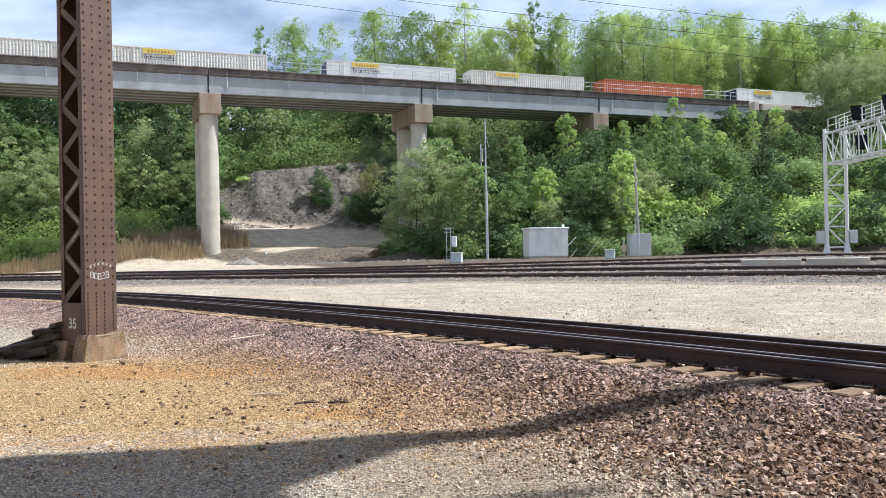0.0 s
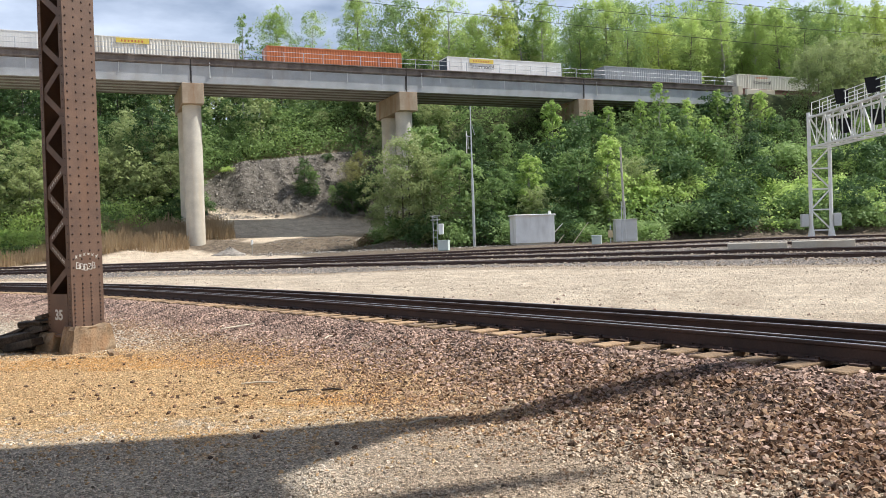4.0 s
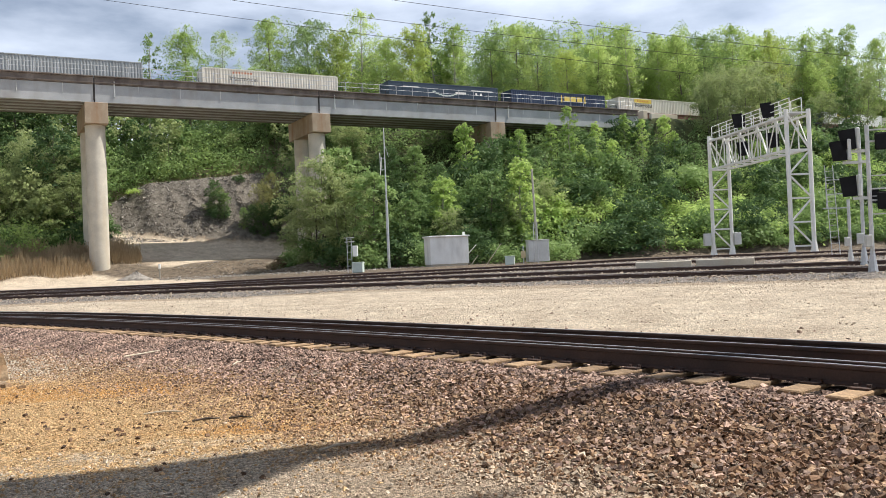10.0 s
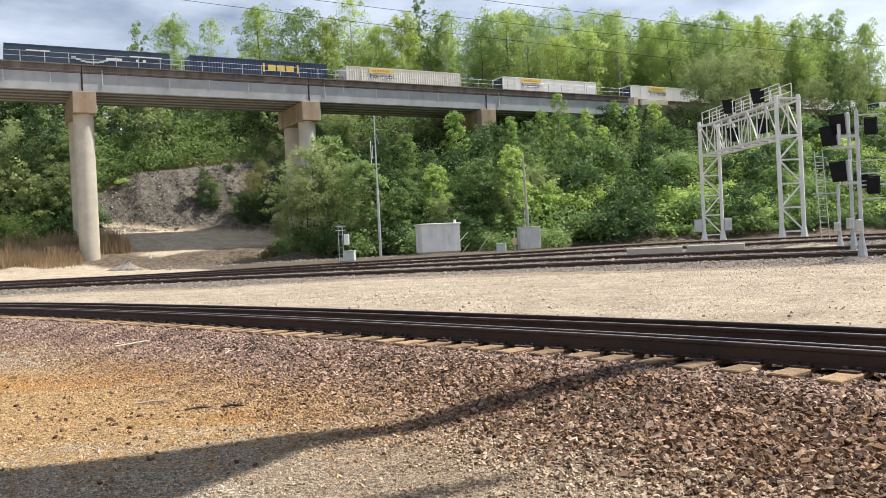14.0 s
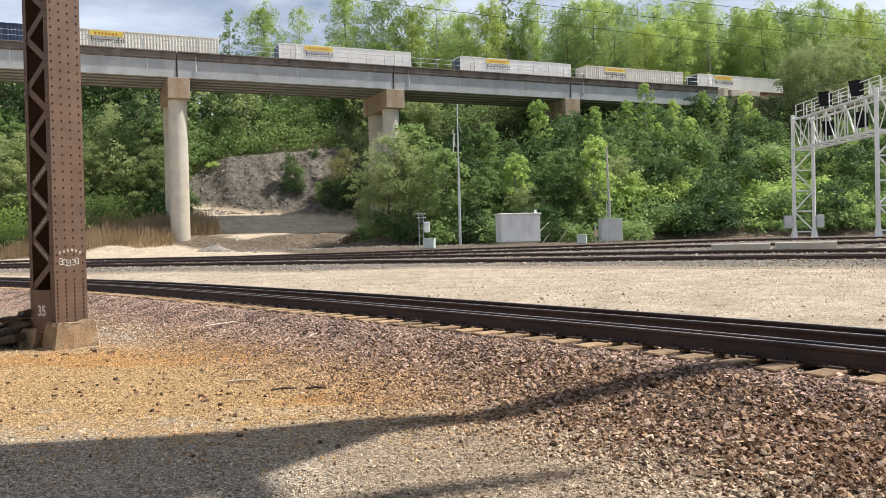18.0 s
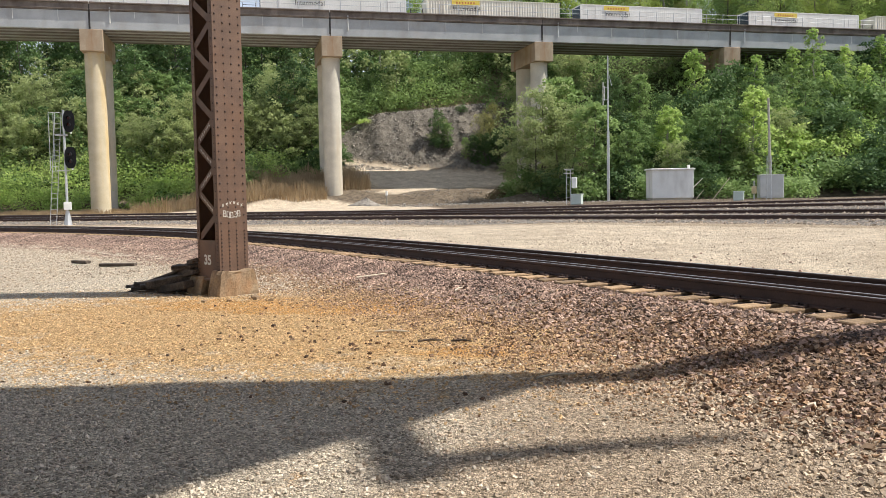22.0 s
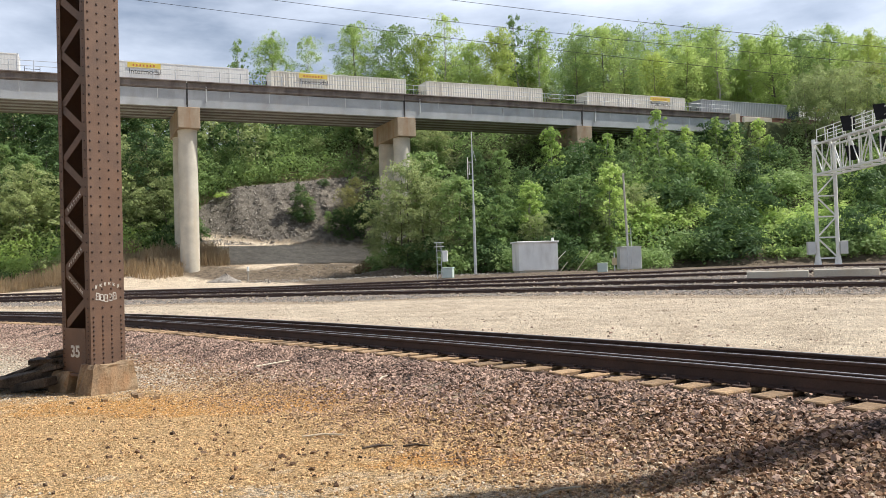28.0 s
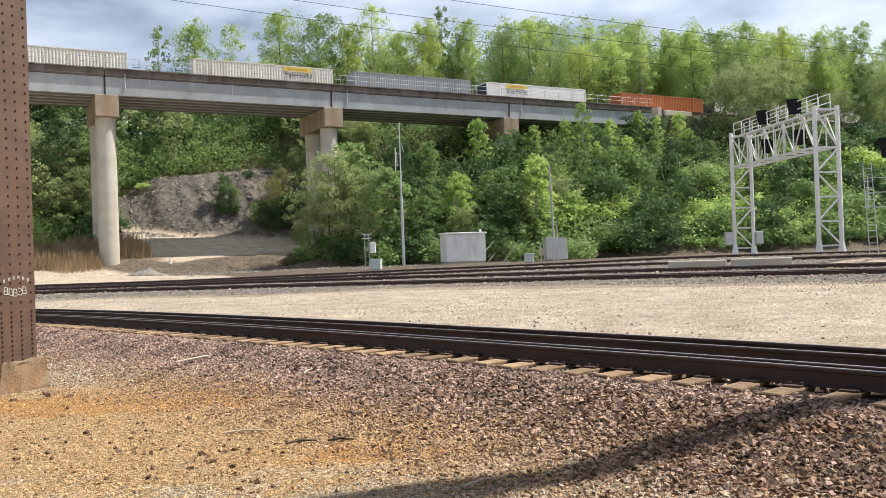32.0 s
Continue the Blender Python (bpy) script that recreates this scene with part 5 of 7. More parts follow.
def make_mast_left():
    ms = thing("mast_signal", "two-headed signal mast with ladder, black heads", "signal", m=ground_pose(-37.3, 42.2, 38))
    part("foot", Mesh().tube((0, 0, -0.1), (0, 0, 0.9), 0.28, 0.1, 8), GALV, ms)
    part("mast", Mesh().tube((0, 0, 0.9), (0, 0, 7.15), 0.075, n=10), GALV, ms)
    part("case_box", Mesh().box(-0.2, 0.24, -0.2, 0.2, 0.95, 1.45, 0.02), BOX_WHITE, ms)
    for z in (4.2, 6.45):
        signal_head("signal_head", ms, pose(0.3, -0.15, z, 0, 0, -8), 2, 0.68)
        part("bracket", Mesh().beam((0, 0, z - 0.3), (0.3, 0, z - 0.3), 0.06, 0.06), GALV, ms)
        part("vent_tube", Mesh().tube((0.38, 0.1, z - 0.75), (0.38, 0.1, z - 0.1), 0.06, n=8), BOX_WHITE, ms)
    ladder(ms, (-0.85, 0.1, 0), (-0.3, 0.1, 7.0), (0.36, 0, 0))
    for z in (3.4, 5.6):
        part("platform", Mesh().beam((-0.5, 0, z), (0.2, 0, z), 0.5, 0.05), GALV, ms)
    part("cage", Mesh().tube((-0.85, 0, 3.4), (-0.85, 0, 7.0), 0.02).tube((-0.6, 0.2, 3.4), (-0.6, 0.2, 7.0), 0.02).tube((-0.85, 0, 7.0), (-0.2, 0.1, 7.0), 0.02), GALV, ms)


def make_masts_right():
    for n, (x, y, hgt) in enumerate(((15.0, 30.2, 5.35), (16.9, 35.0, 5.5), (19.0, 41.0, 3.2))):
        ms = thing("mast_signal", "galvanised signal mast with black heads seen from behind", "signal", "signal masts by the crossing tracks", m=ground_pose(x, y, -6))
        part("foot", Mesh().tube((0, 0, -0.1), (0, 0, 0.75), 0.2, 0.08, 8), GALV, ms)
        part("mast", Mesh().tube((0, 0, 0.7), (0, 0, hgt), 0.075, n=10), GALV, ms)
        part("case_box", Mesh().box(-0.24, -0.02, -0.16, 0.1, 0.9, 1.35, 0.02), BOX_GREY, ms)
        if n == 0:
            for z in (4.75, 2.6):
                part("back_plate", Mesh().box(0.2, 0.66, -0.2, -0.12, z - 0.34, z + 0.30, 0.05), SIGNAL_BLACK, ms, "black signal back plate")
                part("bracket", Mesh().beam((0, 0, z), (0.9, 0, z), 0.07, 0.07).beam((0, 0, z + 0.42), (0.95, 0, z + 0.42), 0.05, 0.05), GALV, ms)
            part("platform_rail", Mesh().tube((1.0, 0, 2.1), (1.0, 0, 3.6), 0.03).beam((0.1, 0, 2.1), (1.3, 0, 2.1), 0.05, 0.05).beam((0.1, 0, 2.75), (1.1, 0, 2.75), 0.04, 0.04).beam((0.1, 0, 3.5), (1.1, 0, 3.5), 0.04, 0.04), GALV, ms)
            ladder(ms, (7.2, 14.8, 0), (7.2, 14.8, 6.2), (0.4, 0, 0))
        if n == 1:
            for px, z in ((-0.52, 5.28), (-0.90, 4.82), (-0.56, 3.3)):
                vs = [(-0.36, 0, 0.40), (0.3, 0, 0.48), (0.34, 0, -0.38), (-0.22, 0, -0.41)]
                plate = Mesh().add([(a + px, -0.25, b + z) for a, _, b in vs] + [(a + px, -0.18, b + z) for a, _, b in vs], [(0, 3, 2, 1), (4, 5, 6, 7), (0, 1, 5, 4), (1, 2, 6, 5), (2, 3, 7, 6), (3, 0, 4, 7)])
                part("back_plate", plate, SIGNAL_BLACK, ms, "black signal back plate")
                part("lamp_unit", Mesh().box(px + 0.36, px + 0.5, -0.3, 0.0, z - 0.4, z + 0.5, 0.03), BOX_GREY, ms)
                part("bracket", Mesh().beam((px + 0.2, -0.1, z - 0.48), (0.2, -0.1, z - 0.48), 0.09, 0.12), BOX_GREY, ms)
            part("back_plate", Mesh().box(0.3, 0.75, 0.1, 0.17, 2.6, 3.2, 0.05), SIGNAL_BLACK, ms)
        if n == 2:
            ladder(ms, (0.6, 4.1, 0.1), (0.4, 4.1, 5.3), (0.42, 0, 0))
            part("platform_rail", Mesh().tube((-1.0, 0, 2.8), (-1.0, 0, 4.3), 0.03).beam((-1.2, 0, 2.8), (0.1, 0, 2.8), 0.05, 0.05).beam((-1.0, 0, 3.5), (0, 0, 3.5), 0.04, 0.04).beam((-1.0, 0, 4.2), (0, 0, 4.2), 0.04, 0.04), GALV, ms)


def make_gantry():
    """Signal bridge: two lattice towers, a box truss with a railed walkway and black heads."""
    a, b = Vector((22.0, 74.95, 0)), Vector((23.98, 61.78, 0))
    way = (b - a).normalized()
    side = Vector((-way.y, way.x, 0))
    side = side if side.x > 0 else -side
    ga, gb = height(a.x, a.y), height(b.x, b.y)
    gn = thing("signal_gantry", "pale steel lattice signal gantry spanning tracks, black signal heads", "signal gantry")
    for p, g in ((a, ga), (b, gb)):
        legs = [p, p + side * 1.75]
        tw = part("tower", Mesh().beam(legs[0] + Vector((0, 0, 1.6)), legs[1] + Vector((0, 0, 1.6)), 0.12, 0.12), WHITE_STEEL, gn)
        for l in legs:
            part("leg", Mesh().tube(l + Vector((0, 0, g + 0.9)), l + Vector((0, 0, 11.75)), 0.16, n=10), WHITE_STEEL, tw)
            part("leg_foot", Mesh().tube(l + Vector((0, 0, g - 0.2)), l + Vector((0, 0, g + 0.95)), 0.36, 0.17, 8), WHITE_STEEL, tw)
        zs = np.linspace(1.6, 8.7, 5)
        for i, z in enumerate(zs[1:]):
            part("strut", Mesh().beam(legs[0] + Vector((0, 0, z)), legs[1] + Vector((0, 0, z)), 0.12, 0.12), WHITE_STEEL, tw)
            u, v = (legs[0], legs[1]) if i % 2 else (legs[1], legs[0])
            part("brace", Mesh().beam(u + Vector((0, 0, zs[i])), v + Vector((0, 0, z)), 0.11, 0.11), WHITE_STEEL, tw)
        part("brace", Mesh().beam(legs[0] + Vector((0, 0, 11.5)), legs[1] + Vector((0, 0, 8.7)), 0.11, 0.11), WHITE_STEEL, tw)
        part("strut", Mesh().beam(legs[0] + Vector((0, 0, 11.5)), legs[1] + Vector((0, 0, 11.5)), 0.12, 0.12), WHITE_STEEL, tw)
        for l, s in ((legs[0], -0.55), (legs[1], 0.45)):
            part("tower_box", Mesh().box(l.x + s - 0.3, l.x + s + 0.3, l.y - 0.3, l.y + 0.2, g + 0.9, g + 2.0, 0.02), BOX_GREY, tw) if p is a else None
    n = 9
    for off in (0.0, 1.75):
        for z in (8.75, 11.3):
            part("chord", Mesh().beam(a + side * off + Vector((0, 0, z)), b + side * off + Vector((0, 0, z)), 0.15, 0.15), WHITE_STEEL, gn)
        for i in range(n + 1):
            p = a.lerp(b, i / n) + side * off
            part("truss_post", Mesh().beam(p + Vector((0, 0, 8.75)), p + Vector((0, 0, 11.3)), 0.08, 0.08), WHITE_STEEL, gn)
            if i < n:
                r = a.lerp(b, (i + 1) / n) + side * off
                z0, z1 = (8.75, 11.3) if i % 2 else (11.3, 8.75)
                part("truss_brace", Mesh().beam(p + Vector((0, 0, z0)), r + Vector((0, 0, z1)), 0.07, 0.07), WHITE_STEEL, gn)
    for i in range(n + 1):
        p = a.lerp(b, i / n)
        part("floor_beam", Mesh().beam(p + Vector((0, 0, 8.75)), p + side * 1.75 + Vector((0, 0, 8.75)), 0.1, 0.1), WHITE_STEEL, gn)
        for off in (0.3, 1.25):
            part("walkway_post", Mesh().tube(p + side * off + Vector((0, 0, 11.3)), p + side * off + Vector((0, 0, 12.6)), 0.035, n=6), WHITE_STEEL, gn)
    for off in (0.3, 1.25):
        for z in (12.0, 12.6):
            part("walkway_rail", Mesh().tube(a + side * off + Vector((0, 0, z)), b + side * off + Vector((0, 0, z)), 0.03, n=6), WHITE_STEEL, gn)
    part("walkway", Mesh().beam(a + side * 0.78 + Vector((0, 0, 11.42)), b + side * 0.78 + Vector((0, 0, 11.42)), 0.85, 0.06), GALV, gn)
    shape = [(-0.44, 0.58), (0.40, 0.62), (0.34, -0.56), (-0.24, -0.60)]
    plate = Mesh().add([(x, -0.03, z) for x, z in shape] + [(x, 0.03, z) for x, z in shape], [(0, 3, 2, 1), (4, 5, 6, 7), (0, 1, 5, 4), (1, 2, 6, 5), (2, 3, 7, 6), (3, 0, 4, 7)]).data("gantry_plate", SIGNAL_BLACK)
    for f in (0.42, 0.78):
        for z in (9.85, 12.2):
            p = a.lerp(b, f) + side * (0.3 if z < 11 else 0.0) + Vector((0, 0, z))
            head = part("signal_head", plate, SIGNAL_BLACK, gn, "black signal back plate", m=Matrix.Translation(p) @ Matrix.Rotation(math.atan2(side.y, side.x) - 0.35, 4, "Z"))
            part("lamp_case", Mesh().box(0.36, 0.62, -0.02, 0.3, -0.5, 0.5, 0.02), SIGNAL_BLACK, head)
            part("drop_arm", Mesh().beam(p + side * 0.55 + Vector((0, 0, -1.0)), p + side * 0.55 + Vector((0, 0, 0.5)), 0.09, 0.09), WHITE_STEEL, gn)


def make_wires():
    for p, q, sag in (((-95, 110, 48.0), (30, 110, 24.8), 0.6), ((-80, 110, 48.0), (45, 110, 25.0), 1.2), ((-60, 110, 47.0), (70, 110, 23.0), 1.0)):
        p, q = Vector(p), Vector(q)
        cu = bpy.data.curves.new("wire", "CURVE")
        cu.dimensions, cu.bevel_depth, cu.bevel_resolution = "3D", 0.03, 1
        sp = cu.splines.new("POLY")
        sp.points.add(24)
        for i in range(25):
            t = i / 24
            w = p.lerp(q, t) - Vector((0, 0, sag * 4 * t * (1 - t)))
            sp.points[i].co = (w.x, w.y, w.z, 1)
        cu.materials.append(BLACK_STEEL)
        tagged(new("power_line", cu), "thin dark overhead power line", "power line", "overhead power lines")


# ---- plants ----
def leaves(rng, centres, radii, per, size, dome=0.55, fringe=0.3):
    """Leaf quads on domed pads with a loose fringe: arrays of vertices and faces."""
    c = np.repeat(centres, per, 0)
    r = np.repeat(radii, per)[:, None]
    n = len(c)
    lean = np.repeat(rng.normal(size=(len(centres), 3)) * 0.22, per, 0)
    ang, rho = rng.uniform(0, 6.283, n), np.sqrt(rng.uniform(0, 1, n)) * 1.1
    flat = np.stack([np.cos(ang) * rho, np.sin(ang) * rho, dome * (1 - rho**2) + rng.normal(size=n) * 0.13], 1)
    flat[:, 2] += (flat * lean).sum(1)
    loose = rng.uniform(0, 1, n) < fringe
    off = np.where(loose[:, None], np.clip(rng.normal(size=(n, 3)), -1.7, 1.7) * np.array([0.62, 0.62, 0.55]), flat)
    p = c + off * r
    up = np.stack([np.cos(ang) * rho * dome, np.sin(ang) * rho * dome, np.full(n, 0.75)], 1) + lean + rng.normal(size=(n, 3)) * 0.42
    up /= np.linalg.norm(up, axis=1)[:, None]
    a = np.cross(up, rng.normal(size=(n, 3)))
    a /= np.linalg.norm(a, axis=1)[:, None] + 1e-9
    b = np.cross(up, a)
    s = size * rng.uniform(0.55, 1.3, (n, 1))
    v = np.stack([p - a * s * 0.6, p - b * s * 0.36, p + a * s * 0.6, p + b * s * 0.36], 1).reshape(-1, 3)
    return v, np.arange(n * 4).reshape(-1, 4)


def tree_kind(name, seed, tall, wide, low, bark, leaf, clumps, per, size, droop=0.0, stems=1, dome=0.55, fringe=0.3):
    """Meshes of trunk with limbs and of the crown, for a tree that stands on the origin."""
    rng = np.random.RandomState(seed)
    wood = Mesh()
    tips, rad = [], []
    for st in range(stems):
        base = np.array([rng.uniform(-0.4, 0.4), rng.uniform(-0.4, 0.4), -0.5]) * (stems > 1) + np.array([0, 0, -0.5 * (stems == 1)])
        lean = rng.uniform(-0.06, 0.06, 2) * (1 if stems == 1 else 3.5)
        line = [base]
        k = 7
        for i in range(1, k + 1):
            f = i / k
            line.append(np.array([base[0] + lean[0] * tall * f + rng.uniform(-0.15, 0.15), base[1] + lean[1] * tall * f + rng.uniform(-0.15, 0.15), tall * 0.93 * f]))
        r0 = tall * 0.014 / (1 if stems == 1 else 1.5)
        for i in range(k):
            wood.tube(line[i], line[i + 1], r0 * (1 - i / k * 0.9), r0 * (1 - (i + 1) / k * 0.9), 7)
        m = clumps // stems
        for i in range(m):
            f = low + (1 - low) * (i + 0.5) / m
            j = min(int(f * k), k - 1)
            p = line[j] + (line[j + 1] - line[j]) * (f * k - j)
            ang = i * 2.4 + rng.uniform(-0.5, 0.5)
            env = math.sin(math.pi * min(1.0, 0.12 + 0.88 * (f - low) / (1 - low) * 0.92)) ** 0.7
            out = wide / 2 * env * rng.uniform(0.45, 1.0)
            tip = p + np.array([math.cos(ang) * out, math.sin(ang) * out, out * rng.uniform(0.1, 0.6) - droop * out])
            wood.tube(p, tip, r0 * 0.28 * (1.1 - f), r0 * 0.06, 5)
            tips.append(tip)
            rad.append(wide * rng.uniform(0.07, 0.15) * (0.6 + 0.5 * env))
            if rng.rand() < 0.5:
                tips.append(p + (tip - p) * 0.5 + rng.uniform(-0.3, 0.3, 3))
                rad.append(wide * rng.uniform(0.06, 0.12))
    v, f = leaves(rng, np.array(tips), np.array(rad), per, size, dome, fringe)
    return wood.data(name + "_trunk", bark), arrays(name + "_crown", v, f, leaf)


def bush_kind(name, seed, tall, wide, leaf, clumps, per, size):
    rng = np.random.RandomState(seed)
    a, r = rng.uniform(0, 6.283, clumps), np.sqrt(rng.uniform(0, 1, clumps))
    z = tall * rng.uniform(0.15, 1.0, clumps) * np.sqrt(np.clip(1 - r**2 * 0.8, 0.05, 1))
    c = np.stack([r * np.cos(a) * wide / 2, r * np.sin(a) * wide / 2, z], 1)
    v, f = leaves(rng, c, wide * rng.uniform(0.09, 0.18, clumps), per, size)
    return arrays(name, v, f, leaf)


RNG = random.Random(11)


def far_wood(name, label, spots, leaf, seed, low=0.12):
    """Many far trees as one mesh of crowns and one of trunks."""
    r = np.random.RandomState(seed)
    cs, rs = [], []
    wood = Mesh()
    for x, y, tall in spots:
        g = height(x, y)
        if low > 0.05:
            wood.tube((x, y, g - 0.5), (x + r.uniform(-0.4, 0.4), y, g + tall * 0.85), tall * 0.012, tall * 0.003, 5)
        else:
            wood.tube((x, y, g - 0.5), (x, y, g + tall * 0.4), tall * 0.01, tall * 0.004, 4)
        k = 24
        f = (np.arange(k) + r.uniform(0, 1, k)) / k
        a = r.uniform(0, 6.283, k)
        o = tall * (0.23 if low > 0.05 else 0.36) * np.sin(math.pi * (0.15 + 0.8 * f)) * r.uniform(0.3, 1, k)
        cs.append(np.stack([x + np.cos(a) * o, y + np.sin(a) * o, g + tall * (low + (0.97 - low) * f)], 1))
        rs.append(tall * r.uniform(0.05, 0.10, k))
    v, f = leaves(r, np.concatenate(cs), np.concatenate(rs), 30, 0.36)
    tagged(new(name, arrays(name, v, f, leaf)), label, "trees", kind="stuff")
    tagged(new(name + "_trunks", wood.data(name + "_trunks", BARK)), "thin grey trunks inside the far wood", "trees", kind="stuff")


def undergrowth(name, label, inside, span, deep, n, leaf, seed, tall=1.5):
    """Leaf clumps close over the ground as one mesh."""
    r = np.random.RandomState(seed)
    s, q = r.uniform(*span, n * 3), r.uniform(*deep, n * 3)
    f = np.interp(s, [-4, -1, -0.2, 0.35, 1, 2, 3, 5, 9], [14, 9, 3, -4, -16, -27, -34, -38, -40])
    c = np.interp(s, [-4, -1, 0, 1, 2, 3, 4, 5, 9], [60, 48, 40, 26, 13, 6, 0.5, -1, -1])
    k = np.nonzero(inside(s, q, f, c) & ~((s > 2.9) & (q > -5.5) & (q < 10)))[0][:n]
    x, y = J1.x + ALONG.x * s[k] * SPAN + INTO.x * q[k], J1.y + ALONG.y * s[k] * SPAN + INTO.y * q[k]
    z = zones(x, y)[0] + r.uniform(0.1, 1.0, len(x)) ** 1.5 * tall
    v, fc = leaves(r, np.stack([x, y, z], 1), r.uniform(0.5, 1.1, len(x)) * (0.4 + 0.4 * tall), 26, 0.27)
    tagged(new(name, arrays(name, v, fc, leaf)), label, "undergrowth", kind="stuff")


def put_tree(kind, x, y, scale=1.0, label="", group="", sink=0.0, top=None):
    """A tree at a place; top: the height that its tip reaches, in place of a scale."""
    wood, crown, lab = kind
    g = height(x, y) - sink
    if top is not None:
        scale = max(0.35, (top - g) / max(v.co.z for v in crown.vertices))
    wide = scale if top is None else min(scale * 0.88, 1.05)
    ob = thing("tree", label or lab, "tree", group, m=Matrix.Translation((x, y, g)) @ Matrix.Rotation(RNG.uniform(0, 6.28), 4, "Z") @ Matrix.Diagonal((wide * RNG.uniform(0.92, 1.08), wide, scale * (RNG.uniform(0.92, 1.08) if top is None else 1.0), 1)))
    part("trunk", wood, BARK, ob)
    part("crown", crown, LEAF_MID, ob)
    return ob


def put_bush(kind, x, y, scale=1.0, group="", sink=0.1):
    me, lab = kind
    ob = new("bush", me)
    ob.matrix_basis = Matrix.Translation((x, y, height(x, y) - sink)) @ Matrix.Rotation(RNG.uniform(0, 6.28), 4, "Z") @ Matrix.Diagonal((scale, scale, scale * RNG.uniform(0.8, 1.15), 1))
    return tagged(ob, lab, "bush", group)


def make_plants():
    airy = {"dome": 0.9, "fringe": 0.55}
    tall = [tree_kind("tall_a", 1, 14, 7.0, 0.18, BARK, LEAF_LIGHT, 70, 104, 0.20, **airy) + ("tall tree in fresh light green leaf",),
            tree_kind("tall_b", 2, 16.5, 5.2, 0.22, PALE_BARK, LEAF_LIGHT, 66, 92, 0.195, **airy) + ("tall slender poplar in bright spring leaf",),
            tree_kind("tall_c", 3, 13, 8.5, 0.15, BARK, LEAF_MID, 76, 104, 0.20, **airy) + ("broad green tree on the hilltop",),
            tree_kind("thin_d", 4, 15, 5.5, 0.2, PALE_BARK, LEAF_LIGHT, 44, 58, 0.195, **airy) + ("thin open-crowned tree with sky between its leaves",),
            tree_kind("tall_e", 14, 12, 6.5, 0.12, BARK, LEAF_YELLOW, 66, 100, 0.20, **airy) + ("yellow-green tree with a ragged crown",),
            tree_kind("tall_f", 15, 11, 7.5, 0.15, BARK, LEAF_OLIVE, 60, 84, 0.195, **airy) + ("olive-brown tree just coming into leaf",),
            tree_kind("sapling_g", 16, 13, 3.4, 0.2, PALE_BARK, LEAF_MID, 40, 34, 0.22, 0.2, **airy) + ("thin sapling with a sparse airy crown",)]
    slope = [tree_kind("slope_a", 5, 10, 3.9, 0.12, PALE_BARK, LEAF_FRESH, 50, 56, 0.25) + ("young light green tree on the slope",),
             tree_kind("slope_b", 6, 9, 4.6, 0.08, BARK, LEAF_MID, 54, 60, 0.25) + ("green tree on the slope",),
             tree_kind("willow", 7, 8, 6.5, 0.05, BARK, LEAF_WILLOW, 70, 110, 0.16, 0.1, 3) + ("rounded grey-green willow shrub tree",),
             tree_kind("dark", 8, 11, 6.5, 0.06, BARK, LEAF_DARK, 60, 60, 0.28) + ("dark green tree, shade of the hill put into its leaf colour",),
             tree_kind("slope_e", 17, 9, 3.3, 0.10, PALE_BARK, LEAF_FRESH, 44, 52, 0.23) + ("slender young light green tree on the slope",)]
    bush = [(bush_kind("bush_mid", 9, 2.4, 4.2, LEAF_MID, 36, 70, 0.21), "low green bush on the slope"),
            (bush_kind("bush_light", 10, 2.0, 4.4, LEAF_FRESH, 36, 70, 0.21), "low bright green bush on the slope"),
            (bush_kind("bush_dark", 12, 2.8, 4.4, LEAF_DARK, 36, 70, 0.21), "low dark green leafy bush"),
            (bush_kind("bush_willow", 13, 2.6, 3.6, LEAF_WILLOW, 34, 70, 0.18), "rounded grey-green leafy shrub")]
    rng = RNG
    # hilltop wood beyond the train: the front row one by one, then the trees behind it
    for x, y, top, k in ((-45.5, 117.4, 36.3, 6), (-40.2, 120.5, 37.9, 0), (-35.4, 123.3, 37.6, 3), (-28.3, 121.4, 39.0, 0), (-23.2, 122.2, 38.6, 2), (-19.5, 122.7, 36.8, 4), (-15.6, 123.3, 40.1, 3), (-11.7, 123.9, 36.4, 0), (-8.1, 124.4, 37.2, 4),
                         (-4.3, 125.3, 39.6, 6), (-1.4, 126.4, 37.8, 1), (4.1, 128.6, 37.2, 2), (8.5, 130.3, 38.9, 0), (12.0, 131.7, 38.8, 2)):
        put_tree(tall[k], x, y, group="hilltop wood", top=top)
    for x, y, top, k in ((16.8, 133.6, 35.1, 4), (21.4, 135.8, 36.7, 0), (27.8, 138.9, 39.7, 3), (32.9, 141.4, 38.9, 1), (37.6, 143.7, 39.7, 0), (42.1, 146.1, 40.1, 2), (47.2, 149.0, 41.9, 0), (52.4, 152.0, 40.5, 1), (56.6, 154.3, 41.3, 4),
                         (66.0, 159.7, 42.9, 0), (74.7, 164.6, 44.4, 1), (83.8, 169.8, 43.7, 0)):
        put_tree(tall[k], x, y, group="hilltop wood", top=top)
    for i in range(92):
        s = rng.uniform(1.15, 6.4)
        q = float(np.interp(s, [1, 2, 3, 4, 6], [30, 20, 16, 14, 12])) + rng.random() ** 1.4 * 26
        p = bridge_at(s * SPAN, q, 0)
        k = rng.choice((0, 0, 1, 1, 2, 3, 4, 5))
        most = (1.8 + rng.uniform(0.235, 0.262) * p.y - height(p.x, p.y)) / 15.0
        if most > 0.3:
            put_tree(tall[k], p.x, p.y, min(rng.uniform(0.8, 1.18), most), group="hilltop wood")
    spots = []
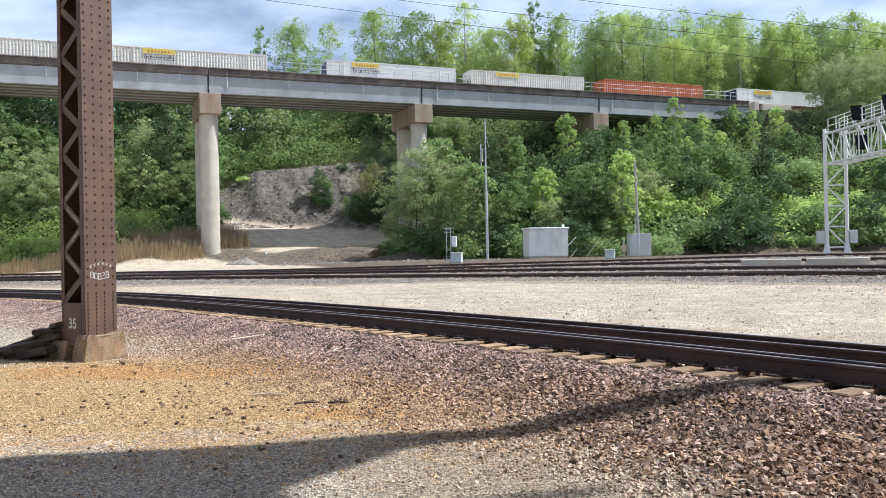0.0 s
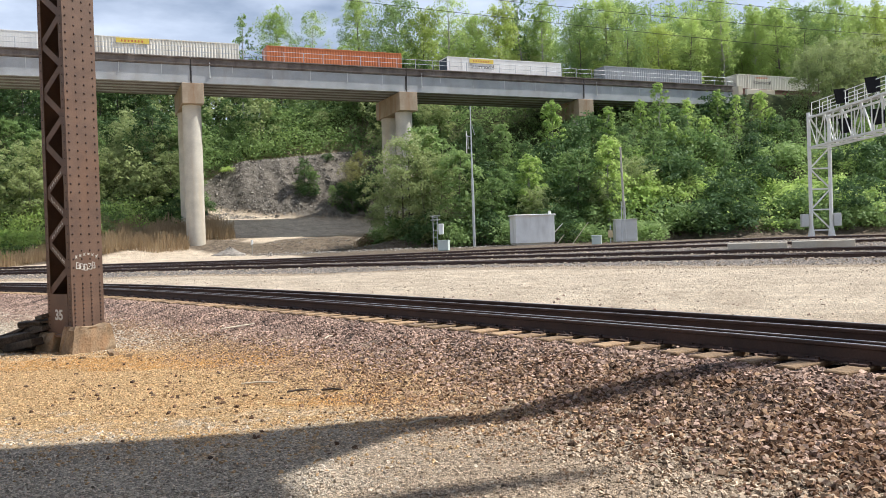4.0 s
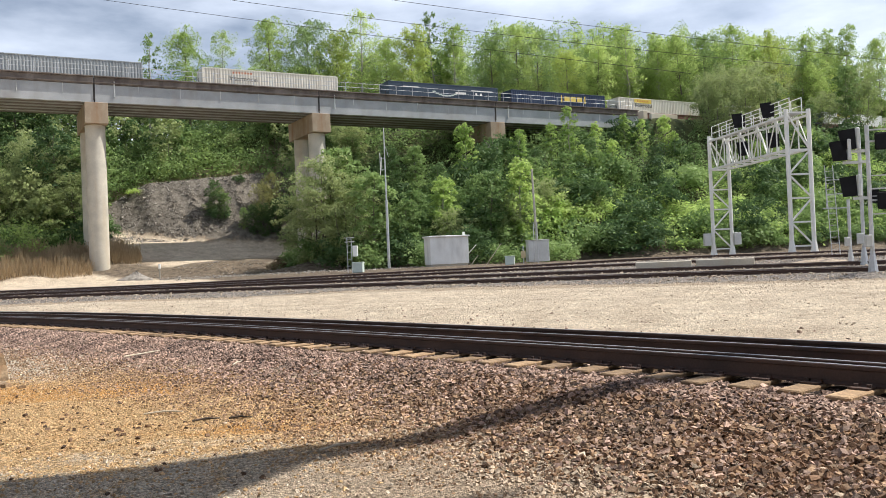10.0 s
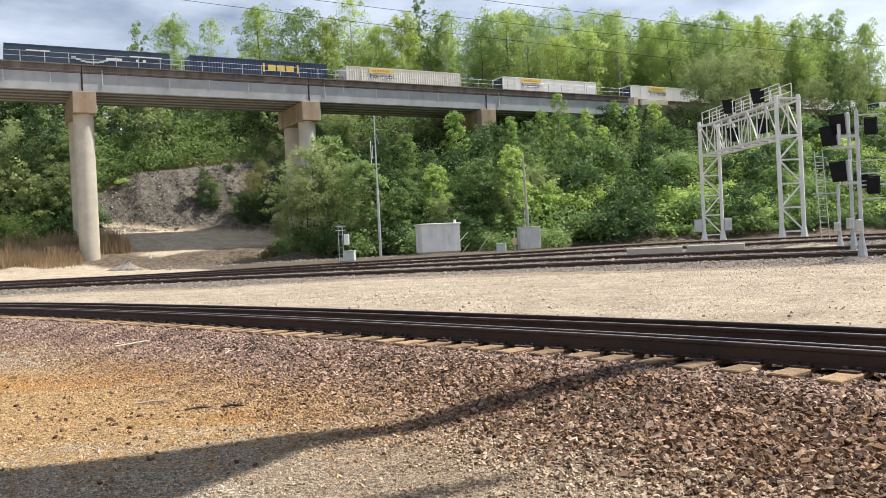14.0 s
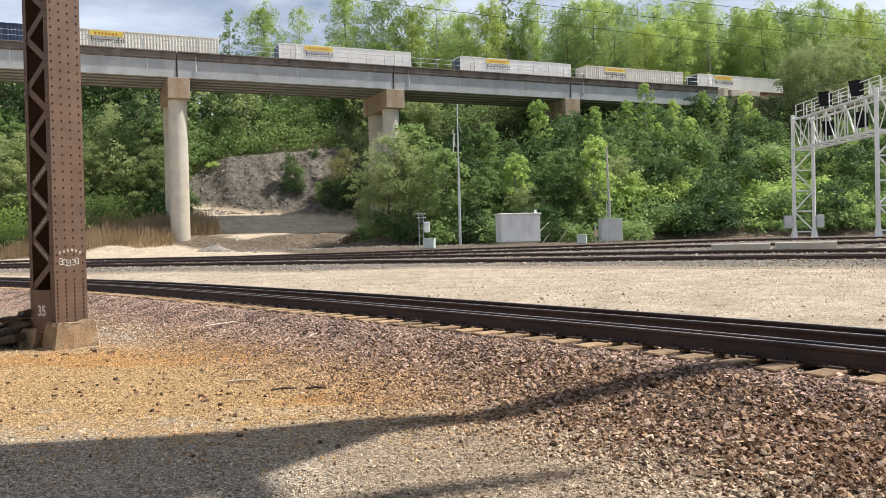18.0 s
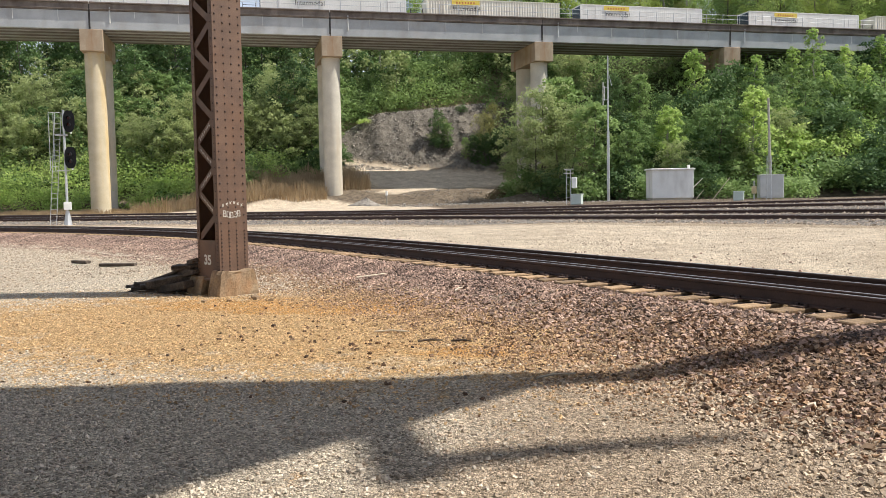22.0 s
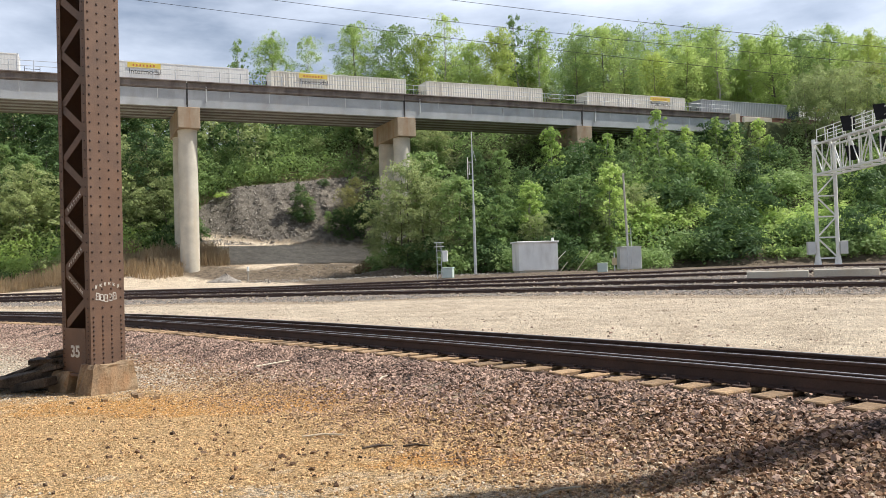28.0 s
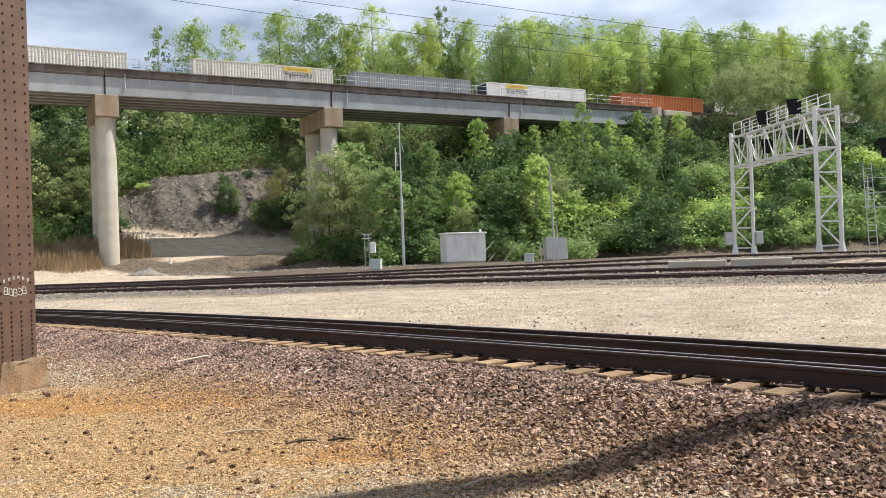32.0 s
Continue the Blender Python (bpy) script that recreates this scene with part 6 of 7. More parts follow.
    for i in range(170):
        s = rng.uniform(1.2, 8.5)
        p = bridge_at(s * SPAN, float(np.interp(s, [1, 2, 3, 4, 6], [50, 38, 32, 30, 28])) + rng.random() * 55, 0)
        spots.append((p.x, p.y, rng.uniform(11, 16)))
    far_wood("far_wood", "dense light green wood on the hill", spots, LEAF_LIGHT, 41)
    spots = []
    for i in range(110):
        p = bridge_at(rng.uniform(-5.0, 0.35) * SPAN, rng.uniform(43, 60), 0)
        spots.append((p.x, p.y, max(4.0, 1.8 + rng.uniform(0.205, 0.222) * math.hypot(p.x, p.y) * 0.97 - height(p.x, p.y))))
    far_wood("crest_wood", "green wood closing the western crest of the hill", spots, LEAF_MID, 44, 0.04)
    # the hillside below and behind the bridge
    spots = []
    for i in range(560):
        s = rng.uniform(-4.5, 1.9)
        q = rng.uniform(8, 58)
        if (0.0 < s < 1.05 and q < 23.5) or q < float(np.interp(s, [-4, -1, -0.2, 0.3], [14, 9, 3, 8])) + 9:
            continue
        p = bridge_at(s * SPAN, q, 0)
        g = height(p.x, p.y)
        top = 1.75 + 19.3 * (1 + q / 92)
        if g > top - 3:
            continue
        if i < 48:
            put_tree(slope[rng.choice((1, 2, 2, 3))], p.x, p.y, min(rng.uniform(0.7, 1.15), (top - g) / 10.5), group="trees below the bridge")
        else:
            spots.append((p.x, p.y, min(rng.uniform(5.5, 9.5) * (1.5 if q > 36 else 1.0), top - g)))
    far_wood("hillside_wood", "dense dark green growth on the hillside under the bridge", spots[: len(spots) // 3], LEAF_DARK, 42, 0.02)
    far_wood("hillside_brush", "mixed green growth on the hillside under the bridge", spots[len(spots) // 3 :], LEAF_WILLOW, 43, 0.02)
    for x, y, top, k in ((-0.2, 100.1, 18.2, 0), (6.4, 102.3, 17.5, 4), (7.4, 96.5, 13.3, 1), (11.0, 106.7, 18.8, 0), (13.6, 108.3, 21.0, 4), (17.2, 109.3, 19.0, 0), (21.7, 113.1, 20.5, 0),
                         (23.6, 111.9, 19.5, 4), (27.3, 115.3, 20.4, 0), (28.5, 113.7, 18.0, 4), (18.3, 104.1, 16.0, 0), (14.2, 102.8, 15.3, 4), (11.3, 97.6, 13.8, 1)):
        put_tree(slope[k], x, y, group="trees on the slope", top=top)
    for x, y, top, k in ((-2.9, 88.0, 10.5, 4), (-5.9, 82.8, 8.0, 1), (8.9, 92.7, 10.4, 2), (2.1, 89.8, 11.0, 1), (4.3, 86.5, 8.3, 2), (0.3, 91.1, 10.6, 1), (14.4, 96.0, 9.3, 2), (-5.9, 97.9, 15.5, 1), (-9.5, 96.9, 15.5, 3),
                         (-3.2, 94.5, 13.0, 3), (8.5, 100.5, 15.0, 3), (15.5, 105.0, 16.2, 3), (24.5, 108.0, 15.5, 3), (-1.5, 84.5, 7.0, 2), (19.5, 100.0, 11.5, 1), (30.5, 112.0, 16.0, 1)):
        put_tree(slope[k], x, y, group="trees on the slope", top=top)
    for i in range(150):
        s, f = 1.0 + 5.0 * rng.random() ** 0.8, rng.random() ** 1.2
        q = float(np.interp(s, [1, 2, 3, 5, 9], [-15.5, -26, -32.5, -36, -38])) * (1 - f) + f * -2
        if s > 2.85 and q > -7:
            q = -7 - rng.random() * 6
        p = bridge_at(s * SPAN, q, 0)
        put_bush(bush[rng.choice((0, 0, 1, 2, 2))], p.x, p.y, rng.uniform(0.95, 1.8), group="bushes on the slope")
    for i in range(34):
        s = 1.55 + i * 0.085
        p = bridge_at(s * SPAN, float(np.interp(s, [1, 2, 3, 5, 9], [-16, -27, -34, -38, -40])) + rng.uniform(1.6, 3.2), 0)
        put_bush(bush[rng.choice((0, 0, 2))], p.x, p.y, rng.uniform(0.55, 0.85), group="bushes on the slope")
    # clump by the second pier
    for x, y, k, sc in ((-15.5, 85.6, 2, 1.3), (-12.4, 84.0, 2, 1.15), (-9.6, 83.0, 1, 1.05), (-17.5, 88.3, 2, 0.98), (-12.9, 87.5, 1, 1.2), (-5.5, 84, 1, 0.9), (-2.5, 86, 0, 0.9), (2.2, 86, 1, 1.0), (5.5, 86, 0, 1.0)):
        put_tree(slope[k], x, y, sc, group="trees by the second pier")
    for x, y, k in ((-16.0, 86.5, 0), (-12.9, 82.8, 2), (-9.5, 81.3, 0), (-6.2, 81.5, 2), (-4, 79.5, 0), (0, 79, 2), (3, 79.8, 0), (8, 80, 0), (-18.6, 90.0, 0)):
        put_bush(bush[k], x, y, 1.15, "bushes by the second pier")
    dry = (bush_kind("bush_dry", 18, 1.5, 2.2, LEAF_DRY, 26, 40, 0.14), "small reddish-brown dry shrub beside the dirt road")
    put_bush(dry, -20.3, 88.5, 1.0, "bushes by the second pier")
    put_bush(dry, -21.6, 89.4, 0.7, "bushes by the second pier")
    # olive shrubs before the train beyond the abutment
    for x, y, top, k in ((35.2, 119.6, 26.8, 2), (38.0, 121.6, 28.7, 2), (41.0, 123.6, 28.2, 2), (44.0, 125.4, 29.6, 2), (47.0, 127.2, 26.4, 1), (50.0, 128.8, 23.6, 2), (53.5, 131.0, 23.6, 1), (57.0, 133.2, 26.0, 2), (61.0, 135.5, 30.5, 1), (65.0, 138.0, 31.0, 2)):
        put_tree(slope[k], x, y, group="shrubs beside the track", top=top, label="rounded olive-green willow beside the track" if k == 2 else "")
    # dark trees along the western crest
    for i in range(44):
        p = bridge_at((-4.4 + i * 0.115 + rng.uniform(-0.05, 0.05)) * SPAN, rng.uniform(36, 44), 0)
        put_tree(slope[3], p.x, p.y, group="trees on the western crest", top=1.8 + rng.uniform(0.208, 0.224) * math.hypot(p.x, p.y) * 0.97)
    # willows and shrubs to the west
    for i in range(56):
        x, y = rng.uniform(-100, -44), rng.uniform(80, 104)
        d = Vector((x, y, 0)) - J1
        if d.dot(INTO) < float(np.interp(d.dot(ALONG) / SPAN, [-4, -1, -0.2], [14, 9, 3])) + 9:
            continue
        put_tree(slope[rng.choice((2, 2, 1, 3))], x, y, rng.uniform(0.75, 1.2), group="willows west of the bridge")
    for i in range(40):
        x, y = rng.uniform(-100, -43), rng.uniform(68, 84)
        d = Vector((x, y, 0)) - J1
        if d.dot(INTO) > float(np.interp(d.dot(ALONG) / SPAN, [-4, -1, -0.2], [14, 9, 3])) - 2:
            put_bush(bush[rng.choice((1, 3, 3, 1))], x, y, rng.uniform(0.6, 1.1), "shrubs west of the bridge")
    for i in range(46):
        s = rng.uniform(-3.0, -0.28)
        q = float(np.interp(s, [-4, -1, -0.2], [14, 9, 3])) + rng.uniform(-1.0 + 2.5 * (s > -0.7), 9)
        p = bridge_at(s * SPAN, q, 0)
        put_bush(bush[rng.choice((1, 1, 0))], p.x, p.y, rng.uniform(0.55, 1.15), "bright shrubs along the foot of the hill")
    for i in range(16):
        p = bridge_at(rng.uniform(1.12, 1.5) * SPAN, rng.uniform(10, 26), 0)
        put_tree(slope[rng.choice((1, 2, 3))], p.x, p.y, rng.uniform(0.5, 0.8), group="trees below the bridge")
    for s_, q, sc, k in ((0.26, 19.3, 0.45, 1), (0.60, 14.5, 0.55, 3), (0.63, 13.2, 0.7, 2), (0.66, 15.8, 0.5, 3), (0.80, 18.3, 0.4, 2), (0.83, 13.5, 0.6, 3), (0.90, 11.5, 0.8, 2), (0.97, 12.5, 0.8, 2), (0.10, 13.6, 0.7, 2), (0.02, 14.5, 1.2, 0), (-0.02, 9, 1.1, 2), (0.02, 18, 1.2, 3), (-0.1, 12, 1.3, 0), (-0.25, 10, 1.3, 3), (-0.3, 14, 1.4, 0), (-0.12, 16, 1.4, 2), (-0.45, 11, 1.3, 3), (0.97, 8, 1.0, 3)):
        p = bridge_at(s_ * SPAN, q, 0)
        put_bush(bush[k], p.x, p.y, sc, "bushes on the rubble bank")
    for kind, s_, q, tall_ in ((slope[3], 0.62, 13.6, 4.6), (slope[1], 0.66, 13.0, 3.4), (tall[5], 0.86, 12.6, 5.2), (slope[3], 0.78, 10.8, 3.6), (slope[3], 0.84, 10.4, 4.4), (slope[1], 0.74, 11.4, 2.8), (tall[5], 0.93, 13.6, 5.0), (slope[3], 0.90, 10.4, 4.6)):
        p = bridge_at(s_ * SPAN, q, 0)
        put_tree(kind, p.x, p.y, group="small trees on the rubble bank", sink=0.3, top=height(p.x, p.y) + tall_)
    for i in range(26):
        p = bridge_at(rng.uniform(-0.1, 1.25) * SPAN, rng.uniform(23.5, 38), 0)
        put_tree(slope[rng.choice((0, 0, 2, 1))], p.x, p.y, rng.uniform(0.36, 0.6), group="young trees on the hill behind the bridge")
    undergrowth("ridge_scrub", "green scrub along the top of the rubble bank", lambda s, q, f, c: q > 21.5, (0.0, 1.35), (21.5, 29), 1300, LEAF_MID, 58, 2.8)
    undergrowth("hillside_scrub", "dense broad-leaved shrubs on the hill under the bridge", lambda s, q, f, c: (q > f + 5) & ((s < -0.05) | (q > 21)) & (q < c - 1), (-4.5, 1.5), (6, 50), 2300, LEAF_MID, 55, 2.6)
    # sunlit patches of the scrub are imitated by a lighter leaf colour
    undergrowth("sunlit_scrub", "shrubs in patches on the hill under the bridge, coloured light green as if sunlit", lambda s, q, f, c: (q > f + 4) & ((s < -0.05) | (q > 21)) & (q < c) & (waves(s * SPAN, q, 9, 61) > 0.15), (-4.5, 1.4), (6, 48), 1000, LEAF_FRESH, 62, 3.4)
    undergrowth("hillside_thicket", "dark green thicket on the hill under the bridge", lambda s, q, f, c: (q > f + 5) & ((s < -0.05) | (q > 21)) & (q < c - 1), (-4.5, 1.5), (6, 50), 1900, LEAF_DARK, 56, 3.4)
    undergrowth("underbridge_scrub", "green shrubs on the slope below the bridge deck", lambda s, q, f, c: (q > f + 8) & (q < c + 1), (0.95, 4.0), (-14, 24), 1300, LEAF_MID, 57, 3.0)
    undergrowth("slope_undergrowth", "bright green creepers and brambles on the slope", lambda s, q, f, c: (s > 0.95) & (q > f + 1.5) & (q < c - 1.5), (0.9, 6.8), (-40, 22), 2600, LEAF_MID, 51, 1.8)
    undergrowth("slope_brambles", "fresh green leaves along the foot of the slope", lambda s, q, f, c: (s > 1.5) & (q > f + 1.5) & (q < f + 22), (0.9, 6.8), (-40, 0), 3000, LEAF_FRESH, 52, 2.0)
    undergrowth("west_undergrowth", "low green scrub west of the pier", lambda s, q, f, c: (s < -0.65) & (q > f + 8) & (q < f + 30), (-4.2, -0.6), (2, 46), 1900, LEAF_WILLOW, 53, 3.0)
    undergrowth("west_shrubs", "bright broad-leaved shrubs along the foot of the hill", lambda s, q, f, c: (s < -0.2) & (q > f - 2 + 3 * (s > -0.6)) & (q < f + 13), (-4.2, -0.2), (-1, 28), 2600, LEAF_FRESH, 54, 3.0)
    undergrowth("west_thicket", "tall dark green growth closing the hill under the bridge", lambda s, q, f, c: (s < 0.2) & (q > 24) & (q < c + 6), (-4.5, 0.2), (24, 64), 1500, LEAF_MID, 59, 7.0)
    # dry grass by the first pier
    r = np.random.RandomState(21)
    n = 110000
    x, y = r.uniform(-80, -33, n), r.uniform(55, 92, n)
    s = (x - J1.x) * ALONG.x + (y - J1.y) * ALONG.y
    q = (x - J1.x) * INTO.x + (y - J1.y) * INTO.y
    verge = (s < -18) & (np.abs(q + 0.06 * s - 1.0 + 1.5 * np.sin(s * 0.4)) < 2.5)
    keep = verge | (s > -18 + 3 * np.sin(q)) & (s < 4.5) & (q > -1.5 + np.sin(s * 0.7)) & (q < 8) & ~((s > -0.8) & (q < 2.6)) & (beside_path(DIRT_ROAD, x, y) > 1.6 + r.uniform(0, 1, n))
    x, y = x[keep], y[keep]
    z = zones(x, y)[0]
    h = np.where(verge[keep], 0.32, 1.0) * r.uniform(0.6, 1.7, len(x)) * (0.85 + 0.3 * waves(x, y, 2.5, 12))
    a = r.uniform(0, 6.283, len(x))
    b = r.uniform(-0.3, 0.3, (len(x), 2))
    w = 0.03
    v = np.stack([np.stack([x - np.cos(a) * w, y - np.sin(a) * w, z], 1), np.stack([x + np.cos(a) * w, y + np.sin(a) * w, z], 1), np.stack([x + b[:, 0] + 0.02, y + b[:, 1], z + h], 1), np.stack([x + b[:, 0] - 0.02, y + b[:, 1], z + h], 1)], 1).reshape(-1, 3)
    tagged(new("dry_grass", arrays("dry_grass", v, np.arange(len(v)).reshape(-1, 4), STRAW)), "tall straw-coloured dry grass round the pier foot", "grass", kind="stuff")


# ---- loose stones ----
def stones(name, x, y, size, mat, seed, lift=0.1, tilt=0.5, flat=0.66):
    """Angular stones lying on their flat sides, as one mesh."""
    r = np.random.RandomState(seed)
    n = len(x)
    z = zones(x, y)[0]
    top = r.uniform(0.45, 0.95, (n, 1, 1))
    v = np.array([(a, b, c) for c in (-1, 1) for b in (-1, 1) for a in (-1, 1)], float)[None] * 0.5
    v = np.repeat(v, n, 0)
    v[:, 4:, :2] *= top
    v = v * (1 + r.uniform(-0.4, 0.4, (n, 8, 3))) * (size[:, None, None] * r.uniform(0.7, 1.25, (n, 1, 3)) * np.array([1.25, 1.0, flat]))
    turn = r.uniform(0, 6.283, n)
    c, s = np.cos(turn)[:, None], np.sin(turn)[:, None]
    v = np.stack([v[..., 0] * c - v[..., 1] * s, v[..., 0] * s + v[..., 1] * c, v[..., 2]], -1)
    for i, j in ((1, 2), (2, 0)):
        turn = r.normal(0, tilt, n)
        c, s = np.cos(turn)[:, None], np.sin(turn)[:, None]
        vi, vj = v[..., i] * c - v[..., j] * s, v[..., i] * s + v[..., j] * c
        v[..., i], v[..., j] = vi, vj
    v = v + np.stack([x, y, z + size * (lift + r.uniform(-0.15, 0.25, n))], 1)[:, None]
    quads = np.array([(4, 5, 7, 6), (0, 1, 5, 4), (2, 6, 7, 3), (0, 4, 6, 2), (1, 3, 7, 5)])
    f = (quads[None] + np.arange(n)[:, None, None] * 8).reshape(-1, 4)
    return tagged(new(name, arrays(name, v.reshape(-1, 3), f, mat)), kind="stuff")


def make_stones():
    r = np.random.RandomState(31)
    n = 185000
    i = np.where(np.arange(n) % 10 == 0, r.randint(6, 28, n), (r.uniform(0, 1, n) ** 2.0 * 98).astype(int) + 28)
    base = np.array([(p.x, p.y) for p in NEAR])
    d = base[i + 1] - base[i]
    d /= np.linalg.norm(d, axis=1)[:, None]
    t = r.uniform(0, 0.5, n)[:, None]
    off = np.where(r.uniform(0, 1, n) < 0.94, -0.3 - 3.9 * r.uniform(0, 1, n) ** 1.1, r.uniform(0.1, 1.4, n))
    thin = (r.uniform(0, 1, n) < np.clip((off + 4.2) / 1.7, 0, 1)) & ((off < -0.68) | (off > 0) | (r.uniform(0, 1, n) < 0.25))
    p = base[i] + d * t + np.stack([d[:, 1], -d[:, 0]], 1) * off[:, None]
    p, off = p[thin], off[thin]
    size = (0.021 + 0.027 * r.uniform(0, 1, len(p)) ** 1.5) * np.interp(p[:, 0], [-6, 3], [0.92, 1.08])
    size = size * np.interp(off, [-4.2, -2.4], [0.55, 1.0])
    rusty = r.uniform(0, 1, len(p)) < 0.97 * ease(-1.6, -2.9, off) * ease(1.6, -1.0, p[:, 0]) * ease(-13, -9, p[:, 0])
    brown = ~rusty & (r.uniform(0, 1, len(p)) < 0.9 * ease(-3.5, 1.5, p[:, 0]) * ease(-0.6, -1.6, off))
    outer = ~rusty & (off < -3.0 + r.normal(0, 0.35, len(p))) & (p[:, 0] > -3)
    brown = brown & ~outer
    kinds = r.uniform(0, 1, len(p))
    tan = brown & (kinds < 0.25)
    brown = brown & (kinds < 0.84) & ~tan
    plain = ~(brown | rusty | outer | tan)
    size = size * np.where((r.uniform(0, 1, len(p)) < 0.035) & (off < -1.2), 1.35, 1.0)
    tagged(stones("tan_stones", p[tan, 0], p[tan, 1], size[tan], TAN_STONE, 48), "tan broken stones among the brown ones", "ballast")
    tagged(stones("edge_ballast", p[outer, 0], p[outer, 1], size[outer], PEBBLE, 46), "small tan stones along the foot of the ballast", "ballast")
    tagged(stones("rusty_ballast", p[rusty, 0], p[rusty, 1], size[rusty] * 0.85, TAN_STONE, 40), "orange-stained stones at the edge of the ballast", "ballast")
    tagged(stones("ballast_stones", p[plain, 0], p[plain, 1], size[plain], STONE, 32), "pinkish grey crushed ballast stones along the track", "ballast")
    tagged(stones("brown_stones", p[brown, 0], p[brown, 1], size[brown], BROWN_STONE, 39), "rust-brown broken stones on the ballast slope", "ballast")
    n = 120000
    x, y = r.uniform(-13, 5, n), 2.6 + r.uniform(0, 1, n) ** 1.2 * 13
    on = -far_from(NEAR, x, y) < -2.4
    x, y = x[on], y[on]
    n = len(x)
    rusty = zones(x, y)[3] > r.uniform(0.05, 0.75, n)
    size = (0.009 + 0.018 * r.uniform(0, 1, n) ** 2.8) * np.where(rusty, 1.05, 1.0)
    pale = ~rusty & (x < -1.2 + r.normal(0, 0.8, n))
    plain = ~rusty & ~pale
    tagged(stones("gravel", x[plain], y[plain], size[plain], PEBBLE, 33), "fine tan gravel on packed soil", "gravel")
    tagged(stones("pale_gravel", x[pale], y[pale], size[pale] * 1.1, PALE_PEBBLE, 45), "pale grey pebbles on packed soil", "gravel")
    tagged(stones("rusty_gravel", x[rusty], y[rusty], size[rusty], OCHRE, 37), "rust-stained orange gravel near the column", "gravel")
    n = 15000
    x, y = r.uniform(-30, 28, n), r.uniform(12, 40, n)
    near = -far_from(NEAR, x, y)
    a = far_from(FAR_A, x, y)
    k = (near > 2.4) & (a < -2)
    n4 = 420
    x4, y4 = r.normal(-2.6, 2.4, n4), r.normal(8.8, 1.5, n4)
    ok = (-far_from(NEAR, x4, y4) < -2.8) & (y4 > 5.5)
    tagged(stones("soil_clods", x4[ok], y4[ok], 0.018 + 0.03 * r.uniform(0, 1, ok.sum()) ** 2, BROWN_STONE, 47), "dark clods and stones scattered on the rusty soil", "stones")
    n3 = 14000
    x3, y3 = r.uniform(-30, 24, n3), r.uniform(6, 36, n3)
    d3 = -far_from(NEAR, x3, y3)
    on = (d3 > 1.9) & (d3 < 2.2 + 5.5 * r.uniform(0, 1, n3) ** 2.5)
    tagged(stones("spilled_ballast", x3[on], y3[on], 0.02 + 0.03 * r.uniform(0, 1, on.sum()), STONE, 44), "ballast stones spilled beyond the track", "ballast")
    n2 = 26000
    x2, y2 = r.uniform(-34, -10, n2), r.uniform(8, 27, n2)
    ok = (-far_from(NEAR, x2, y2) < -2.2) & ((x2 < -13) | (y2 > 15.6))
    tagged(stones("yard_gravel", x2[ok], y2[ok], 0.014 + 0.03 * r.uniform(0, 1, ok.sum()) ** 2, PEBBLE, 38), "pale gravel of the open yard", "gravel")
    tagged(stones("road_stones", x[k], y[k], 0.010 + 0.028 * r.uniform(0, 1, k.sum()) ** 3, PEBBLE, 34, 0.1), "scattered stones on the gravel road", "stones")
    n = 13000
    s, q = r.uniform(0.0, 1.0, n) * SPAN, 11.8 + 10.5 * r.uniform(0, 1, n) ** 1.3
    x, y = J1.x + ALONG.x * s + INTO.x * q, J1.y + ALONG.y * s + INTO.y * q
    tagged(stones("rubble", x, y, 0.05 + 0.24 * r.uniform(0, 1, n) ** 8, GREY_STONE, 35, -0.1), "broken rock on the rubble bank", "rubble")
    n = 5200
    s, q = r.uniform(0.12, 1.1, n) * SPAN, r.uniform(-26, 3, n)
    x, y = J1.x + ALONG.x * s + INTO.x * q, J1.y + ALONG.y * s + INTO.y * q
    on = (beside_path(DIRT_ROAD, x, y) > 1.2) & (far_from(FAR_B, x, y) > 3)
    tagged(stones("earth_stones", x[on], y[on], 0.03 + 0.17 * r.uniform(0, 1, on.sum()) ** 5, GREY_STONE, 49, -0.1), "grey stones scattered over the brown earth below the bank", "stones")
    n = 44000
    x, y = r.uniform(-50, 26, n), r.uniform(28, 60, n)
    k = np.zeros(n, bool)
    for line in (FAR_A, FAR_C, FAR_B, FAR_D):
        k |= np.abs(far_from(line, x, y) + 0.9) < 1.1
    tagged(stones("far_ballast", x[k], y[k], r.uniform(0.04, 0.08, k.sum()), PEBBLE, 36, 0.1), "grey ballast along the far tracks", "ballast")


def make_sticks():
    for x, y, l, rz, lab in ((-0.8, 6.95, 0.42, 40, "bent pale dry stick on the gravel"), (-3.3, 9.2, 0.45, 12, "flat pale piece of wood on the soil"), (-2.57, 8.57, 0.3, 22, "dark rotten stick on the soil"), (-2.18, 8.57, 0.26, 2, "dark thin stick on the soil"), (-5.36, 14.2, 1.3, 62, "long pale stick lying on the ballast"), (-3.2, 12.1, 0.5, 85, "short pale stick on the ballast")):
        k = thing("stick", lab, "stick", m=pose(x, y, height(x, y) + 0.02, 0, 0, rz))
        mat = OLD_WOOD if "dark" in lab else STICK_WOOD
        part("branch", Mesh().tube((-l / 2, 0, 0), (0, 0.03, 0.01), 0.012, 0.014, 6).tube((0, 0.03, 0.01), (l / 2, -0.02, 0.005), 0.014, 0.008, 6), mat, k)


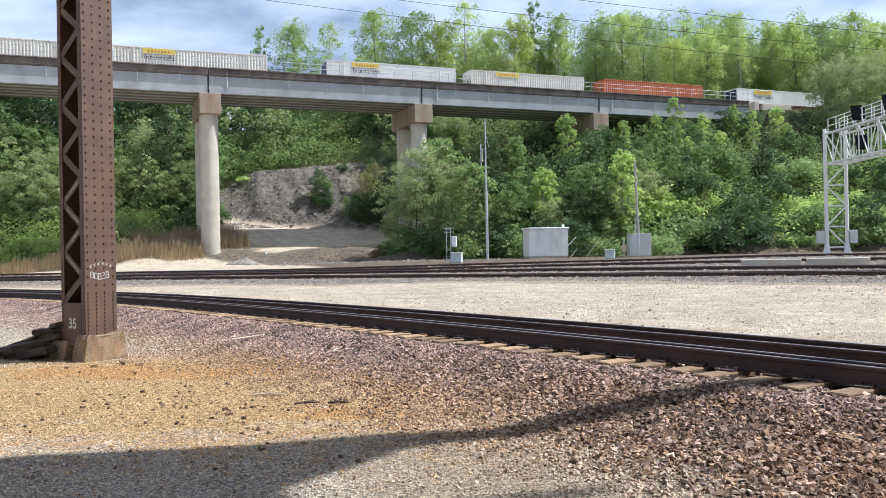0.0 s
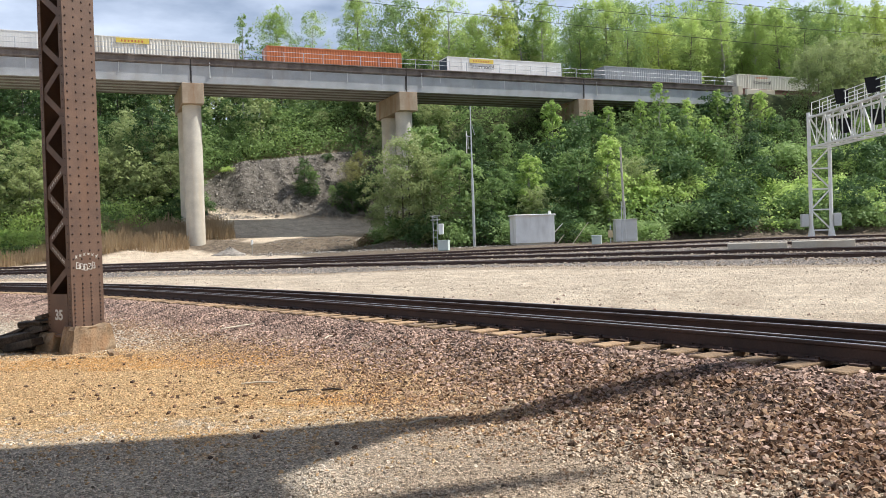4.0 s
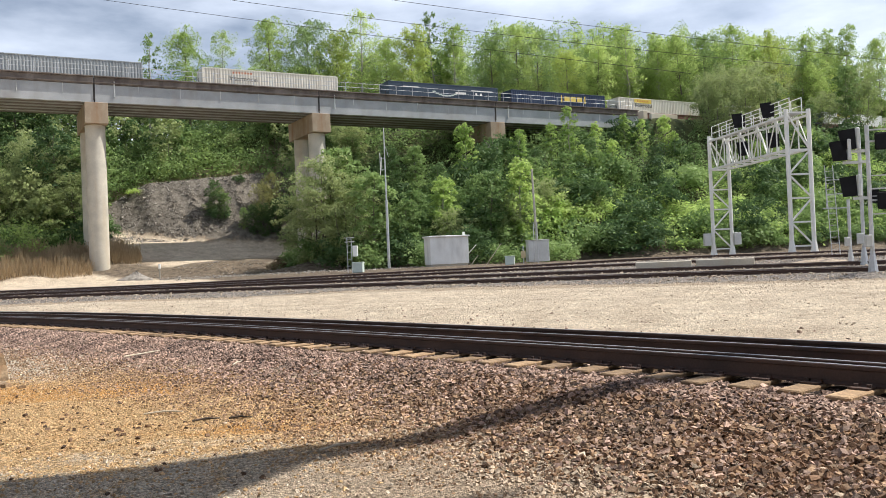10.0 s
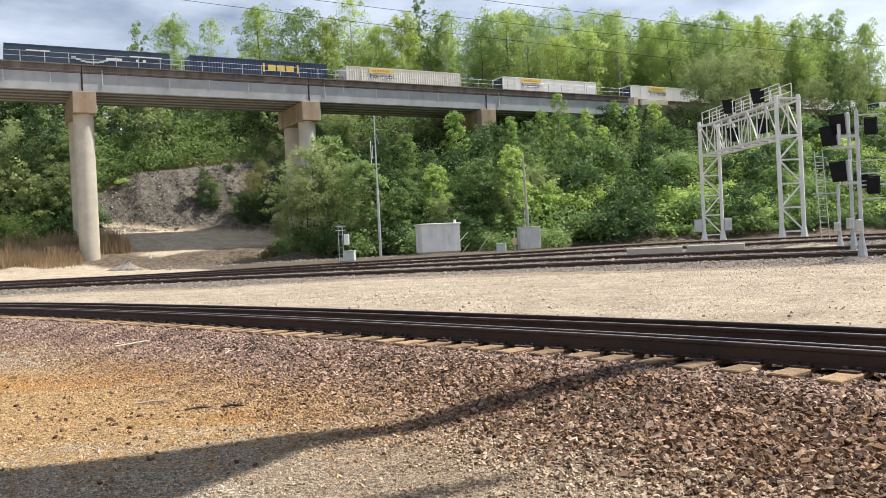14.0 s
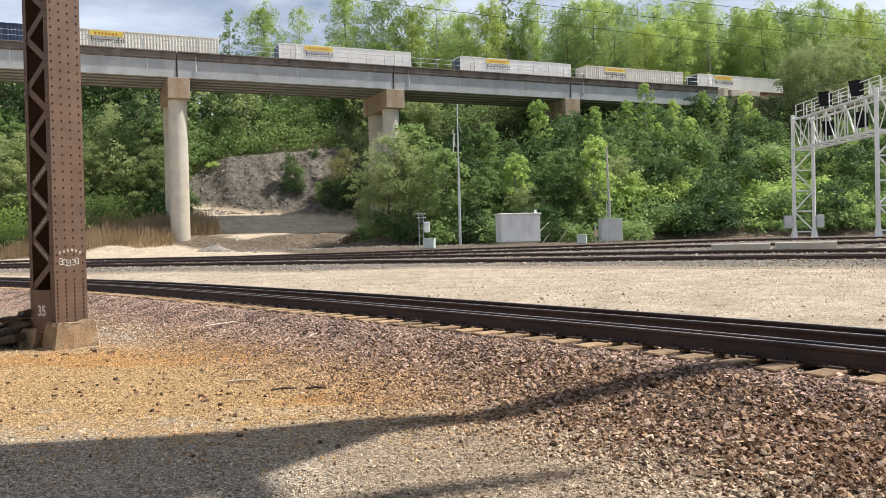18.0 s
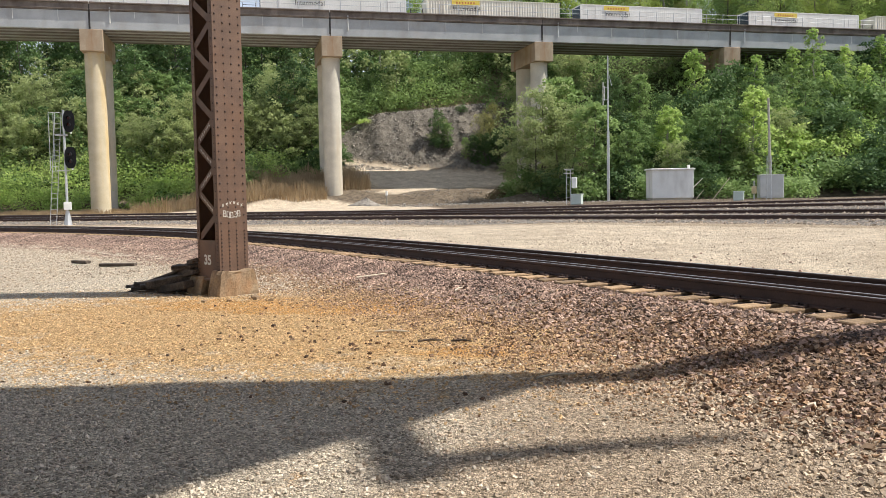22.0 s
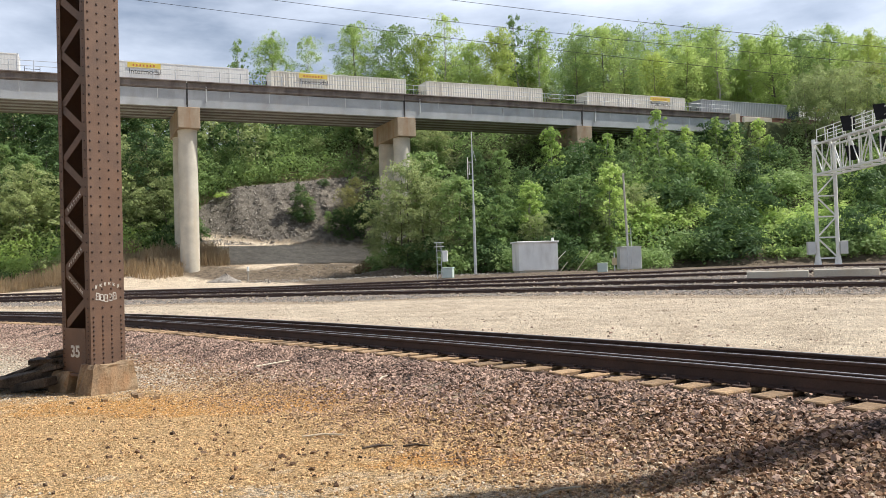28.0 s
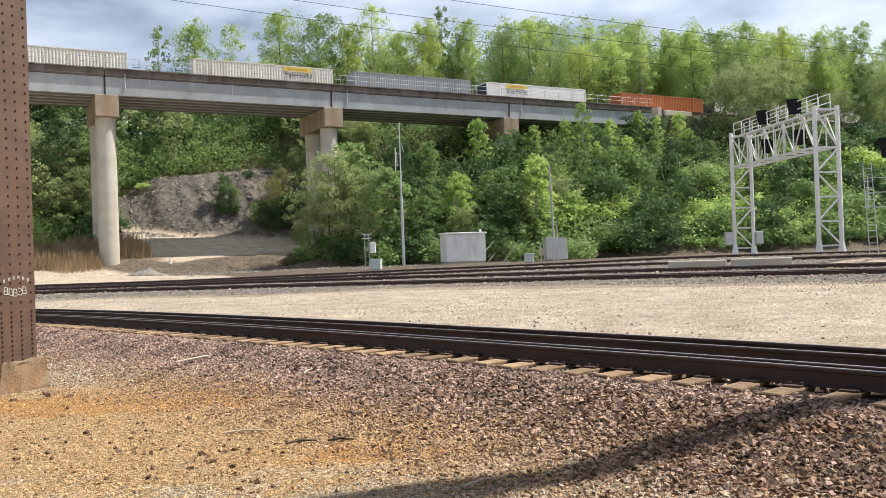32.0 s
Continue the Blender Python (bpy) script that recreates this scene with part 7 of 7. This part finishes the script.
# ---- build ----
make_ground()
make_track("near_track", "single track with guard rails on brown ballast, rusty rails with polished heads", NEAR, ((0.0, 0.0, "rusty rail"), (0.30, 0.012, "guard rail"), (1.20, 0.03, "guard rail"), (1.51, 0.0, "rusty rail")), 8, 150, 0.02)
make_track("far_track", "straight track on grey ballast beyond the gravel road", FAR_A, ((0.0, 0.0, ""), (1.51, 0.0, "")), 118, 240)
make_track("middle_track", "second track on grey ballast beyond the road", FAR_C, ((0.0, 0.0, ""), (1.51, 0.0, "")), 118, 240)
make_track("siding_track", "siding that ends in the yard beside concrete slabs", FAR_D, ((0.0, 0.0, ""), (1.51, 0.0, "")), 20, 110)
make_track("branch_track", "track curving away towards the signal gantry", FAR_B, ((0.0, 0.0, ""), (1.51, 0.0, "")), 118, 262)
make_column()
make_debris()
make_chunks()
make_bridge()
make_train()
make_hut()
make_poles()
make_leaning_poles()
make_mast_left()
make_masts_right()
make_roadside()
make_gantry()
make_wires()
make_plants()
make_sticks()
make_stones()
motions()
